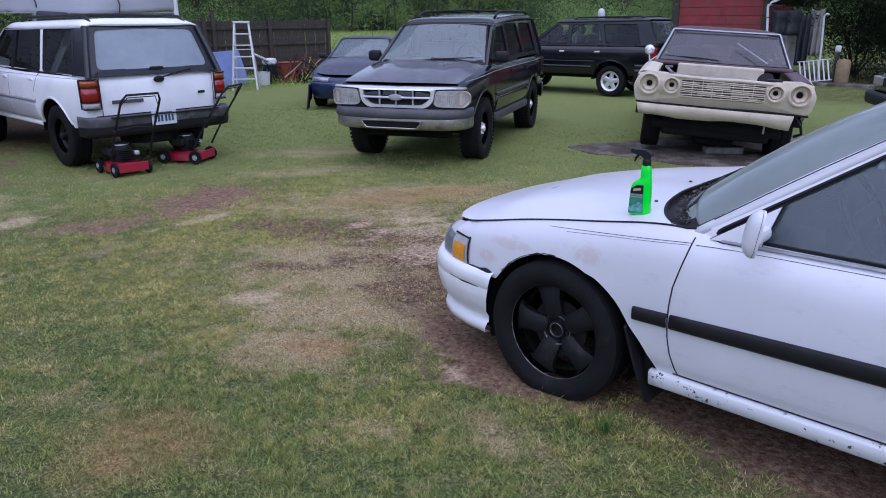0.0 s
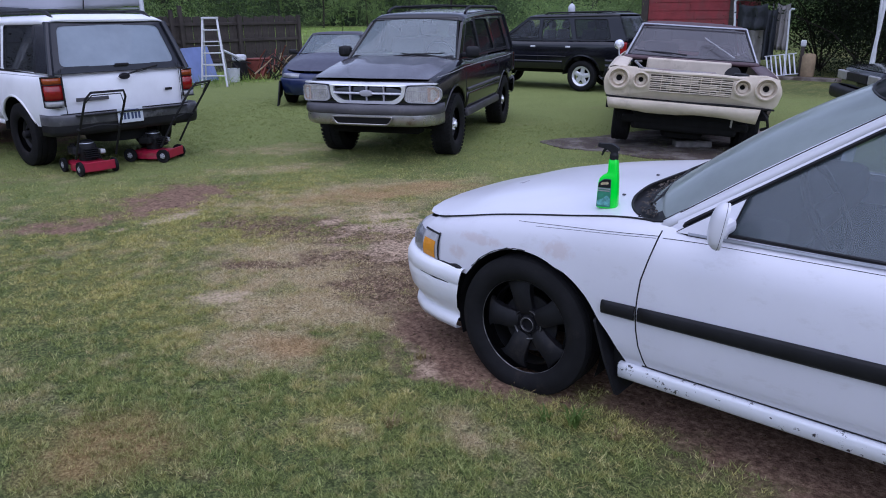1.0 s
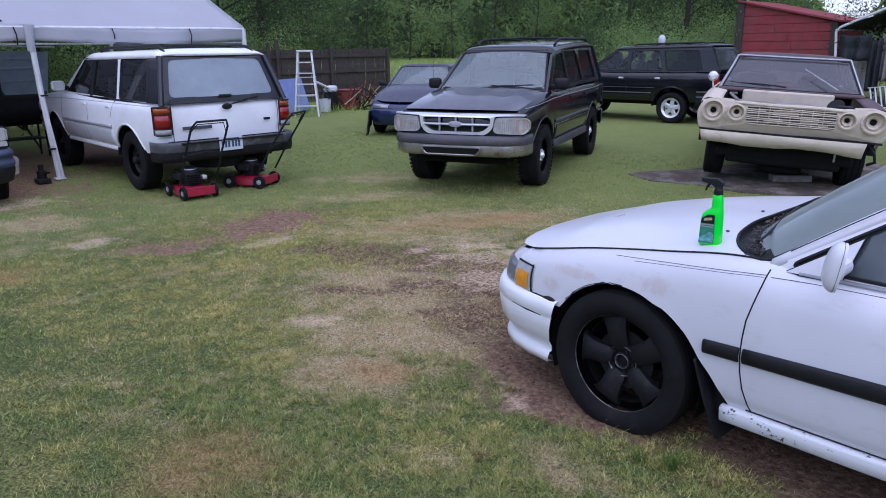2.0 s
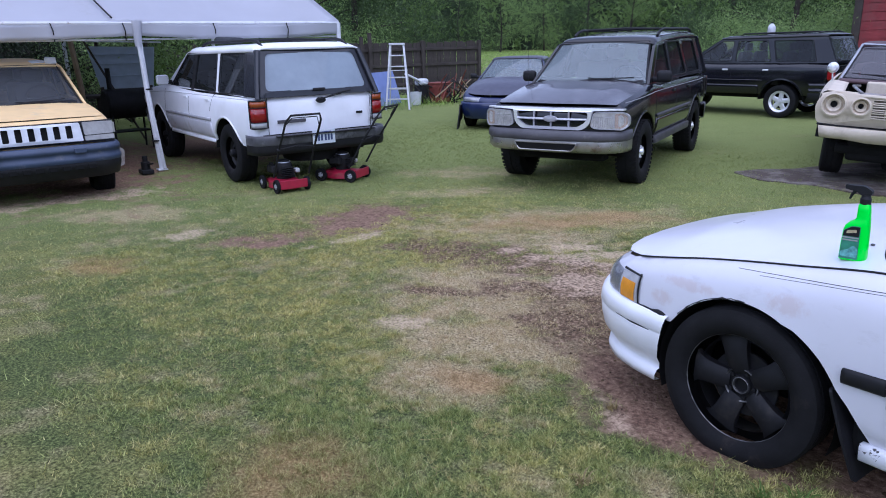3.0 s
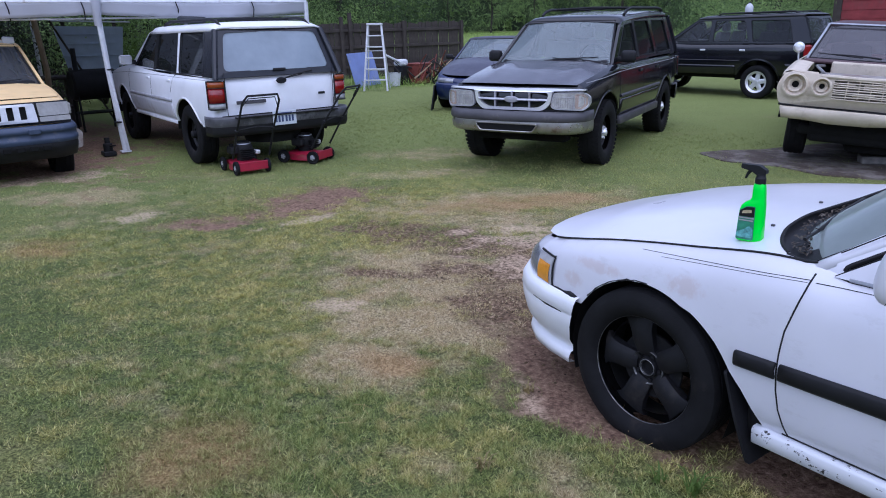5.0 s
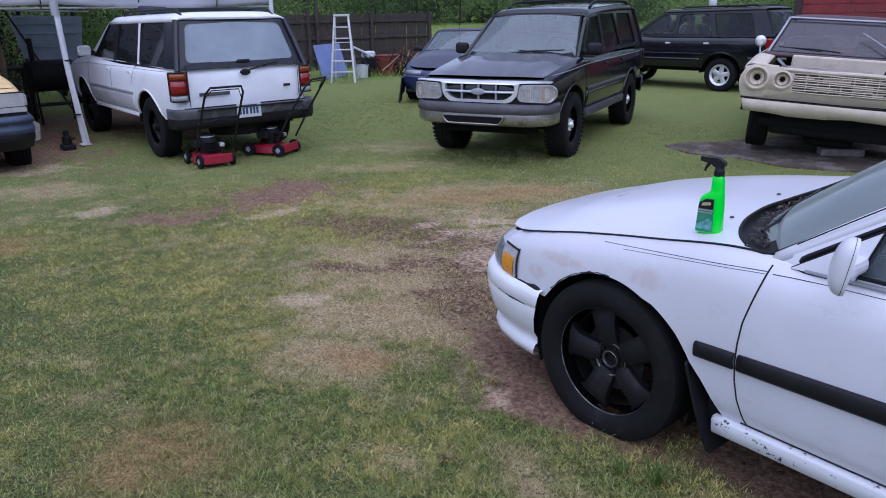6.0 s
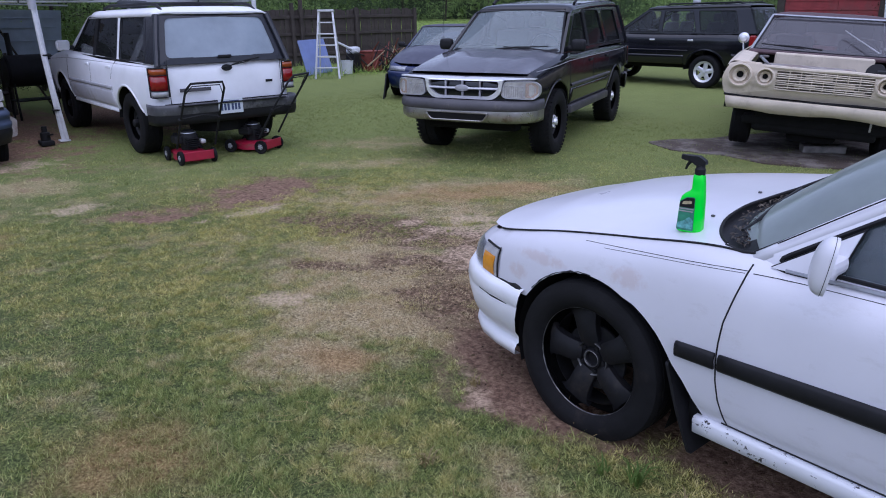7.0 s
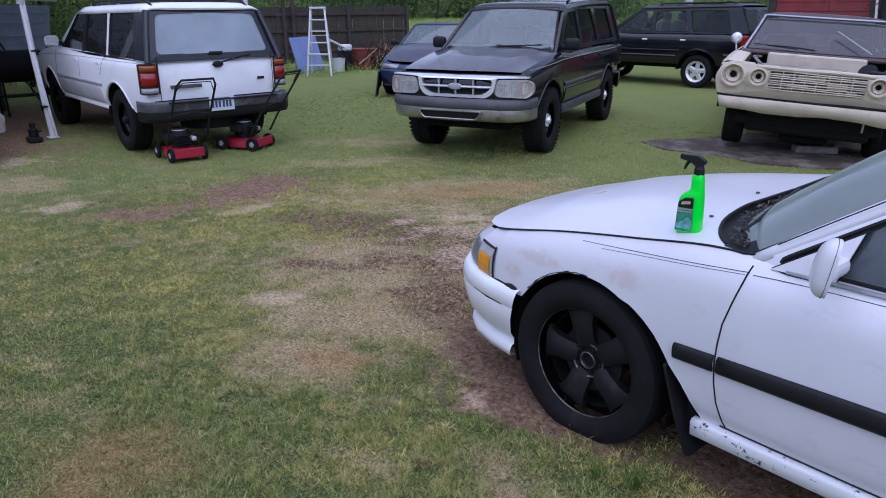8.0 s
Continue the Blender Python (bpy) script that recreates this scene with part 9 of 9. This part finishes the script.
def tree(m, seed, h, spread, low, leaves, material, label, size=0.062):
    rnd = random.Random(seed)
    r = np.random.RandomState(seed)
    t = thing("tree", m, label, "tree", "trees round the yard")
    pts = [Vector((0.12 * math.sin(k * 1.3 + seed), 0.12 * math.cos(k * 0.9 + seed), h * 0.75 * k / 6)) for k in range(7)]
    bm = tube_bm(pts, [0.13 * (h / 9) * (1 - 0.8 * k / 6.5) for k in range(7)], 9)
    clusters = []
    for k in range(16):
        z = low + (h * 0.9 - low) * (k / 15) ** 0.9
        a = rnd.uniform(0, 6.28)
        reach = spread * (0.45 + 0.65 * math.sin(math.pi * min(1, 0.2 + 0.8 * (z - low) / (h - low)))) * rnd.uniform(0.7, 1.1)
        base = Vector((0, 0, max(0.6, z - 0.25 * reach)))
        tip = Vector((math.cos(a) * reach, math.sin(a) * reach, z + rnd.uniform(-0.3, 0.5)))
        mid = base.lerp(tip, 0.5) + Vector((0, 0, 0.2))
        tube_bm([base, mid, tip], [0.045, 0.03, 0.012], 5, bm)
        for q in (0.45, 0.7, 0.9, 1.05):
            for j in range(2):
                clusters.append(np.array(base.lerp(tip, q)) + r.normal(size=3) * (0.35, 0.35, 0.3))
    part("trunk", bm, BARK, t, smooth=True)
    cl = np.array(clusters)
    pick = r.randint(0, len(cl), leaves)
    c = cl[pick] + r.normal(size=(leaves, 3)) * np.array([0.5, 0.5, 0.36]) * (spread / 2.6)
    crown = new("crown", leaf_mesh("crown", c, seed + 1, size, material))
    crown.parent = t
    return t


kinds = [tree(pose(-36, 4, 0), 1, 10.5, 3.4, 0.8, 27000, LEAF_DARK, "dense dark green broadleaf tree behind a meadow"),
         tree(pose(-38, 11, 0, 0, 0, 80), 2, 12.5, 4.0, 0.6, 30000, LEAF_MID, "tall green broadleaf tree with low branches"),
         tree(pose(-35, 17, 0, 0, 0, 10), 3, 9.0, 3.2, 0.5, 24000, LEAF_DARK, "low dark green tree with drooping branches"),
         tree(pose(-3.9, 27.0, 0, 0, 0, 10), 4, 9.5, 3.4, 0.3, 26000, LEAF_SHADE, "tree behind a shed, its leaves darkened as in deep shade")]
rt = random.Random(77)
spots = []
for k in range(34):
    a = radians(200 - k * 3.3)
    bearing = 200 - k * 3.3
    d = (112 if 122 < bearing < 153 else 82 if 118 < bearing <= 122 else 44) + 6 * math.sin(k * 2.1) + rt.uniform(-3, 5)
    if not 103 < bearing < 113:
        spots.append((d * math.cos(a), 2 + d * math.sin(a)))
spots += [(-27.0, 1.0), (-26.0, -4.0), (-22.0, -8.0), (-30, 6.5), (-16.5, 29.5), (-14.0, 31.0), (-2.5, 29.5), (-1.5, 27.5), (1.5, 26.0), (5.0, 24.0), (-21.5, 33.0)]
for i, (x, y) in enumerate(spots):
    bearing = math.degrees(math.atan2(y, x))
    # kind 3, in shade colours, goes where the wood is in deep shade
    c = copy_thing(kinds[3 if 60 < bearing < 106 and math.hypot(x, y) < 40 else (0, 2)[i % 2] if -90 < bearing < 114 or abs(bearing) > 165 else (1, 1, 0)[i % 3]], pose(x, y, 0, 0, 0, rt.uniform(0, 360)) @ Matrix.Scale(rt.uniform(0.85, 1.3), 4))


def bush(m, seed, w, h, leaves, material, label, size=0.07):
    r = np.random.RandomState(seed)
    b = thing("bush", m, label, "bush", "bushes along the wood")
    ctr = r.normal(size=(14, 3)) * (w * 0.38, w * 0.3, h * 0.22) + (0, 0, h * 0.5)
    c = ctr[r.randint(0, 14, leaves)] + r.normal(size=(leaves, 3)) * (w * 0.16, w * 0.16, h * 0.14)
    c[:, 2] = np.abs(c[:, 2]) + 0.03
    bm = bmesh.new()
    for q in ctr[:8]:
        tube_bm([(0, 0, 0), (q[0] * 0.4, q[1] * 0.4, q[2] * 0.6), tuple(q)], [0.03, 0.02, 0.008], 5, bm)
    part("stem", bm, BARK, b)
    o = new("foliage", leaf_mesh("foliage", c, seed, size, material))
    o.parent = b
    return b


bk = [bush(pose(-17.4, 4.5, 0), 5, 1.5, 2.5, 5200, LEAF_BRIGHT, "bright green bush growing behind the tent", 0.045),
      bush(pose(-62, 36, 0), 6, 2.8, 2.4, 10000, LEAF_MID, "rounded green bush at the edge of a wood", 0.042),
      bush(pose(-23.5, 6, 0), 7, 3.0, 2.6, 10000, LEAF_DARK, "dark green bush behind a board fence", 0.042),
      bush(pose(-2.6, 23.4, 0), 8, 3.0, 2.8, 10000, LEAF_SHADE, "bush behind a yard, its leaves darkened as in deep shade", 0.042)]
for k in range(34):
    a = radians(196 - k * 4.0)
    if 128 < 196 - k * 4.0 < 152:
        continue
    d = (52 if 120 < 196 - k * 4.0 < 144 else 37) + 2.5 * math.sin(k * 1.7)
    copy_thing(bk[1 + k % 2], pose(d * math.cos(a), 2 + d * math.sin(a), 0, 0, 0, rt.uniform(0, 360)) @ Matrix.Scale(rt.uniform(0.8, 1.3), 4))
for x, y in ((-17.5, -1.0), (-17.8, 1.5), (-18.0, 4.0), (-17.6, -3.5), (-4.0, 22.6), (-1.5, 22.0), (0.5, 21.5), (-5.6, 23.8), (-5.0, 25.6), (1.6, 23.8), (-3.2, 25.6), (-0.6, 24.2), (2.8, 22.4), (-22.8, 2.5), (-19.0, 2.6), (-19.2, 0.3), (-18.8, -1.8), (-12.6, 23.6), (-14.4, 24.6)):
    # bush 3 carries the same painted shade, at the right and behind the tent
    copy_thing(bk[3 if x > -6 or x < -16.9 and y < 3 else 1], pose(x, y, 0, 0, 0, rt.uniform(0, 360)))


# far wood that closes the view; behind the camera it is assumed, for reflections
def far_wood():
    r = np.random.RandomState(50)
    n = 110000
    a = r.uniform(0, 2 * math.pi, n)
    d = 84 + 40 * np.exp(-(((a % (2 * math.pi)) - radians(138)) / radians(13)) ** 4) + 7 * vnoise(a * 9, a * 0 + 2, 1.0, 51, 3) + r.uniform(-2.5, 2.5, n)
    top = (9 + 10 * vnoise(a * 12, a * 0 + 1, 1.0, 52, 4)) * (1 + 0.7 * np.exp(-(((a % (2 * math.pi)) - radians(138)) / radians(14)) ** 4))
    top = top * (1 - 0.85 * np.exp(-(((a % (2 * math.pi)) - radians(109)) / radians(3.2)) ** 2))
    z = r.rand(n) ** 0.9 * top
    c = np.c_[d * np.cos(a), 2 + d * np.sin(a), z]
    # the lighter leaf material here puts distant haze into the colour
    tagged(new("far_wood", leaf_mesh("far_wood", c, 53, 0.6, LEAF_MID)), "dense dark green wood all round", "woods", kind="stuff")
    # plain sheet coloured as the shade between the far trees
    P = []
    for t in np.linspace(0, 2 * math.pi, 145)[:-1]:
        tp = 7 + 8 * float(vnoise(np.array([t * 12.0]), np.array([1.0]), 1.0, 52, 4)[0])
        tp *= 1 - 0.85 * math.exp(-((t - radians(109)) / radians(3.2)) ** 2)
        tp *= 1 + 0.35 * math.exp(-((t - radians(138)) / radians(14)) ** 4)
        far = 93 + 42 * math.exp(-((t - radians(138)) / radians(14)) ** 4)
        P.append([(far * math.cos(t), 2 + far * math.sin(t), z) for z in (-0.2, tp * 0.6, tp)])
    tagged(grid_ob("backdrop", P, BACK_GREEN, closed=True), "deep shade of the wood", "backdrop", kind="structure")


far_wood()
